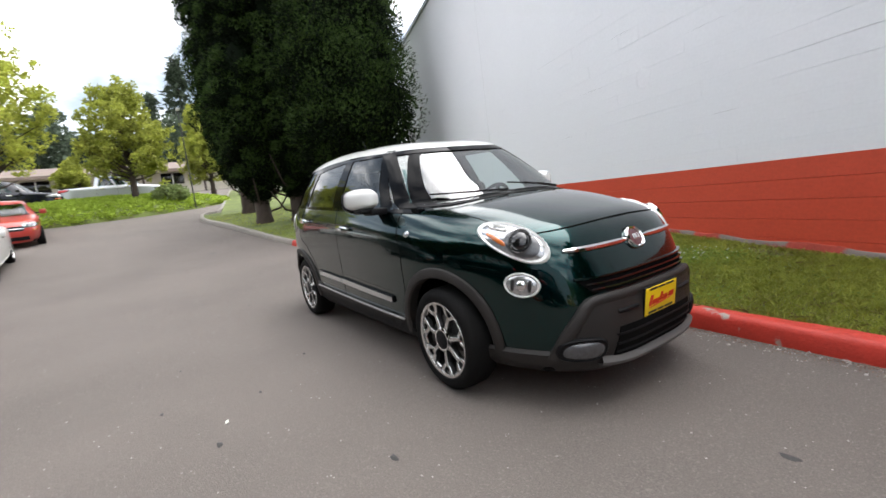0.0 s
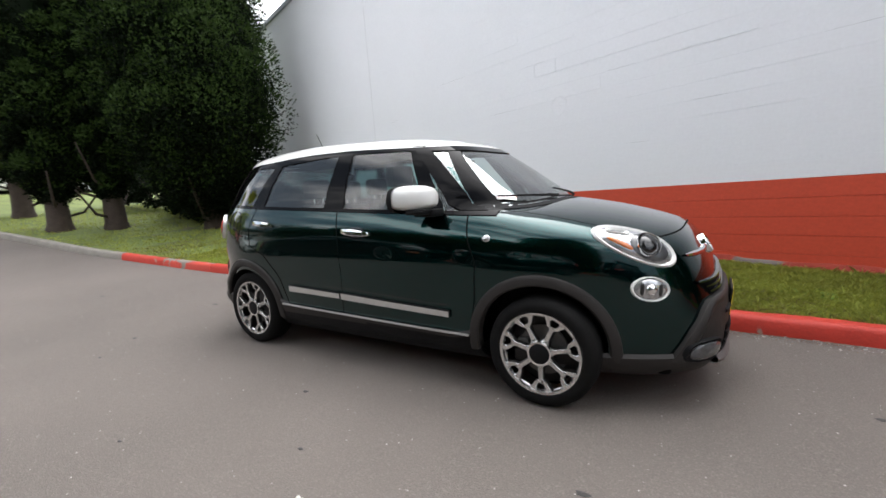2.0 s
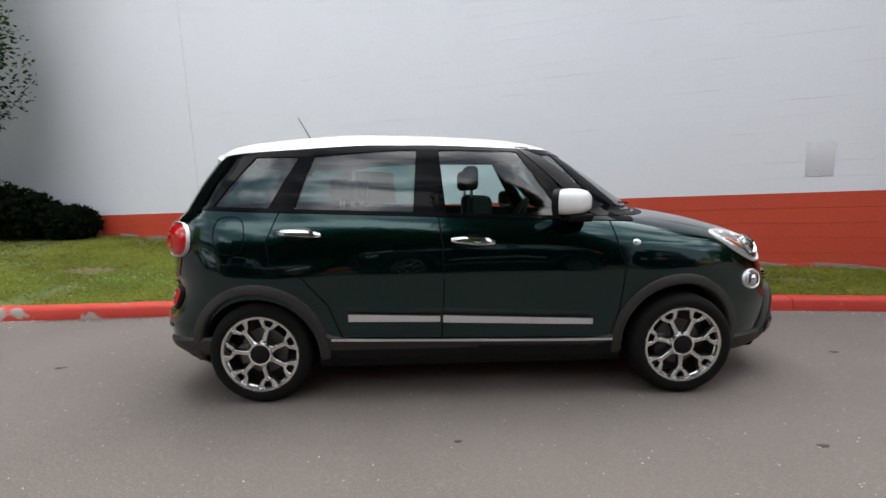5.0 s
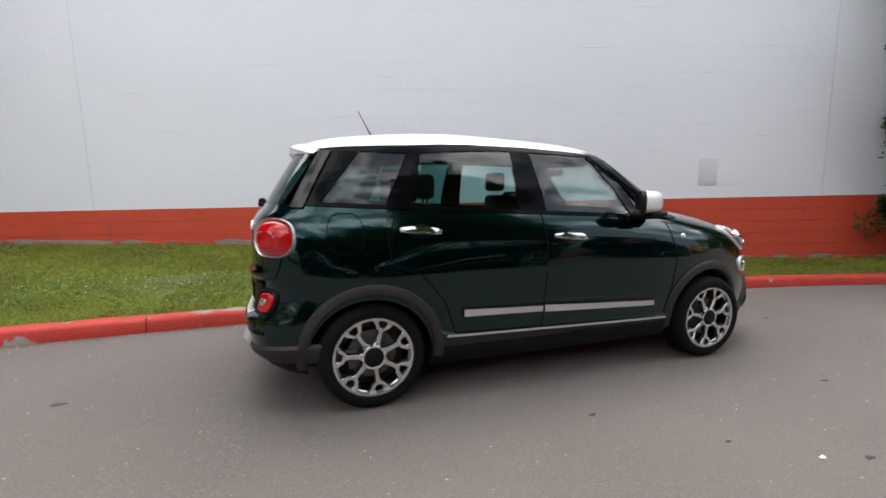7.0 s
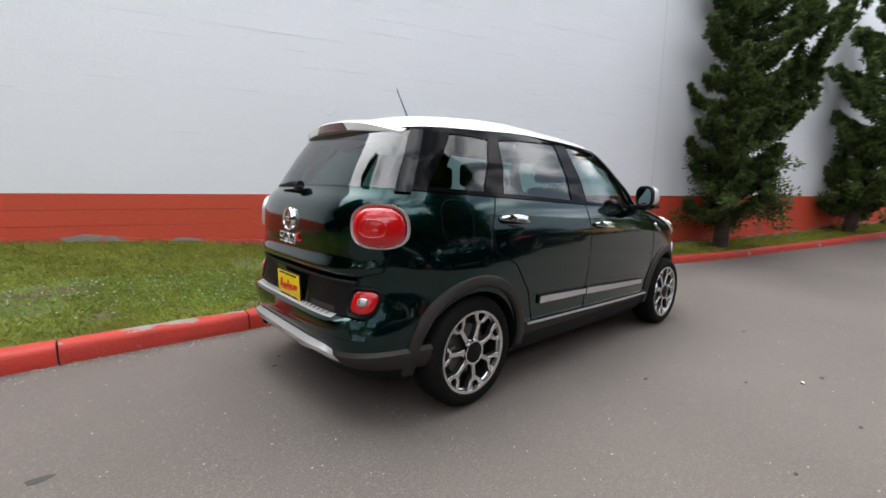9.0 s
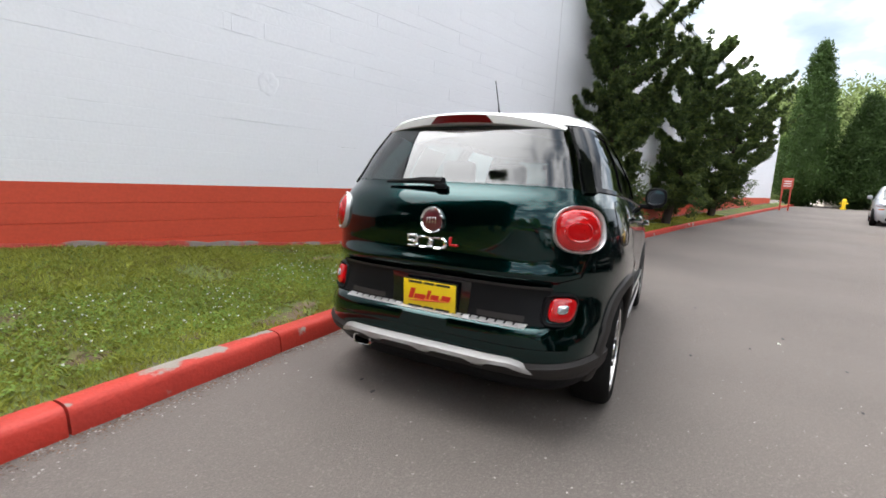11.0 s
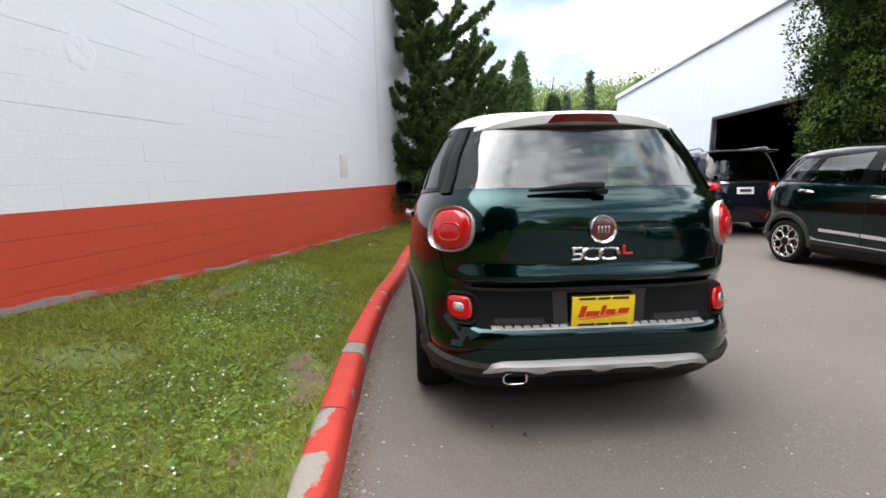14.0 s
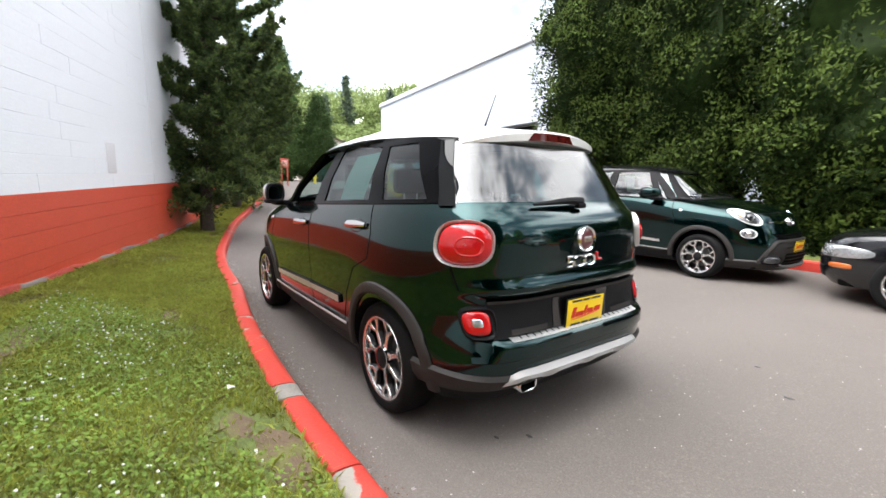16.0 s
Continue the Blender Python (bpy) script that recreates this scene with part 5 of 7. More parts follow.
    # slot grille under the nose: dark mouth with two slats
    part("grille", end_sheet(S, (0.43, 0.5), (0.625, 0.705), False, out=0.003, nv=3), DARK_GAP, car, "narrow black slot grille")
    for z, half in ((0.645, 0.44), (0.672, 0.46), (0.7, 0.5)):
        bm = bmesh.new()
        grid(bm, [[S.end(y, z - 0.008, 0.0), S.end(y, z - 0.005, 0.016), S.end(y, z + 0.004, 0.018), S.end(y, z + 0.008, 0.002)] for y in np.linspace(-half, half, 25)])
        bmesh.ops.recalc_face_normals(bm, faces=bm.faces)
        part("grille_slat", bm, PAINT_BLACK if z < 0.69 else paint, car)
    # grey lower bumper: broad panel, dark mouth, raised frame round it, chin lip
    part("bumper_panel", end_sheet(S, (0.585, 0.46), (0.285, 0.6), False, out=0.022, thick=0.04), CLADDING, car, "grey lower bumper panel")
    part("lower_grille", end_sheet(S, (0.36, 0.33), (0.275, 0.44), False, out=0.027, thick=0.01), DARK_GAP, car, "black lower grille")
    for k in range(3):
        part("grille_slat", end_sheet(S, (0.35, 0.35), (0.31 + 0.045 * k, 0.32 + 0.045 * k), False, out=0.033, nv=1), PLASTIC, car)

    def band(path, half, lift, name, mat, label=""):
        """A rounded raised band along a path on the nose."""
        rows = []
        for k, (y, z) in enumerate(path):
            (ya, za), (yb, zb) = path[max(k - 1, 0)], path[min(k + 1, len(path) - 1)]
            d = Vector((yb - ya, zb - za)).normalized()
            n = Vector((-d.y, d.x))
            rows.append([S.end(y + n.x * q * half, max(z + n.y * q * half, 0.2), o * lift) for q, o in ((-1, -0.2), (-0.85, 0.7), (-0.3, 1.0), (0.3, 1.0), (0.85, 0.7), (1, -0.2))])
        bm = bmesh.new()
        grid(bm, rows)
        bmesh.ops.recalc_face_normals(bm, faces=bm.faces)
        return part(name, bm, mat, car, label)

    arc = [(-0.59, 0.3), (-0.583, 0.345), (-0.57, 0.4), (-0.547, 0.46), (-0.512, 0.52), (-0.486, 0.56), (-0.46, 0.583), (-0.42, 0.592)]
    arc = arc + [(y, 0.594) for y in np.linspace(-0.36, 0.36, 15)] + [(-y, z) for y, z in arc[::-1]]
    band(arc, 0.027, 0.034, "bumper_frame", CLADDING)
    band([(y, 0.265 + 0.02 * (abs(y) / 0.42) ** 4) for y in np.linspace(-0.43, 0.43, 25)], 0.022, 0.06, "chin_guard", CHIN, "pale grey chin lip")
    for sg in (-1, 1):
        band([(sg * y, 0.52) for y in np.linspace(0.2, 0.34, 6)], 0.012, 0.034, "panel_ridge", PLASTIC)
    for rear in (False, True):
        bm = bmesh.new()
        rows = []
        for i in range(61):
            t = -1 + 2 * i / 60
            ang = t * (1.17 if not rear else 1.2)
            th = ang if not rear else math.pi - ang
            z0, z1 = (0.2, 0.335) if not rear else (0.3, 0.43 - 0.05 * (1 - abs(t)))
            rows.append([S.at(th, z0, -0.03), S.at(th, z0 + 0.01, 0.012), S.at(th, (z0 + z1) / 2, 0.026), S.at(th, z1 - 0.015, 0.02), S.at(th, z1, 0.0)])
        grid(bm, rows)
        bmesh.ops.recalc_face_normals(bm, faces=bm.faces)
        part("bumper_cladding", bm, CLADDING, car)
    # tail: lid, recessed panel, step, skid plate, exhaust, plate, wiper
    bm = bmesh.new()
    rows = []
    for y, z in [(-0.73, 1.13), (-0.74, 0.9), (-0.715, 0.8), (-0.6, 0.765), (0, 0.765), (0.6, 0.765), (0.715, 0.8), (0.74, 0.9), (0.73, 1.13)]:
        rows.append((y, z))
    pts = []
    for (y0, z0), (y1, z1) in zip(rows, rows[1:]):
        for t in np.linspace(0, 1, 8, endpoint=False):
            pts.append((y0 + (y1 - y0) * t, z0 + (z1 - z0) * t))
    grid(bm, [[S.end(y * q, z + (1 - q) * 0.15, 0.0015, True) for q in (1, 0.992)] for y, z in pts])
    part("tailgate_seam", bm, DARK_GAP, car)
    part("tail_panel", end_sheet(S, (0.59, 0.6), (0.545, 0.745), True, out=0.012, thick=0.02), PLASTIC, car, "matt black lower tailgate panel")
    part("tail_strip", end_sheet(S, (0.6, 0.6), (0.74, 0.752), True, out=0.02, nv=1), CLADDING, car)
    part("plate_recess", end_sheet(S, (0.22, 0.23), (0.555, 0.735), True, out=0.016, thick=0.005), PAINT_BLACK, car)
    for sg in (-1, 1):
        bm = bmesh.new()
        grid(bm, [[S.end(sg * y, z, 0.02, True) for y in np.linspace(0.27, 0.5, 8)] for z in (0.575, 0.59, 0.605)])
        part("panel_ridge", bm, CLADDING, car)
    def shelf(y, deep, lift=0.0):
        p = S.end(y, 0.575, 0.0, True)
        deep *= min(1, max(0, (0.7 - abs(y)) / 0.1)) if deep > 0 else 1
        return Vector((p.x - deep, y, 0.573 + lift - 0.34 * deep))

    bm = bmesh.new()
    grid(bm, [[shelf(y, -0.01), shelf(y, 0.055), shelf(y, 0.066, -0.012), S.end(y, 0.47, 0.012, True), S.end(y, 0.46, 0.0, True)] for y in np.linspace(-0.7, 0.7, 44)])
    part("step", bm, paint, car, "rear bumper step")
    bm = bmesh.new()
    grid(bm, [[shelf(y, 0.0, 0.003), shelf(y, 0.052, 0.003)] for y in np.linspace(-0.52, 0.52, 24)])
    tread = part("tread_plate", bm, SATIN, car, "bright ribbed tread plate")
    for k in range(22):
        y = -0.462 + 0.044 * k
        bm = bmesh.new()
        grid(bm, [[shelf(y + d, 0.01, 0.006), shelf(y + d, 0.038, 0.006)] for d in (-0.005, 0.005)])
        part("tread_bar", bm, PLASTIC, tread)
    bm = bmesh.new()
    rows = []
    for y in np.linspace(-0.6, 0.6, 49):
        a = abs(y)
        e = 1 - (a / 0.62) ** 6
        z1 = 0.408 - 0.06 * max(0, (a - 0.46) / 0.14) ** 1.5
        dip = 0.022 * sum(math.exp(-((a - c) / 0.045) ** 4) for c in (0.0, 0.3)) if a < 0.45 else 0
        z0 = 0.374 - dip - 0.06 * max(0, (a - 0.45) / 0.15)
        rows.append([S.end(y, z0, 0.0, True), S.end(y, z0 + 0.005, 0.035 * e, True), S.end(y, (z0 + z1) / 2, 0.045 * e + 0.006, True), S.end(y, z1 - 0.008, 0.04 * e, True), S.end(y, z1, 0.0, True)])
    grid(bm, rows)
    bmesh.ops.recalc_face_normals(bm, faces=bm.faces)
    part("skid_plate", bm, SKID, car, "silver rear skid plate")
    bm = bmesh.new()
    ring = [(math.copysign(abs(math.cos(a)) ** 0.6, math.cos(a)) * 0.062, math.copysign(abs(math.sin(a)) ** 0.6, math.sin(a)) * 0.03) for a in [2 * math.pi * q / 28 for q in range(28)]]
    grid(bm, [[Vector((x, 0.41 + u * k, 0.315 + v * k)) for u, v in ring] for x, k in ((-1.8, 0.95), (-2.0, 1.0), (-2.006, 0.97), (-2.004, 0.84))], closed=True)
    tip = part("exhaust_tip", bm, CHROME, car, "oval chrome exhaust tip")
    bm = bmesh.new()
    grid(bm, [[Vector((x, 0.41 + u * k, 0.315 + v * k)) for u, v in ring] for x, k in ((-2.004, 0.84), (-1.93, 0.8), (-1.93, 0.02))], closed=True)
    part("exhaust_bore", bm, DARK_GAP, tip)
    # plates with their writing drawn in bars
    for rear in (True, False):
        c = Vector((-2.0, -0.01, 0.632)) if rear else Vector((2.205, 0.0, 0.522))
        pm = pose(c.x, c.y, c.z, 0, 0, 0) @ (Matrix.Rotation(radians(-3), 4, "Y") if rear else Matrix.Rotation(radians(6), 4, "Y"))
        sx = -1 if rear else 1
        bm = bmesh.new()
        box(bm, -0.006, 0.006, -0.158, 0.158, -0.082, 0.082, 0.004)
        pl = part("plate_frame", bm, PLASTIC, car)
        pl.matrix_basis = pm
        bm = bmesh.new()
        box(bm, min(sx * 0.004, sx * 0.009), max(sx * 0.004, sx * 0.009), -0.152, 0.152, -0.076, 0.076, 0.002)
        part("plate", bm, YELLOW, pl, "yellow dealer plate with slanted red bars and dark border bars")
        side_y = -1 if rear else 1
        at = -0.122
        for wide, tall in ((0.034, 0.056), (0.07, 0.026), (0.026, 0.048), (0.052, 0.026), (0.01, 0.008), (0.056, 0.026)):
            low = -0.024 + 0.07 * (at + 0.122)
            bm = bmesh.new()
            quad = [(at, low), (at + wide - 0.006, low), (at + wide - 0.006 + 0.3 * tall, low + tall), (at + 0.3 * tall, low + tall)]
            grid(bm, [[Vector((sx * d, side_y * y, z)) for y, z in quad] for d in (0.008, 0.0108)], closed=True)
            bm.faces.new([bm.verts.new((sx * 0.0109, side_y * y, z)) for y, z in quad])
            bmesh.ops.recalc_face_normals(bm, faces=bm.faces)
            part("text_bar", bm, RED_INK, pl, smooth=False)
            at += wide
        bm = bmesh.new()
        tube(bm, [Vector((sx * 0.0105, side_y * (-0.12 + 0.24 * q), -0.034 + 0.022 * q)) for q in np.linspace(0, 1, 6)], [0.001, 0.003, 0.004, 0.004, 0.003, 0.001], 5)
        part("underline", bm, RED_INK, pl)
        for z in (0.066, -0.062):
            for y0, y1 in ((-0.12, -0.04), (-0.03, 0.03), (0.04, 0.12)):
                bm = bmesh.new()
                box(bm, min(sx * 0.009, sx * 0.0105), max(sx * 0.009, sx * 0.0105), y0, y1, z - 0.006, z + 0.006)
                part("border_bar", bm, BLACK_INK, pl, smooth=False)
    # model emblem: three chrome rings, a hook before and a red bar after
    em = lambda cy, cz: tail_pt(cy, cz)
    emblem = part("emblem", lens_disc(em(0.045, 0.908), (0.054, 0.032), dome=0.008, out=0.006, inner=0.66, power=2.6), CHROME, car, "chrome model emblem in linked rings")
    for cy in (-0.036,):
        part("emblem_ring", lens_disc(em(cy, 0.908), (0.054, 0.032), dome=0.008, out=0.007, inner=0.66, power=2.6), CHROME, emblem)
    for cy, cz, ru, rv in ((0.115, 0.935, 0.03, 0.006), (0.135, 0.92, 0.006, 0.016), (0.118, 0.907, 0.022, 0.006), (0.1, 0.895, 0.006, 0.014), (0.118, 0.882, 0.024, 0.006)):
        part("emblem_bar", lens_disc(em(cy, cz), (ru, rv), dome=0.006, out=0.006, power=5, steps=14), CHROME, emblem)
    for cy, cz, ru, rv in ((-0.105, 0.925, 0.007, 0.02), (-0.125, 0.905, 0.025, 0.006)):
        part("emblem_mark", lens_disc(em(cy, cz), (ru, rv), dome=0.006, out=0.006, power=5, steps=14), LAMP_RED, emblem)
    # rear wiper, front wipers, aerial
    bm = bmesh.new()
    tube(bm, [S.end(-0.02, 1.195, 0.035, True), S.end(0.1, 1.2, 0.035, True), S.end(0.33, 1.19, 0.022, True)], [0.024, 0.018, 0.007], 8)
    box(bm, -1.955, -1.92, -0.04, 0.025, 1.18, 1.21, 0.01)
    part("rear_wiper", bm, PLASTIC, car, "black rear wiper arm")
    for y0, y1 in ((-0.1, -0.6), (0.45, -0.05)):
        bm = bmesh.new()
        p = [S.end(y, 1.135 + 0.012 * k, 0.02) for k, y in enumerate(np.linspace(y0, y1, 6))]
        tube(bm, p, [0.011, 0.009, 0.008, 0.007, 0.006, 0.005], 6)
        part("wiper", bm, PLASTIC, car)
    bm = bmesh.new()
    tube(bm, [(-1.14, 0, 1.665), (-1.18, 0, 1.74), (-1.25, 0, 1.87)], [0.008, 0.004, 0.0025], 6)
    aerial = part("aerial", bm, PLASTIC, car, "short roof aerial")
    bm = bmesh.new()
    box(bm, -1.19, -1.1, -0.025, 0.025, 1.64, 1.68, 0.012)
    part("aerial_base", bm, PLASTIC, aerial)
    # cabin
    for x, y, w, tall in ((0.12, -0.36, 0.48, 0.52), (0.12, 0.36, 0.48, 0.52), (-0.78, -0.4, 0.42, 0.46), (-0.78, 0.4, 0.42, 0.46), (-0.78, 0.0, 0.32, 0.44)):
        seat(car, x, y, 0.74, w, tall)
    bm = bmesh.new()
    grid(bm, [[Vector((x, y, z - 0.04 * (y / 0.7) ** 2)) for x, z in ((0.98, 1.13), (0.8, 1.14), (0.68, 1.1), (0.64, 0.95), (0.66, 0.75))] for y in np.linspace(-0.72, 0.72, 13)])
    part("dashboard", bm, PLASTIC, car)
    bm = bmesh.new()
    lathe(bm, [(0.175 + 0.016 * math.cos(a), 0.016 * math.sin(a)) for a in [2 * math.pi * q / 8 for q in range(9)]], axis="z", steps=28)
    box(bm, -0.17, 0.17, -0.02, 0.02, -0.015, 0.005, 0.005)
    sw = part("steering_wheel", bm, PLASTIC, car)
    sw.matrix_basis = pose(0.5, 0.37, 1.06, 0, -62, 0)
    bm = bmesh.new()
    box(bm, 0.42, 0.45, -0.11, 0.11, 1.42, 1.48, 0.012)
    part("inner_mirror", bm, PLASTIC, car)
    # underside and wheels
    bm = bmesh.new()
    box(bm, -1.75, 1.95, -0.62, 0.62, 0.2, 0.3, 0.04)
    part("underbody", bm, DARK_GAP, car)
    for x in (1.306, -1.306):
        for sg in (-1, 1):
            wheel(car, x, sg * 0.868, 0.32, outward=sg, lean=0.0 if x > 0 else 0.15)
    return car


PLACE = LEVEL
main_car = tall_hatchback("hatchback", "dark green tall hatchback with white roof and grey cladding", PAINT_GREEN, PAINT_WHITE, PLACE, open_windows=True)


# ---- parked vehicles round about ----
other = copy_thing(main_car, Matrix.Translation((0, 0, 0)))
other.name = "hatchback"
tagged(other, "dark green tall hatchback with dark roof, parked by the hedge", "car")
for ob in other.children_recursive:
    if ob.name.split(".")[0] in ("roof", "spoiler", "mirror"):
        ob.material_slots[0].link = "OBJECT"
        ob.material_slots[0].material = PAINT_BLACK if ob.name.startswith(("roof", "spoiler")) else PAINT_GREEN


def stand(x, y, heading):
    """A pose on the sloping ground, heading in degrees from +x."""
    z, dx = (lot_z(x + 1.3, y) + lot_z(x - 1.3, y)) / 2, (lot_z(x + 1.3, y) - lot_z(x - 1.3, y)) / 2.6
    tilt = math.atan(dx * math.cos(radians(heading)))
    return Matrix.Translation((x, y, z)) @ Matrix.Rotation(radians(heading), 4, "Z") @ Matrix.Rotation(-tilt, 4, "Y")


other.matrix_world = stand(0.74, -5.5, 178.5)


def plain_car(name, label, paint, m, length, width, height, bonnet, belt, kind="sedan", wheel_r=0.32, front_axle=None, rear_axle=None, lamp_h=None, rails=False, faces_tail=True):
    """A parked car of given size; kind sets the tail: sedan, suv, pickup."""
    hl, w = length / 2, width / 2
    xf_top = {"sedan": 0.35, "suv": 0.55, "pickup": 0.55}[kind]
    xr_top = {"sedan": -0.95, "suv": -hl + 0.36, "pickup": -0.75}[kind]
    xr_belt = {"sedan": -1.45, "suv": -hl + 0.1, "pickup": -0.95}[kind]
    S = Shell(
        [(0.16, hl - 0.15), (0.3, hl - 0.03), (0.5, hl), (0.65, hl - 0.04), (bonnet - 0.06, hl - 0.14), (bonnet, hl - 0.4), (bonnet + 0.06, hl - 0.85), (belt, hl - 1.25), ((belt + height) / 2, (hl - 1.25 + xf_top) / 2), (height - 0.09, xf_top), (height - 0.02, xf_top - 0.45), (height, xf_top - 0.7)],
        [(0.16, -hl + 0.2), (0.3, -hl + 0.05), (0.5, -hl), (bonnet - 0.02, -hl + 0.06), (belt - 0.03, -hl + 0.1), (belt, xr_belt), ((belt + height) / 2, (xr_belt + xr_top) / 2), (height - 0.09, xr_top), (height - 0.02, xr_top + 0.4), (height, xr_top + 0.6)],
        [(0.16, w - 0.15), (0.3, w - 0.03), (0.55, w), (bonnet - 0.05, w - 0.01), (belt, w - 0.07), (height - 0.25, w - 0.2), (height - 0.07, w - 0.28), (height - 0.02, w - 0.42), (height, 0.1)],
        xc=-0.35, nf=4.2, nr=5.5, tilt=0.0,
    )
    car = hub(name, label, "car", m)
    hs = [0.2, 0.3, 0.4, 0.5, 0.6, 0.7, bonnet - 0.08, bonnet - 0.04, bonnet, bonnet + 0.03, bonnet + 0.06, (bonnet + 0.06 + belt) / 2, belt]
    bm = bmesh.new()
    v = grid(bm, skin(S, hs, 64), closed=True)
    bm.faces.new(v[0])
    bm.faces.new(v[-1][::-1])
    bmesh.ops.recalc_face_normals(bm, faces=bm.faces)
    body = part("body", bm, [paint, PLASTIC], car, angle=35)
    fa, ra = front_axle or hl - 0.85, rear_axle or -hl + 0.95
    cut_arches(body, ((fa, wheel_r), (ra, wheel_r)), wheel_r + 0.06, 0.5)
    bm = bmesh.new()
    v = grid(bm, skin(S, [height - 0.1, height - 0.07, height - 0.045, height - 0.02, height - 0.01, height], 64), closed=True)
    bm.faces.new(v[0])
    bm.faces.new(v[-1][::-1])
    bmesh.ops.recalc_face_normals(bm, faces=bm.faces)
    part("roof", bm, paint, car, angle=50)
    h0, h1 = belt, height - 0.1
    for left in (False, True):
        sg = 1 if left else -1
        xa, xb = S.xr(h0) + 0.12, S.xf(h0) - 0.16
        ya, yb = S.xr(h1) + 0.1, S.xf(h1) - 0.1
        cuts = [0, 0.05, 0.24, 0.29, 0.58, 0.63, 0.95, 1.0] if kind == "suv" else [0, 0.08, 0.44, 0.5, 0.92, 1.0]
        for k, (a, b) in enumerate(zip(cuts, cuts[1:])):
            lo, hi = (xa + (xb - xa) * a, xa + (xb - xa) * b), (ya + (yb - ya) * a, ya + (yb - ya) * b)
            bm = side_sheet(S, lo, hi, (h0, h0), (h1, h1), left, nu=8, nv=6, out=0.0 if k % 2 == 0 else -0.008, thick=0.02 if k % 2 == 0 else 0)
            ob = part("pillar" if k % 2 == 0 else "side_window", bm, (paint if kind != "suv" else PAINT_BLACK) if k % 2 == 0 else GLASS_PRIVACY if kind == "suv" and k < 4 else GLASS_DARK, car)
        rows = [[S.at(sg * S.angle_y(S.w(h) * q, h), h, 0.004) for q in (0.86, 0.9, 0.94, 0.975)] for h in np.linspace(h0, h1, 7)]
        part("screen_pillar", sheet(bmesh.new(), rows, 0.02), paint, car)
        rows = [[S.at(math.pi - sg * (math.pi - S.angle_y(S.w(h) * q, h, True)), h, 0.004) for q in (0.84, 0.9, 0.95, 0.985)] for h in np.linspace(h0, h1, 7)]
        part("rear_pillar", sheet(bmesh.new(), rows, 0.02), paint, car)
        bm = side_sheet(S, (ra + wheel_r, fa - wheel_r), (ra + wheel_r, fa - wheel_r), (0.21, 0.21), (0.3, 0.3), left, nu=12, nv=2, out=0.01, thick=0.015)
        part("sill", bm, CLADDING if kind == "suv" else paint, car)
        if rails:
            bm = side_sheet(S, (ra + wheel_r, fa - wheel_r), (ra + wheel_r, fa - wheel_r), (0.36, 0.36), (0.4, 0.4), left, nu=12, nv=1, out=0.012, thick=0.012)
            part("chrome_strip", bm, CHROME, car)
        lh = lamp_h or bonnet - 0.17
        head = part("headlight", lens_disc(lambda u, v, o: S.end(sg * (w - 0.3 - u), lh + v, o), (0.2, 0.07), dome=0.012, out=0.004, power=3), LAMP_CLEAR, car)
        part("indicator", lens_disc(lambda u, v, o: S.side(hl - 0.26 + u, lh - 0.16 + v, o, left), (0.11, 0.03), dome=0.008, out=0.004, power=4), LAMP_AMBER, head, "amber corner lamp")
        tl = part("tail_lamp", lens_disc(lambda u, v, o: S.end(sg * (w - 0.27 - u), belt - 0.14 + v, o, True), (0.21, 0.075), dome=0.012, out=0.006, power=3.5), LAMP_RED, car, "red tail lamp")
        part("lamp_rim", lens_disc(lambda u, v, o: S.end(sg * (w - 0.27 - u), belt - 0.14 + v, o, True), (0.22, 0.085), dome=0.006, out=0.002, power=3.5, inner=0.9), LAMP_DARK, tl)
        bm = bmesh.new()
        mx = S.xf(h0) - 0.42
        box(bm, mx - 0.09, mx + 0.09, min(sg * (w + 0.02), sg * (w + 0.2)), max(sg * (w + 0.02), sg * (w + 0.2)), belt - 0.02, belt + 0.13, 0.035)
        mir = part("mirror", bm, paint, car)
        bm = bmesh.new()
        box(bm, mx - 0.04, mx + 0.05, min(sg * (w - 0.1), sg * (w + 0.04)), max(sg * (w - 0.1), sg * (w + 0.04)), belt, belt + 0.04, 0.01)
        part("mirror_arm", bm, PLASTIC, mir)
        for xx in ((-0.25, 0.55) if kind == "sedan" else (-0.5, 0.5)):
            bm = side_sheet(S, (xx - 0.1, xx + 0.1), (xx - 0.1, xx + 0.1), (belt - 0.16, belt - 0.16), (belt - 0.13, belt - 0.13), left, nu=6, nv=2, out=0.03, thick=0.03)
            part("door_handle", bm, CHROME, car)
        for xx in (-0.72, 0.22, 1.15):
            bm = bmesh.new()
            grid(bm, [[S.side(xx + d + 0.03 * math.sin(z * 5), z, 0.0015, left) for d in (-0.004, 0.004)] for z in np.linspace(0.32, belt, 8)])
            part("door_seam", bm, DARK_GAP, car)
        if rails:
            bm = bmesh.new()
            tube(bm, [(xr_top + 0.2, sg * (w - 0.3), height - 0.03), (xr_top + 0.35, sg * (w - 0.3), height + 0.025), (xf_top - 0.5, sg * (w - 0.3), height + 0.025), (xf_top - 0.3, sg * (w - 0.3), height - 0.03)], 0.018, 8)
            part("roof_rail", bm, PAINT_BLACK, car)
        for xx in (fa, ra):
            wheel(car, xx, sg * (w - 0.01), wheel_r, r=wheel_r, rim=wheel_r * 0.7, outward=sg, spokes=5, lean=xx)
    rows = [[S.at(S.angle_y(S.w(h) * 0.88 * (2 * i / 16 - 1), h), h, -0.002) for i in range(17)] for h in np.linspace(h0, h1, 7)]
    part("windscreen", sheet(bmesh.new(), rows, 0), GLASS_DARK, car)
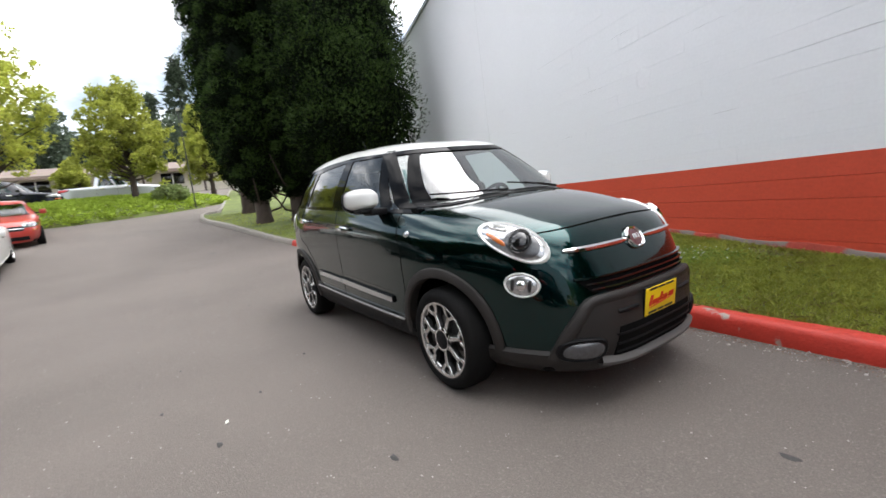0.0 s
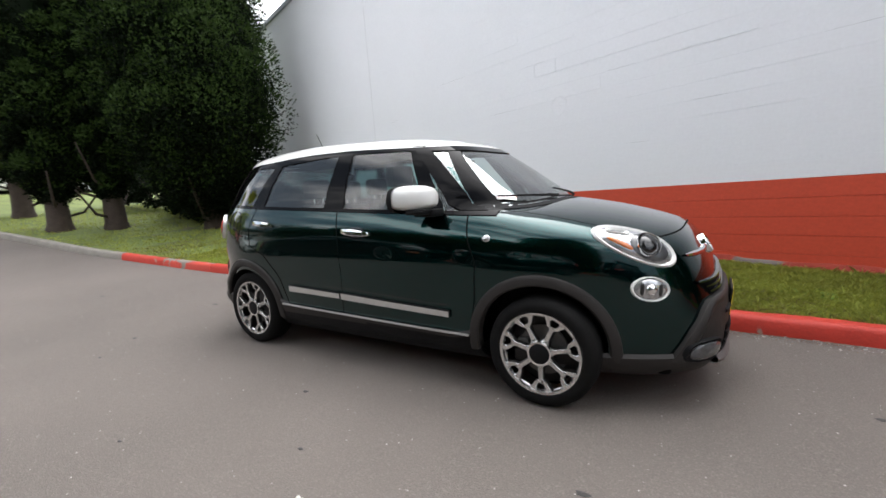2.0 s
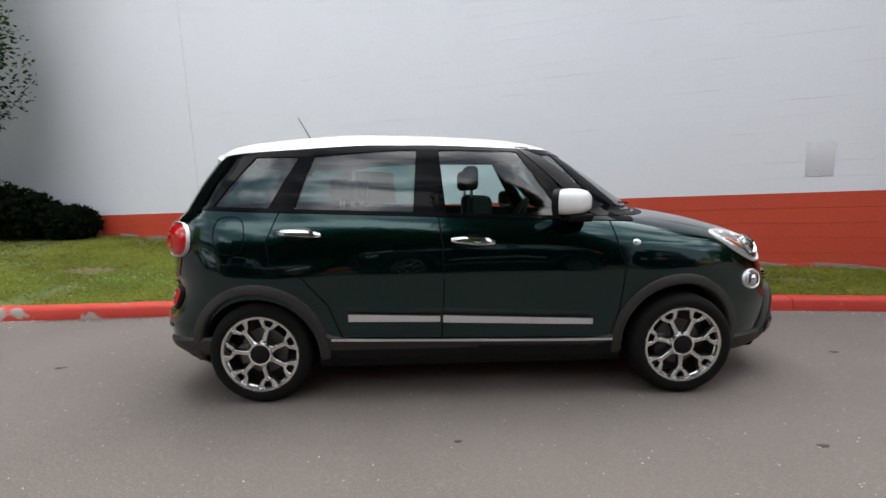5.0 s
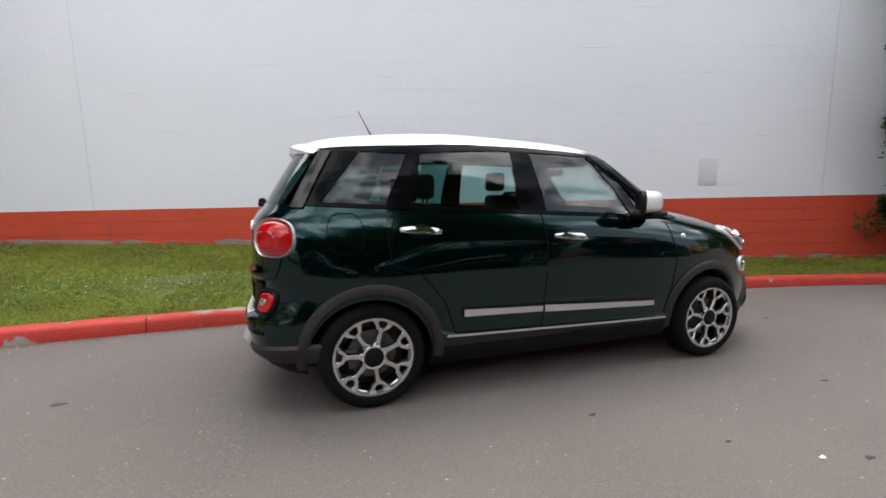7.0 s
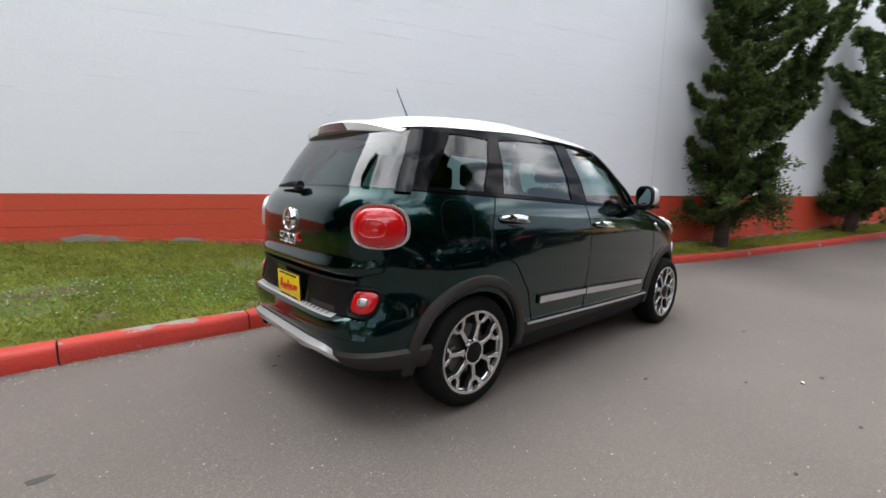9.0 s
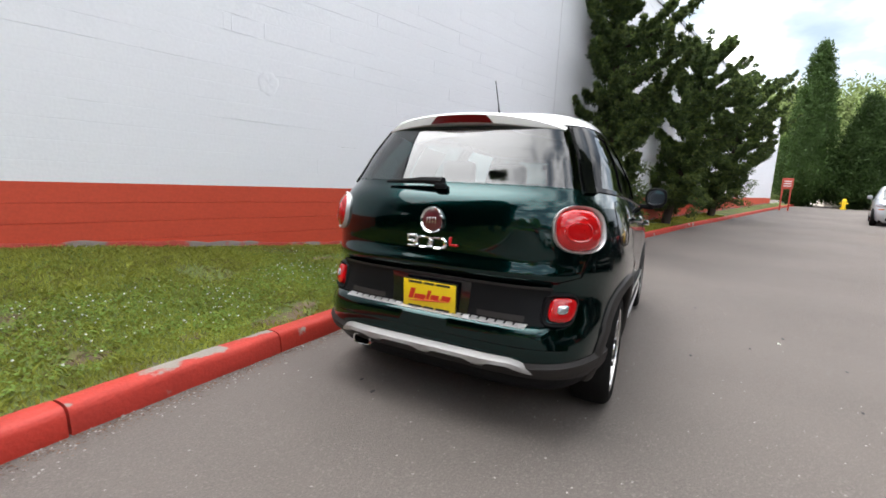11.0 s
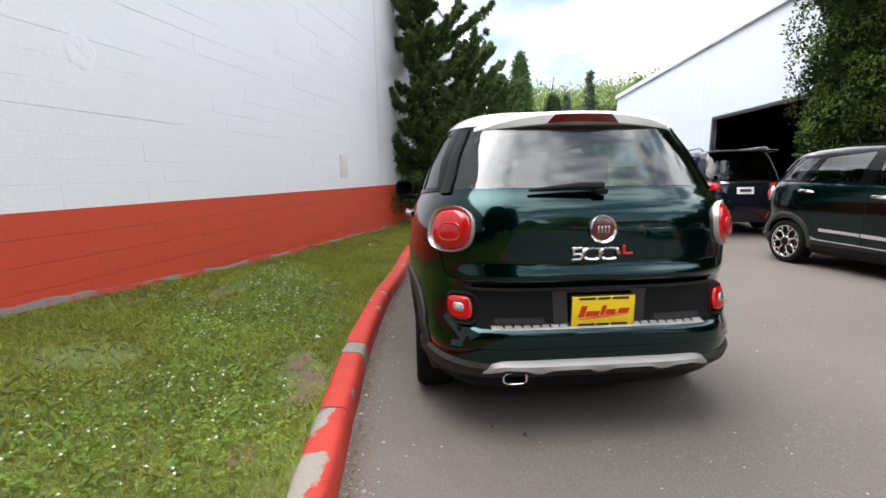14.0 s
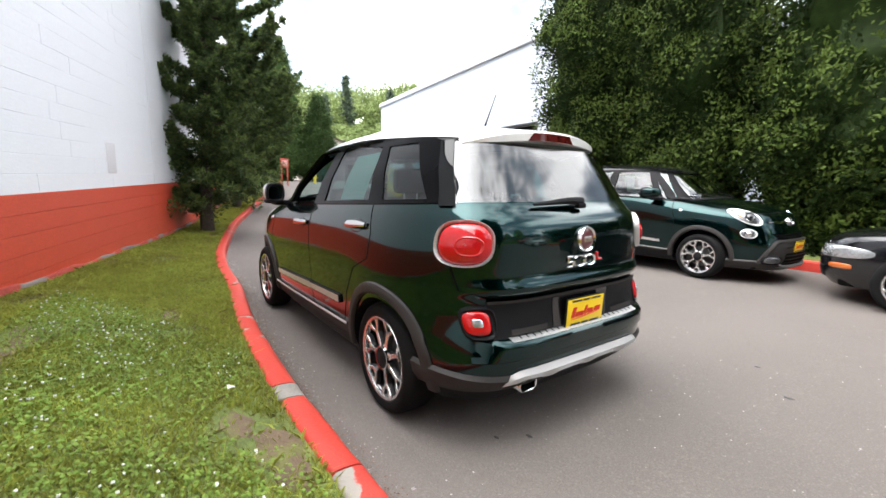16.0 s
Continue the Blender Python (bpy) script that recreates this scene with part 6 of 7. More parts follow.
    rows = [[S.at(S.angle_y(S.w(h) * 0.86 * (2 * i / 16 - 1), h, True), h, -0.002) for i in range(17)] for h in np.linspace(h0, h1, 7)]
    if rails:
        bm = bmesh.new()
        box(bm, xr_top - 0.22, xr_top + 0.12, -w + 0.34, w - 0.34, height - 0.1, height - 0.055, 0.015)
        part("spoiler", bm, paint, car)
    part("rear_window", sheet(bmesh.new(), rows, 0), GLASS_PRIVACY if kind == "suv" else GLASS_DARK, car)
    part("grille", end_sheet(S, (0.4, 0.45), (bonnet - 0.32, bonnet - 0.18), False, out=0.006), PLASTIC, car)
    part("grille_bar", end_sheet(S, (0.42, 0.42), (bonnet - 0.26, bonnet - 0.24), False, out=0.016, nv=1), CHROME, car)
    part("lower_intake", end_sheet(S, (0.5, 0.5), (0.28, 0.4), False, out=0.006), PLASTIC, car)
    part("rear_bumper", end_sheet(S, (w - 0.2, w - 0.16), (0.24, 0.5), True, out=0.035, thick=0.05), paint, car)
    part("tail_trim", end_sheet(S, (w - 0.5, w - 0.5), (belt - 0.08, belt - 0.045), True, out=0.01, nv=1), CHROME, car)
    bm = end_sheet(S, (0.16, 0.16), (belt - 0.3, belt - 0.16), True, out=0.012, nv=2)
    part("plate", bm, PAINT_WHITE, car, "pale number plate")
    part("plate_bar", end_sheet(S, (0.11, 0.11), (belt - 0.26, belt - 0.2), True, out=0.016, nv=1, thick=0), BLACK_INK, car)
    for x, y in ((0.1, -0.38), (0.1, 0.38), (-0.75, -0.38), (-0.75, 0.38)):
        seat(car, x, y, belt - 0.3, 0.46, 0.34)
    bm = bmesh.new()
    box(bm, -hl + 0.3, hl - 0.25, -w + 0.25, w - 0.25, 0.2, 0.3, 0.03)
    part("underbody", bm, DARK_GAP, car)
    if kind == "pickup":
        bm = bmesh.new()
        box(bm, -hl + 0.15, -1.05, -w + 0.12, w - 0.12, belt + 0.003, belt + 0.03, 0.01)
        part("bed_cover", bm, PLASTIC, car)
    return car


plain_car("suv", "large dark navy off-road car with dark windows and red tail lamps", PAINT_NAVY, stand(7.03, -6.54, -11.6), 5.0, 1.92, 1.76, 1.0, 1.1, "suv", 0.4, 1.52, -1.52, rails=True)
plain_car("yellow_hatchback", "bright yellow compact car parked beyond the estate", PAINT_YELLOW, stand(15.4, -8.7, 168), 4.4, 1.8, 1.66, 0.98, 1.05, "suv", 0.33, 1.35, -1.3)
plain_car("silver_pickup", "silver pickup parked nose out along the lane", PAINT_SILVER, stand(23.5, -10.5, 164), 5.3, 1.9, 1.8, 1.08, 1.18, "pickup", 0.38, 1.7, -1.6)
plain_car("black_sedan", "low black car with an amber corner lamp by the hedge", PAINT_BLACK, stand(-4.1, -5.35, 2), 4.6, 1.8, 1.34, 0.84, 0.94, "sedan", 0.31, lamp_h=0.6)
plain_car("white_sedan", "white saloon parked in the row", PAINT_WHITE, stand(-11.4, -6.1, 4), 4.6, 1.8, 1.42, 0.9, 0.98, "sedan", 0.32)
plain_car("red_sedan", "faded red saloon parked up the slope", PAINT_RED, stand(-17.4, -6.2, 10), 4.6, 1.78, 1.42, 0.9, 0.98, "sedan", 0.31)
far_cars = [
    ("pickup", "pale blue-grey pickup behind the planted island", PAINT_SILVER, (-27.6, -3.3, 85), "pickup"),
    ("van", "dark van parked in front of the low building", PAINT_NAVY, (-27.6, -8.0, 85), "suv"),
    ("pale_car", "pale car parked beyond the cypress trees", PAINT_WHITE, (-26.5, 5.2, 80), "sedan"),
]
for nm, lb, pt, (x, y, hd), kd in far_cars:
    plain_car(nm, lb, pt, stand(x, y, hd), 4.7 if kd == "sedan" else 5.1, 1.8, 1.42 if kd == "sedan" else 1.85, 0.9 if kd == "sedan" else 1.08, 0.98 if kd == "sedan" else 1.2, kd, 0.33)


# ---- plants ----
def foliage(name, centres, radius, per, size, mat, seed, up=0.3, squash=1.0, core=0.35, stick=0.5, lit_mat=None, outs=None, young=0.35):
    """Many small leaf sprays in clumps round the given centres, as one mesh."""
    rng = np.random.default_rng(seed)
    centres = np.asarray(centres, float)
    n = len(centres) * per
    c = np.repeat(centres, per, axis=0)
    d = rng.normal(size=(n, 3))
    d /= np.linalg.norm(d, axis=1, keepdims=True)
    rad = np.repeat(np.broadcast_to(np.asarray(radius, float), (len(centres),)), per)[:, None]
    p = c + d * rad * rng.uniform(core, 1.0, (n, 1)) * np.array([1, 1, squash])
    face = d + rng.normal(size=(n, 3)) * 0.35
    ax = np.cross(face, rng.normal(size=(n, 3))) + d * stick + np.array([0, 0, up])
    ax /= np.linalg.norm(ax, axis=1, keepdims=True)
    sd = np.cross(ax, face)
    sd /= np.linalg.norm(sd, axis=1, keepdims=True) + 1e-9
    L = size[0] * rng.uniform(0.6, 1.3, (n, 1))
    W = size[1] * rng.uniform(0.6, 1.3, (n, 1))
    v = np.stack([p, p + ax * L * 0.45 + sd * W * 0.5, p + ax * L, p + ax * L * 0.45 - sd * W * 0.5], 1).reshape(-1, 3)
    me = bpy.data.meshes.new(name)
    me.vertices.add(len(v))
    me.vertices.foreach_set("co", v.astype(np.float32).ravel())
    me.loops.add(4 * n)
    me.loops.foreach_set("vertex_index", np.arange(4 * n, dtype=np.int32))
    me.polygons.add(n)
    me.polygons.foreach_set("loop_start", np.arange(0, 4 * n, 4, dtype=np.int32))
    me.update(calc_edges=True)
    me.materials.append(mat)
    if lit_mat:
        # light painted in: leaves on each tuft's upper, outer side take the lit colour
        me.materials.append(lit_mat)
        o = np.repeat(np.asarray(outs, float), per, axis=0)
        # young: how squarely a leaf must face up and out to be painted lit
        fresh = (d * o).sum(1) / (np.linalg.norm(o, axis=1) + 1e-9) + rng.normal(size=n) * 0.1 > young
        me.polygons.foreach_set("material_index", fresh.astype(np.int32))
    return me


def columnar_tree(name, label, x, y, z, height, radius, seed, mat, clear=1.3, clumps=900, per=26, lumps=0.22, size=(0.2, 0.06), taper=0.5, trunk=0.28, lean=(0, 0), tuft=0.16, lit_mat=None, foot=(0.12, 0.6), deep=0.78, young=0.35, heart=0.62):
    """A tall narrow evergreen: trunk, low bare limbs and a lumpy crown."""
    rng = np.random.default_rng(seed)
    tree = hub(name, label, "tree", Matrix.Translation((x, y, z)))
    bm = bmesh.new()
    hts = [-0.2, 0.05, 0.3, 1.0, 2.5, height * 0.5, height * 0.85]
    tube(bm, [(lean[0] * h + 0.05 * math.sin(h * 2), lean[1] * h, h) for h in hts], [trunk * 1.5, trunk * 1.25, trunk, trunk * 0.9, trunk * 0.8, trunk * 0.5, 0.03], 12)
    part("trunk", bm, BARK, tree)
    for k in range(5):
        a = rng.uniform(0, 6.28)
        bm = bmesh.new()
        tube(bm, [(0, 0, 0.4 + 0.25 * k), (0.6 * math.cos(a), 0.6 * math.sin(a), 0.55 + 0.3 * k), (1.1 * math.cos(a), 1.1 * math.sin(a), 1.2 + 0.4 * k)], [0.05, 0.035, 0.02], 6)
        part("limb", bm, BARK, tree)

    def reach(t, a):
        env = min(1, (t / foot[0]) ** foot[1]) * (1 - taper * t) * (1 if t < 0.9 else max(0, (1 - t) / 0.1) ** 0.6)
        w = noise.noise(Vector((2.2 * math.cos(a), 2.2 * math.sin(a), t * height * 0.75 + seed)))
        w2 = noise.noise(Vector((5 * math.cos(a), 5 * math.sin(a), t * height * 1.7 + seed)))
        return radius * env * (1 + lumps * w * 1.6 + lumps * 0.8 * w2)

    cs, rs, outs = [], [], []
    for k in range(clumps):
        t = rng.uniform(0, 1) ** (1.4 if tuft > 0.2 else 1.3)
        a = rng.uniform(0, 2 * math.pi)
        r = reach(t, a) * rng.uniform(deep, 1.0) * (1.08 - 0.5 * tuft)
        h = clear + t * (height - clear)
        cs.append((lean[0] * h + r * math.cos(a), lean[1] * h + r * math.sin(a), h))
        rs.append(radius * tuft * rng.uniform(0.6, 1.4))
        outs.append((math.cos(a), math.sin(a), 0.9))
    ob = new("crown", foliage("crown", cs, rs, per, size, mat, seed, up=0.6, squash=1.3, core=0.35 if tuft < 0.2 else 0.72, stick=0.8 if mat is CYPRESS else 0.5, lit_mat=lit_mat, outs=outs, young=young))
    ob.parent = tree
    bm = bmesh.new()
    rows = []
    for i in range(26):
        t = i / 25
        h = clear + 0.25 + t * (height - clear - 0.4)
        rows.append([Vector((lean[0] * h + heart * reach(t, a) * math.cos(a), lean[1] * h + heart * reach(t, a) * math.sin(a), h)) for a in [2 * math.pi * q / 24 for q in range(24)]])
    v = grid(bm, rows, closed=True)
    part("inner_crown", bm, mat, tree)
    return tree


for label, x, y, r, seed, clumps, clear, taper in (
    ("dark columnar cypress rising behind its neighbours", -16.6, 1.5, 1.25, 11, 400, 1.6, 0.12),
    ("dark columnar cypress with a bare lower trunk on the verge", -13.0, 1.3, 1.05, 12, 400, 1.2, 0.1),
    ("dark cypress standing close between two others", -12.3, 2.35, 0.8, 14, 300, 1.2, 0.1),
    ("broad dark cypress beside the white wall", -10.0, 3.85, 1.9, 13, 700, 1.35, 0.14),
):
    columnar_tree("cypress", label, x, y, GROUND(x) + 0.05, 15, r, seed, CYPRESS, clear=clear, clumps=clumps, per=520, size=(0.1, 0.048), lumps=0.2, trunk=0.27, tuft=0.31 if r < 2 else 0.21, taper=taper, lit_mat=CYPRESS_LIT, foot=(0.16, 0.4), deep=0.66, young=0.5, heart=0.68)


def shrub(name, label, x, y, z, r, h, mat, seed, clumps=120, per=30, size=(0.12, 0.07)):
    rng = np.random.default_rng(seed)
    b = hub(name, label, "shrub", Matrix.Translation((x, y, z)))
    bm = bmesh.new()
    for k in range(5):
        a = k * 1.3
        tube(bm, [(0, 0, -0.05), (0.3 * r * math.cos(a), 0.3 * r * math.sin(a), h * 0.5), (0.6 * r * math.cos(a), 0.6 * r * math.sin(a), h * 0.8)], [0.03, 0.02, 0.008], 5)
    part("stems", bm, BARK, b)
    cs = []
    for k in range(clumps):
        d = rng.normal(size=3)
        d /= np.linalg.norm(d)
        cs.append((d[0] * r * 0.85, d[1] * r * 0.85, h * 0.5 + d[2] * h * 0.42))
    ob = new("leaves", foliage("leaves", cs, 0.16 * max(r, 0.6), per, size, mat, seed))
    ob.parent = b
    return b


for k, (x, y, r, h) in enumerate([(-8.4, 5.2, 0.7, 0.9), (-9.4, 5.6, 0.8, 1.1), (-11.5, 5.3, 0.9, 1.0), (-7.5, 5.35, 0.45, 0.6), (-12.2, 4.4, 0.8, 0.9), (-13.2, 5.2, 1.0, 1.3), (-14.8, 4.6, 0.9, 1.2), (-10.4, 5.9, 0.8, 1.2), (-16.5, 4.4, 1.0, 1.4)]):
    shrub("shrub", "low dark green shrub at the foot of the wall", x, y, GROUND(x) + 0.42, r, h, CYPRESS, 40 + k)

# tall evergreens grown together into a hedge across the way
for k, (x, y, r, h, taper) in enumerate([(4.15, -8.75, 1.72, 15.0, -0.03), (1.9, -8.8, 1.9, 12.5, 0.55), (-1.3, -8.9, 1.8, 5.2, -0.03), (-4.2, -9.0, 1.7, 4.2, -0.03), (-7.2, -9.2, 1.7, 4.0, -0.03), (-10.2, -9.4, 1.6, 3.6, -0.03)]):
    columnar_tree("hedge_tree", "tall dense evergreen grown into a hedge", x, y, GROUND(x) + 0.1, h, r, 60 + k, HEDGE, clear=0.35, clumps=(600, 450, 240, 100, 90, 70)[k], per=400 if k < 3 else 240, size=(0.1, 0.048), taper=taper, lumps=0.25, tuft=0.25, trunk=0.2, lit_mat=HEDGE_LIT, foot=(0.3, 0.22), deep=0.66, young=0.55, heart=0.72)


def juniper(name, label, x, y, z, height, spread, seed, limbs=46, lean=(0, 0)):
    """A twisted juniper: limbs that sweep out and turn up, each ending in a pointed plume with side sprays."""
    rng = np.random.default_rng(seed)
    tree = hub(name, label, "tree", Matrix.Translation((x, y, z)))
    stem = lambda h: Vector((lean[0] * h + 0.08 * math.sin(h * 1.3), lean[1] * h + 0.08 * math.cos(h), h))
    bm = bmesh.new()
    tube(bm, [stem(h) for h in np.linspace(-0.15, height * 0.95, 10)], list(np.linspace(0.16, 0.015, 10)), 9)
    part("trunk", bm, BARK, tree)
    cs, rs, outs = [], [], []

    def plume(pts, thick, count):
        for q in np.linspace(0.1, 1.0, count):
            f = q * (len(pts) - 1)
            i = min(int(f), len(pts) - 2)
            p = pts[i].lerp(pts[i + 1], f - i)
            cs.append(tuple(p + Vector(rng.normal(size=3) * 0.25 * thick * (1.1 - q))))
            rs.append(thick * (1.12 - q) * rng.uniform(0.75, 1.25))
            d = (pts[-1] - pts[0]).normalized()
            outs.append((d.x * 0.6, d.y * 0.6, 0.9))

    for k in range(limbs):
        t = (k + rng.uniform(0, 0.8)) / limbs
        a = k * 2.4 + rng.uniform(-0.5, 0.5)
        root = stem(height * (0.07 + 0.86 * t))
        long = spread * (1.0 - 0.62 * t) * (rng.uniform(0.7, 1.4) if t > 0.4 else rng.uniform(0.7, 1.0) if t > 0.2 else rng.uniform(0.38, 0.55))
        rise = rng.uniform(0.3, 0.75) * long
        pts = [root + Vector((long * q * math.cos(a + 0.4 * q), long * q * math.sin(a + 0.4 * q), rise * q**2.2 - 0.06 * long * math.sin(math.pi * q))) for q in (0, 0.25, 0.5, 0.75, 1.0)]
        bm = bmesh.new()
        tube(bm, pts, [0.045, 0.036, 0.026, 0.016, 0.006], 6)
        part("limb", bm, BARK, tree)
        plume(pts, 0.112 * spread * (1.1 - 0.4 * t), 13)
        for q in (0.4, 0.62, 0.8):
            i = min(int(q * 4), 3)
            p = pts[i].lerp(pts[i + 1], q * 4 - i)
            b = a + rng.choice((-1, 1)) * rng.uniform(0.5, 1.1)
            reach = long * rng.uniform(0.22, 0.42)
            plume([p, p + Vector((math.cos(b), math.sin(b), 0.35)) * reach * 0.6, p + Vector((math.cos(b), math.sin(b), 0.75)) * reach], 0.07 * spread, 6)
    for k in range(70):
        h = height * rng.uniform(0.06, 0.42)
        a, r = rng.uniform(0, 2 * math.pi), 0.62 * spread * (1 - 0.9 * h / height) * rng.uniform(0.3, 1) ** 0.5
        p = stem(h)
        cs.append((p.x + r * math.cos(a), p.y + r * math.sin(a), h))
        rs.append(0.13 * spread * rng.uniform(0.7, 1.2))
        outs.append((math.cos(a), math.sin(a), 0.9))
    for h in np.linspace(height * 0.06, height, 26):
        cs.append(tuple(np.array(stem(h)) + rng.normal(size=3) * 0.12 * spread * (1.05 - h / height) * np.array([1, 1, 0.5])))
        rs.append(0.2 * spread * (1.1 - 0.9 * h / height))
        outs.append((0, 0, 1))
    ob = new("crown", foliage("crown", cs, rs, 120, (0.1, 0.034), JUNIPER, seed, up=0.45, squash=0.6, stick=0.9, lit_mat=JUNIPER_LIT, outs=outs, young=0.3))
    ob.parent = tree
    return tree


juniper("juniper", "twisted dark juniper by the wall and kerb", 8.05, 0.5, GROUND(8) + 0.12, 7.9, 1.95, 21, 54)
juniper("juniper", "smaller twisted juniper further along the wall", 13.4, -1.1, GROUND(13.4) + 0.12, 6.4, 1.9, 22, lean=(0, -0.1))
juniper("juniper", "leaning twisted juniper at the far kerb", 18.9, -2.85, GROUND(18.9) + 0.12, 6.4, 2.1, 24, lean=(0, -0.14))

# pointed evergreens and sign at the end of the lane
for k, (x, y, r, h) in enumerate([(42.9, -10.9, 2.7, 12.9), (42.3, -14.3, 2.6, 8.6)]):
    columnar_tree("thuja", "pointed green thuja at the end of the lane", x, y, GROUND(x), h, r, 80 + k, CONE, clear=0.2, clumps=1300, per=18, size=(0.26, 0.1), taper=0.86, lumps=0.16, trunk=0.15)
sign = hub("sign_post", "small red sign on two posts by the far kerb", "sign", Matrix.Translation((31.5, -7.75, GROUND(31.5) + 0.1)))
for y in (-0.22, 0.22):
    bm = bmesh.new()
    box(bm, -0.04, 0.04, y - 0.04, y + 0.04, -0.1, 1.9, 0.006)
    part("post", bm, SIGN_RED, sign)
bm = bmesh.new()
box(bm, -0.055, -0.04, -0.3, 0.3, 1.3, 2.0, 0.004)
board = part("board", bm, SIGN_RED, sign)
for z in (1.5, 1.65, 1.8):
    bm = bmesh.new()
    box(bm, -0.06, -0.055, -0.2, 0.2, z - 0.03, z + 0.03)
    part("text_bar", bm, PAINT_WHITE, board)
hyd = hub("fire_hydrant", "yellow fire hydrant at the end of the lane", "hydrant", Matrix.Translation((39.5, -12.9, GROUND(39.5))))
bm = bmesh.new()
lathe(bm, [(0.0, 0.82), (0.08, 0.8), (0.14, 0.7), (0.15, 0.62), (0.12, 0.6), (0.12, 0.15), (0.17, 0.14), (0.17, 0.0)], axis="z", steps=14)
part("barrel", bm, YELLOW, hyd)
bm = bmesh.new()
lathe(bm, [(0.0, -0.24), (0.06, -0.24), (0.06, 0.24), (0.0, 0.24)], at=(0, 0, 0.48), steps=10)
part("nozzle", bm, YELLOW, hyd)

# low tan building and wooded hill beyond
low = hub("low_building", "low tan building with a shallow roof in the distance", "building", Matrix.Translation((46, -17.2, GROUND(46) - 0.1)))
EAVE, PEAK = 4.4 - GROUND(46), 5.6 - GROUND(46)
bm = bmesh.new()
box(bm, 0, 9, -3.9, 3.9, 0, EAVE)
grid(bm, [[Vector((x, y, z)) for y, z in ((-3.9, EAVE - 0.01), (0, PEAK - 0.02), (3.9, EAVE - 0.01))] + [Vector((x, 0, EAVE - 0.01))] for x in (0.002, 0.1)], closed=True)
bm.faces.new([bm.verts.new((0.001, y, z)) for y, z in ((-3.9, EAVE - 0.01), (3.9, EAVE - 0.01), (0, PEAK - 0.02))])
part("wall", bm, TAN, low, smooth=False)
bm = bmesh.new()
grid(bm, [[Vector((x, y, z)) for y, z in ((-4.2, EAVE - 0.07), (0, PEAK), (4.2, EAVE - 0.07), (4.2, EAVE + 0.08), (0, PEAK + 0.15), (-4.2, EAVE + 0.08))] for x in (-0.3, 9.3)], closed=True)
part("roof", bm, TAN, low, smooth=False)
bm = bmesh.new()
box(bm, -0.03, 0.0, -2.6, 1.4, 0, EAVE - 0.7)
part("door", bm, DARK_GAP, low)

hill = bmesh.new()


def hill_z(x, y):
    u = min(max((x - 62) / 60, 0), 1)
    return 0.8 + 22 * u * u * (3 - 2 * u) * (0.8 + 0.2 * math.sin(y * 0.05)) * min(1, max(0.0, (120 - abs(y + 30)) / 60))


grid(hill, [[Vector((x, y, hill_z(x, y) - 0.9 if x <= 62 else hill_z(x, y))) for y in range(-150, 91, 8)] for x in list(range(62, 130, 6)) + [160, 220]])
thing("hillside", hill, SCRUB, "green wooded hillside in the distance", "hill", kind="structure")
rng = np.random.default_rng(5)
cs, rs = [], []
for k in range(700):
    x, y = rng.uniform(64, 128), rng.uniform(-95, 15)
    zz = hill_z(x, y)
    big = rng.uniform(1.0, 2.4) * (2.2 if x > 100 else 1.0)
    for q in range(6):
        cs.append((x + rng.normal() * big * 0.6, y + rng.normal() * big * 0.6, zz + big * (0.5 + rng.uniform(0, 1.6))))
        rs.append(big * 0.62)
woods = new("hill_woods", foliage("hill_woods", cs, rs, 46, (0.8, 0.5), WOODS, 6, squash=0.8))
tagged(woods, "light green trees and scrub covering the far hill", "woods", kind="stuff")


def fir(name, label, x, y, z, height, radius, seed, mat=None):
    rng = np.random.default_rng(seed)
    tree = hub(name, label, "tree", Matrix.Translation((x, y, z)))
    bm = bmesh.new()
    tube(bm, [(0, 0, -0.5), (0, 0, height * 0.5), (0, 0, height)], [0.35, 0.2, 0.03], 8)
    part("trunk", bm, BARK, tree)
    cs, rs = [], []
    for k in range(int(height * 12)):
        t = rng.uniform(0.05, 1)
        a = rng.uniform(0, 6.28)
        r = radius * (1 - t) * rng.uniform(0.25, 1.1) + 0.1
        cs.append((r * math.cos(a), r * math.sin(a), height * t - 0.25 * r))
        rs.append(0.35 + 0.5 * (1 - t))
    ob = new("crown", foliage("crown", cs, rs, 14, (0.9, 0.3), mat or FIR, seed, up=-0.25, squash=0.5))
    ob.parent = tree
    return tree


for k, (x, y, h, r) in enumerate([(104, -43, 9, 2.6), (90, -33, 11, 2.2), (100, -42, 14, 3), (104, -20, 10, 2.5), (96, -52, 12, 3)]):
    fir("fir", "dark fir standing above the far hill", x, y, hill_z(x, y), h, r, 90 + k)


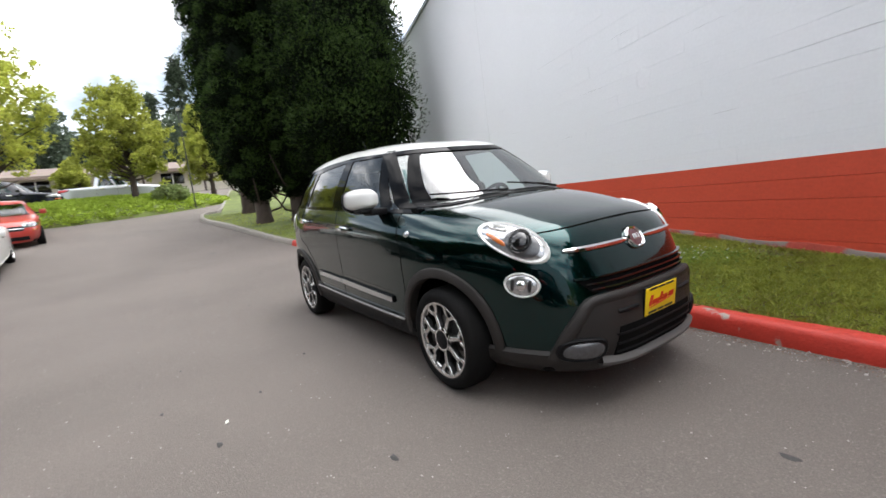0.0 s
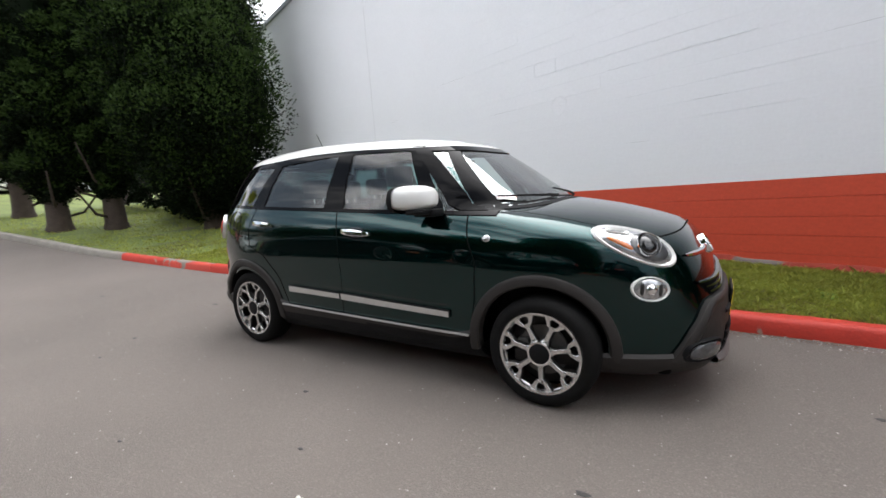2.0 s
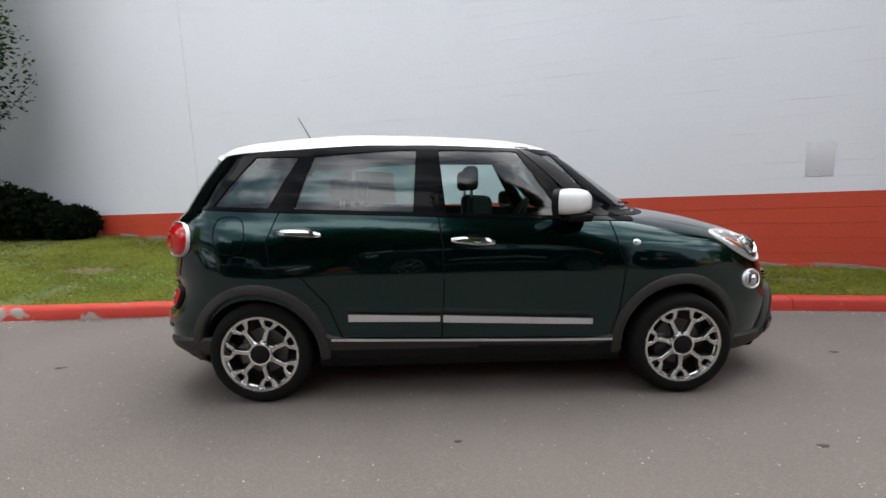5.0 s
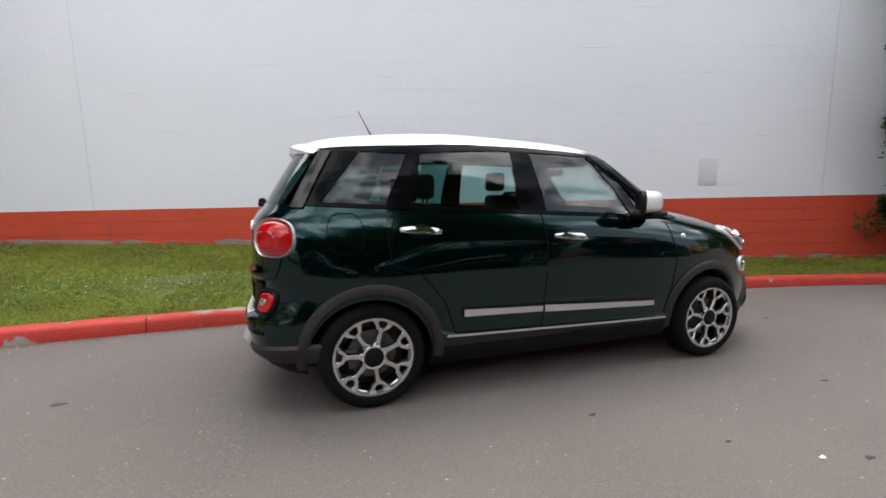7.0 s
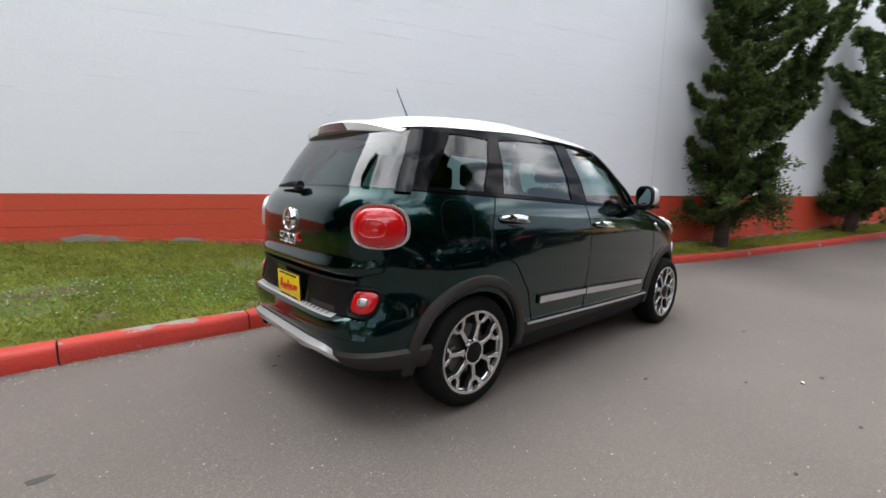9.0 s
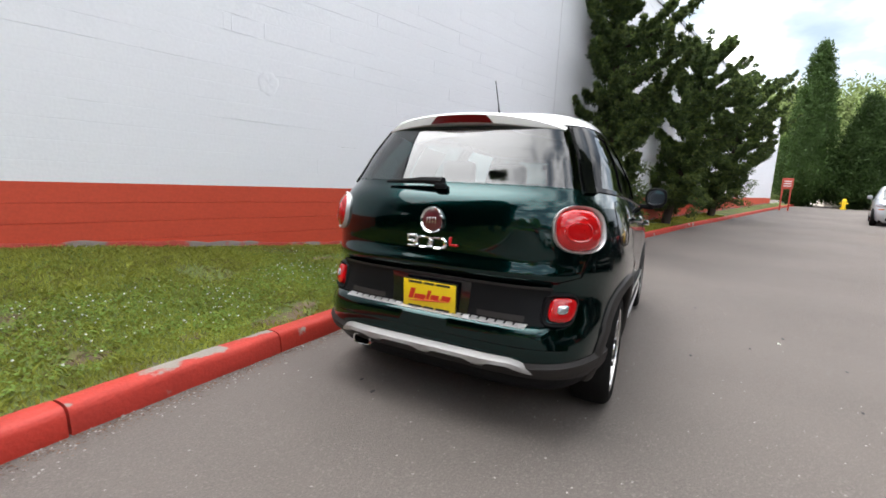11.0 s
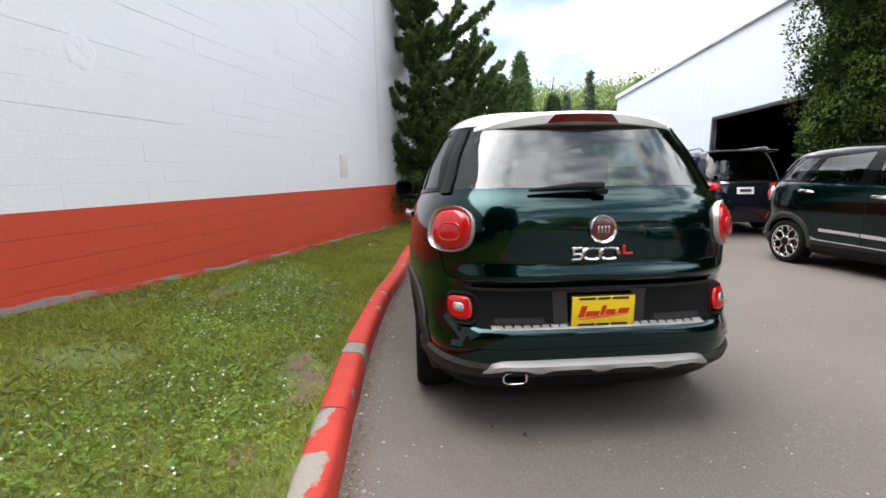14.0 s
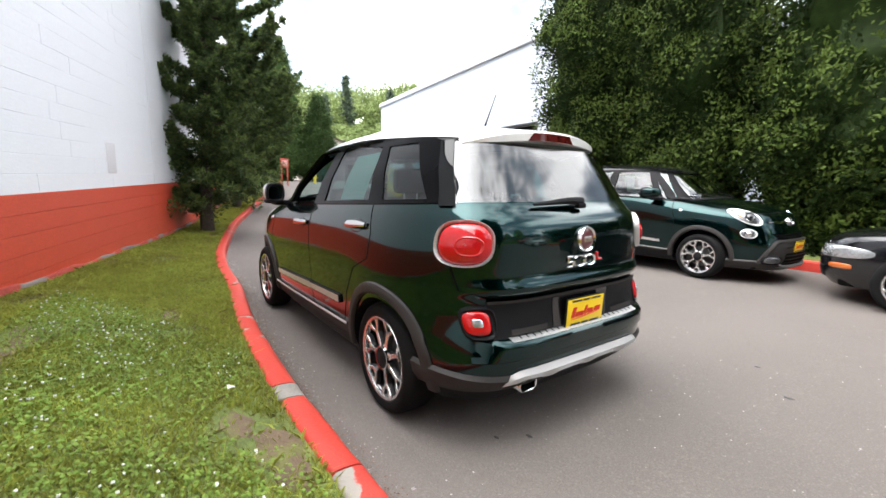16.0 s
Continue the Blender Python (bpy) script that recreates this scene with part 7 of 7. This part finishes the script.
def broadleaf(name, label, x, y, z, height, radius, seed, mat=MAPLE, low=1.2, blobs=54, per=46):
    """A spreading tree: trunk, forking limbs and a crown of leaf clumps with gaps."""
    rng = np.random.default_rng(seed)
    tree = hub(name, label, "tree", Matrix.Translation((x, y, z)))
    bm = bmesh.new()
    tube(bm, [(0, 0, -0.2), (0.05, 0, 0.6), (0, 0.05, low + 0.5), (0.05, 0, height * 0.7)], [0.2, 0.15, 0.12, 0.03], 9)
    part("trunk", bm, BARK, tree)
    cs, rs = [], []
    for k in range(blobs):
        a, t = k * 2.4, rng.uniform(0, 1)
        env = math.sin(math.pi * min(0.12 + 0.85 * t, 1)) ** 0.6 * (1.1 - 0.45 * t)
        r = radius * env * rng.uniform(0.35, 1.0)
        p = Vector((r * math.cos(a), r * math.sin(a), low + t * (height - low)))
        bm = bmesh.new()
        tube(bm, [(0, 0, low * 0.8 + t * (height - low) * 0.5), p * 0.5 + Vector((0, 0, p.z * 0.35)), p], [0.045, 0.03, 0.01], 5)
        part("limb", bm, BARK, tree)
        for q in range(7):
            # sprays fan upwards from the end of each limb
            cs.append(tuple(p + Vector(rng.normal(size=3) * radius * 0.13) + Vector((0, 0, radius * 0.05 * q))))
            rs.append(radius * 0.1 * rng.uniform(0.6, 1.3))
        cs.append(tuple(p + Vector((0, 0, radius * 0.42))))
        rs.append(radius * 0.07)
    ob = new("crown", foliage("crown", cs, rs, per, (0.17, 0.1), mat, seed, up=0.5))
    ob.parent = tree
    return tree


broadleaf("maple", "yellow-green maple on the planted island", -23.6, -2.4, GROUND(-23.6) + 0.5, 5.0, 2.1, 31, low=1.3)
broadleaf("maple", "yellow-green maple at the edge of the car park", -20.8, -7.1, GROUND(-20.8), 7.2, 2.6, 32, low=2.0)
broadleaf("maple", "yellow-green maple beyond the driveway", -29.5, 1.9, GROUND(-29.5), 5.4, 1.9, 33, low=1.2)
broadleaf("maple", "yellow-green young tree beside the low building", -31, -5.4, GROUND(-31), 2.4, 0.9, 34, low=0.5)
for k, (x, y, h, r) in enumerate([(-66, 4.5, 17.5, 4.5), (-68, 1.0, 13, 4), (-64, 8, 16, 4.5), (-70, 12, 18, 5), (-75, -11, 13, 4), (-76, -15, 9, 4), (-72, -6.5, 8.5, 4), (-74, -20, 11, 4), (-70, -2.5, 9, 4), (-78, -26, 13, 5)]):
    fir("fir", "tall dark fir behind the low building", x, y, GROUND(-70) - 0.3, h, r, 100 + k)
cs = []
while len(cs) < 1500:
    x, y = rng.uniform(-64, -54), rng.uniform(-45, 30)
    top = 12.5 + 3.5 * noise.noise(Vector((0, y * 0.16, 3))) + 2.5 * noise.noise(Vector((0, y * 0.5, 7)))
    cs.append((x, y, 6.5 + (top - 6.5) * rng.uniform(0, 1)))
belt_woods = new("tree_belt", foliage("tree_belt", cs, 1.1, 26, (0.7, 0.4), FIR, 8))
tagged(belt_woods, "dark belt of mixed trees behind the low building", "woods", kind="stuff")

# planted island, lamp post, bush, far low building
bm = bmesh.new()
rows = []
for r in (1.0, 0.97, 0.85, 0.6, 0.3, 0.02):
    rows.append([Vector((-24.0 + 3.4 * r * math.cos(a) - 0.12 * 6.5 * r * math.sin(a), -4.6 + 6.6 * r * math.sin(a), 0)) for a in [2 * math.pi * q / 40 for q in range(40)]])
for row, hh in zip(rows, (-0.1, 0.12, 0.4, 0.6, 0.68, 0.7)):
    for p in row:
        p.z = GROUND(p.x) + hh
grid(bm, rows, closed=True)
thing("planted_island", bm, TURF, "raised island planted with bright green ground cover", "planting", kind="structure")
cs = []
for k in range(2600):
    a, r = rng.uniform(0, 6.28), math.sqrt(rng.uniform(0, 1))
    x, y = -24.0 + 3.3 * r * math.cos(a) - 0.12 * 6.5 * r * math.sin(a), -4.6 + 6.5 * r * math.sin(a)
    cs.append((x, y, GROUND(x) + 0.14 + 0.58 * (1 - r**3)))
cover = new("ground_cover", foliage("ground_cover", cs, 0.2, 24, (0.12, 0.1), leaf("cover_leaf", (0.3, 0.4, 0.05), vary=0.25, spread=0.2), 9, squash=0.6))
tagged(cover, "bright green leafy ground cover on the island", "plants", kind="stuff")
shrub("bush", "rounded clipped green bush on the island", -23.0, -0.9, GROUND(-23) + 0.35, 0.85, 0.9, WOODS, 55, 160)
post = hub("street_lamp", "slim grey lamp post by the driveway", "lamp", Matrix.Translation((-22.3, 0.05, GROUND(-22.3))))
bm = bmesh.new()
tube(bm, [(0, 0, 0), (0, 0, 0.3), (0, 0, 5.0)], [0.06, 0.032, 0.026], 10)
part("pole", bm, DARK_ALLOY, post)
bm = bmesh.new()
box(bm, -0.06, 0.3, -0.07, 0.07, 4.97, 5.05, 0.02)
part("lamp_head", bm, SATIN, post)
bung = hub("bungalow", "long low building with a brown shingle roof", "building", Matrix.Translation((-38.5, -6, GROUND(-38.5) - 0.1)))
bm = bmesh.new()
box(bm, -8, 0, -26, 13, 0, 2.1)
part("wall", bm, TAN, bung, smooth=False)
bm = bmesh.new()
grid(bm, [[Vector((x, y, z)) for x, z in ((1.2, 1.75), (1.2, 1.95), (-4, 3.1), (-9, 1.95), (-9, 1.75))] for y in (-27, 14)])
part("roof", bm, ROOF_BROWN, bung, smooth=False)
for k in range(9):
    y = -24 + 4.2 * k
    bm = bmesh.new()
    box(bm, 0.0, 0.05, y, y + 1.6, 0.8, 1.7, 0.01)
    win = part("window", bm, PAINT_BLACK, bung)
    bm = bmesh.new()
    box(bm, 0.05, 0.08, y + 0.76, y + 0.84, 0.8, 1.7)
    part("mullion", bm, PAINT_WHITE, win)
    bm = bmesh.new()
    box(bm, 0.9, 1.05, y - 1.3, y - 1.15, 0, 1.8)
    part("veranda_post", bm, BARK, bung)

# ---- grass and small things on the ground ----
rng = np.random.default_rng(17)


GRID_X = np.arange(-17.9, 21, 0.15)
GRID_P = np.array([[tuple(verge_point(x, k / 20)) for k in range(21)] for x in GRID_X])
GRID_BARE = np.array([[noise.noise(Vector((x * 1.1 + 7, k * 0.15, 9.0))) for k in range(21)] for x in GRID_X])
# trodden bare spots: centre, half length, half width
BARE_SPOTS = [(0.0, 2.7, 0.5, 0.13), (0.62, 2.62, 0.3, 0.1), (-1.62, 1.5, 0.3, 0.11), (-1.25, 1.62, 0.16, 0.08), (-3.1, 2.56, 0.42, 0.12), (-4.05, 2.5, 0.3, 0.1), (0.9, 1.75, 0.2, 0.09), (-2.75, 1.75, 0.14, 0.1), (-2.2, 1.62, 0.12, 0.07), (-5.4, 2.9, 0.5, 0.15)]
for x, y, a, b in BARE_SPOTS:
    GRID_BARE += 1.1 * np.exp(-(((GRID_P[:, :, 0] - x) / a) ** 2 + ((GRID_P[:, :, 1] - y) / b) ** 2))
for x, y, a, b in BARE_SPOTS:
    bm = bmesh.new()
    rows = []
    for r in (1.0, 0.8, 0.5, 0.05):
        row = []
        for k in range(28):
            w = 2 * math.pi * k / 28
            q = r * (1 + 0.3 * noise.noise(Vector((2 * math.cos(w) + x, 2 * math.sin(w) + y, 1))) + 0.25 * noise.noise(Vector((6 * math.cos(w) + x, 6 * math.sin(w) + y, 4))))
            px, py = x + a * q * math.cos(w), y + b * q * math.sin(w)
            y0 = KERB_Y(px) + 0.16
            row.append(Vector((px, py, verge_z(px, (py - y0) / (wall_y(px) + 0.02 - y0)) + (0.007 if r < 1 else -0.01))))
        rows.append(row)
    grid(bm, rows, closed=True)
    thing("bare_soil", bm, DRY_SOIL, "trodden patch of bare brown soil in the grass", "soil", group="bare patches in the verge")
GRID_TUFT = np.array([[noise.noise(Vector((x * 0.8, k * 0.12, 3.0))) for k in range(21)] for x in GRID_X])


def on_grid(table, x, u):
    """Values of a table over the verge between its grid points."""
    fx, fu = (x - GRID_X[0]) / 0.15, u * 20
    i, j = np.clip(fx.astype(int), 0, len(GRID_X) - 2), np.clip(fu.astype(int), 0, 19)
    a, b = fx - i, fu - j
    if table.ndim == 3:
        a, b = a[:, None], b[:, None]
    return (table[i, j] * (1 - a) + table[i + 1, j] * a) * (1 - b) + (table[i, j + 1] * (1 - a) + table[i + 1, j + 1] * a) * b


def blades(name, count, x0, x1, tall, wide, mat, label, keep=None, dry=False, lean=0.6):
    """Bent grass blades of two triangles strewn over the verge, thin on bare soil."""
    x, u = rng.uniform(x0, x1, count), rng.uniform(0.0, 1.0, count)
    bare = on_grid(GRID_BARE, x, u)
    ok = (bare < 0.42) | (rng.uniform(size=count) < 0.12)
    if keep is not None:
        ok &= on_grid(GRID_TUFT, x, u) > keep
    if dry:
        ok = (bare > 0.02) & (bare < 0.6)
    x, u = x[ok], u[ok]
    n = len(x)
    p = on_grid(GRID_P, x, u) - np.array([0, 0, 0.008])
    a = rng.uniform(0, 2 * np.pi, n)
    h = tall * rng.uniform(0.45, 1.4, n)
    d = np.stack([np.cos(a), np.sin(a), 0 * a], 1) * (wide * rng.uniform(0.6, 1.4, n))[:, None]
    bend = rng.normal(size=(n, 2)) * lean * h[:, None]
    mid = p + np.stack([bend[:, 0] * 0.3, bend[:, 1] * 0.3, h * 0.6], 1)
    tip = p + np.stack([bend[:, 0], bend[:, 1], h * 0.95], 1)
    v = np.stack([p - d, p + d, mid + d * 0.7, tip, mid - d * 0.7], 1).reshape(-1, 3)
    me = bpy.data.meshes.new(name)
    me.vertices.add(len(v))
    me.vertices.foreach_set("co", v.astype(np.float32).ravel())
    me.loops.add(5 * n)
    me.loops.foreach_set("vertex_index", np.arange(5 * n, dtype=np.int32))
    me.polygons.add(n)
    me.polygons.foreach_set("loop_start", np.arange(0, 5 * n, 5, dtype=np.int32))
    me.update(calc_edges=True)
    me.materials.append(mat)
    return tagged(new(name, me), label, "grass", kind="stuff")


blades("grass_blades", 230000, -7, 7, 0.04, 0.0032, GRASS, "short rough grass on the verge")
blades("far_grass", 70000, -17, 20, 0.05, 0.006, GRASS, "short grass further along the verge")
blades("long_grass", 9000, -16, 20, 0.075, 0.004, GRASS, "tufts of longer grass on the verge", keep=0.1)
blades("dry_grass", 60000, -9, 9, 0.04, 0.003, DRY_GRASS, "pale dry grass round the bare patches", dry=True, lean=1.0)


def clover_ground(x, y):
    """How thick the clover grows: a ragged band along the middle of the verge."""
    return math.exp(-((y - 2.2 - 0.1 * math.sin(x * 1.3)) / 0.5) ** 2) * math.exp(-(max(0, abs(x + 2.0) - 2.4) / 1.2) ** 2) + 0.75 * noise.noise(Vector((x * 1.3 + 3, y * 2.2, 5.0)))


def clover_patch(name, count, size, mat, label, lift, keep, petals=6):
    vs, fs = [], []
    tries = 0
    while len(fs) < count and tries < 30 * count:
        tries += 1
        x, u = rng.uniform(-6, 3), rng.uniform(0.02, 0.9)
        p = verge_point(x, u)
        if clover_ground(x, p.y) < keep + rng.uniform(-0.4, 0.4):
            continue
        p = p + Vector((0, 0, lift * rng.uniform(0.6, 1.3)))
        s = float(size * rng.uniform(0.6, 1.3))
        n = Vector((rng.normal() * 0.35, rng.normal() * 0.35, 1)).normalized()
        e1 = n.orthogonal().normalized()
        e2 = n.cross(e1)
        i = len(vs)
        if petals == 6:
            for q in range(6):
                a = math.pi * q / 3
                vs.append(tuple(p + s * (math.cos(a) * e1 + math.sin(a) * e2) + n * (0.3 * s if q % 2 else 0)))
            fs.append(tuple(range(i, i + 6)))
        else:
            for d in (e1, e2, -e1, -e2, n * 0.9, n * -0.7):
                vs.append(tuple(p + d * s))
            for q in range(4):
                fs += [(i + q, i + (q + 1) % 4, i + 4), (i + (q + 1) % 4, i + q, i + 5)]
    me = bpy.data.meshes.new(name)
    me.from_pydata(vs, [], fs)
    me.materials.append(mat)
    return tagged(new(name, me), label, "clover", kind="stuff")


clover_patch("clover_leaves", 15000, 0.0085, CLOVER, "green clover leaves among the grass", 0.045, 0.5)
clover_patch("clover_flowers", 4200, 0.0075, PETAL, "small white clover flowers in the grass", 0.075, 0.75, 8)
TAR = material("tar_spot", (0.04, 0.038, 0.036), 0.7, vary=0.2)
for k, (x, y, r) in enumerate([(2.86, -0.25, 0.036), (-3.12, -0.2, 0.045), (-5.3, -0.6, 0.04), (0.9, -2.1, 0.03), (-2.6, -1.3, 0.03), (-9.5, -0.9, 0.2), (-0.12, -1.33, 0.022), (1.69, -1.45, 0.03), (0.37, -1.78, 0.018), (-1.97, 0.35, 0.02), (-1.88, 0.5, 0.016), (-2.3, -1.69, 0.02), (-0.6, -2.2, 0.016), (0.2, -2.35, 0.02)]):
    bm = bmesh.new()
    ring = [Vector((r * math.cos(a) * (1 + 0.25 * math.sin(3 * a + k)), r * 0.6 * math.sin(a) * (1 + 0.2 * math.cos(2 * a)), 0)) for a in [2 * math.pi * q / 16 for q in range(16)]]
    grid(bm, [[p * 1.0 for p in ring], [p * 0.7 + Vector((0, 0, 0.004)) for p in ring], [p * 0.05 + Vector((0, 0, 0.005)) for p in ring]], closed=True)
    thing("tar_spot", bm, TAR, "dark tar spot on the asphalt", "stain", group="tar spots", at=Matrix.Translation((x, y, GROUND(x) + 0.002)) @ Matrix.Rotation(0.022, 4, "Y"))
vs, fs = [], []
for k in range(2600):
    if k % 2:
        x, y = rng.uniform(-6, 5), rng.uniform(-4.2, 1.0)
    else:
        x = rng.uniform(-5, 6)
        y = KERB_Y(x) - abs(rng.normal()) * 0.09
    s = rng.uniform(0.002, 0.0055) if k % 60 else 0.01
    i = len(vs)
    z = GROUND(x)
    vs += [(x - s, y - s, z), (x + s, y - s * 0.7, z), (x + s * 0.7, y + s, z), (x - s * 0.8, y + s, z), (x, y, z + s)]
    fs += [(i, i + 1, i + 4), (i + 1, i + 2, i + 4), (i + 2, i + 3, i + 4), (i + 3, i, i + 4)]
me = bpy.data.meshes.new("grit")
me.from_pydata(vs, [], fs)
me.materials.append(material("grit_stone", (0.3, 0.28, 0.26), 0.9, vary=0.3, spread=0.6))
tagged(new("grit", me), "loose pale grit and crumbs on the asphalt", "grit", kind="stuff")
bm = bmesh.new()
grid(bm, [[Vector((0.014 * i, 0.012 * j, 0.008 * math.sin(i * 1.7 + j))) for i in range(4)] for j in range(4)])
thing("litter_scrap", bm, PETAL, "small crumpled white paper scrap on the grass", "litter", at=Matrix.Translation((-0.9, 1.56, GROUND(-0.9) + 0.17)))
bm = bmesh.new()
grid(bm, [[Vector((0.012 * i, 0.01 * j, 0.006 * math.sin(i * 2.1 + j))) for i in range(4)] for j in range(3)])
thing("litter_scrap", bm, PETAL, "small white paper scrap lying on the asphalt", "litter", at=Matrix.Translation((0.65, -2.04, GROUND(0.65) + 0.007)))

# fallen brown crumbs gathered in the gutter along the kerb
vs, fs = [], []
for k in range(5000):
    x = rng.uniform(-4.5, 3.0)
    y = KERB_Y(x) - 0.01 - abs(rng.normal()) * 0.055
    s, a = rng.uniform(0.002, 0.0075), rng.uniform(0, 6.28)
    c, d = s * math.cos(a), s * math.sin(a)
    z = GROUND(x) + 0.002
    i = len(vs)
    vs += [(x - c, y - d, z), (x + d * 0.5, y - c * 0.5, z + s * 0.5), (x + c, y + d, z + s * 0.2), (x - d * 0.5, y + c * 0.5, z + s * 0.6)]
    fs.append((i, i + 1, i + 2, i + 3))
me = bpy.data.meshes.new("leaf_litter")
me.from_pydata(vs, [], fs)
me.materials.append(material("dead_leaf", (0.17, 0.095, 0.06), 0.9, vary=0.4, spread=0.8))
tagged(new("leaf_litter", me), "brown leaf crumbs gathered in the gutter", "litter", kind="stuff")
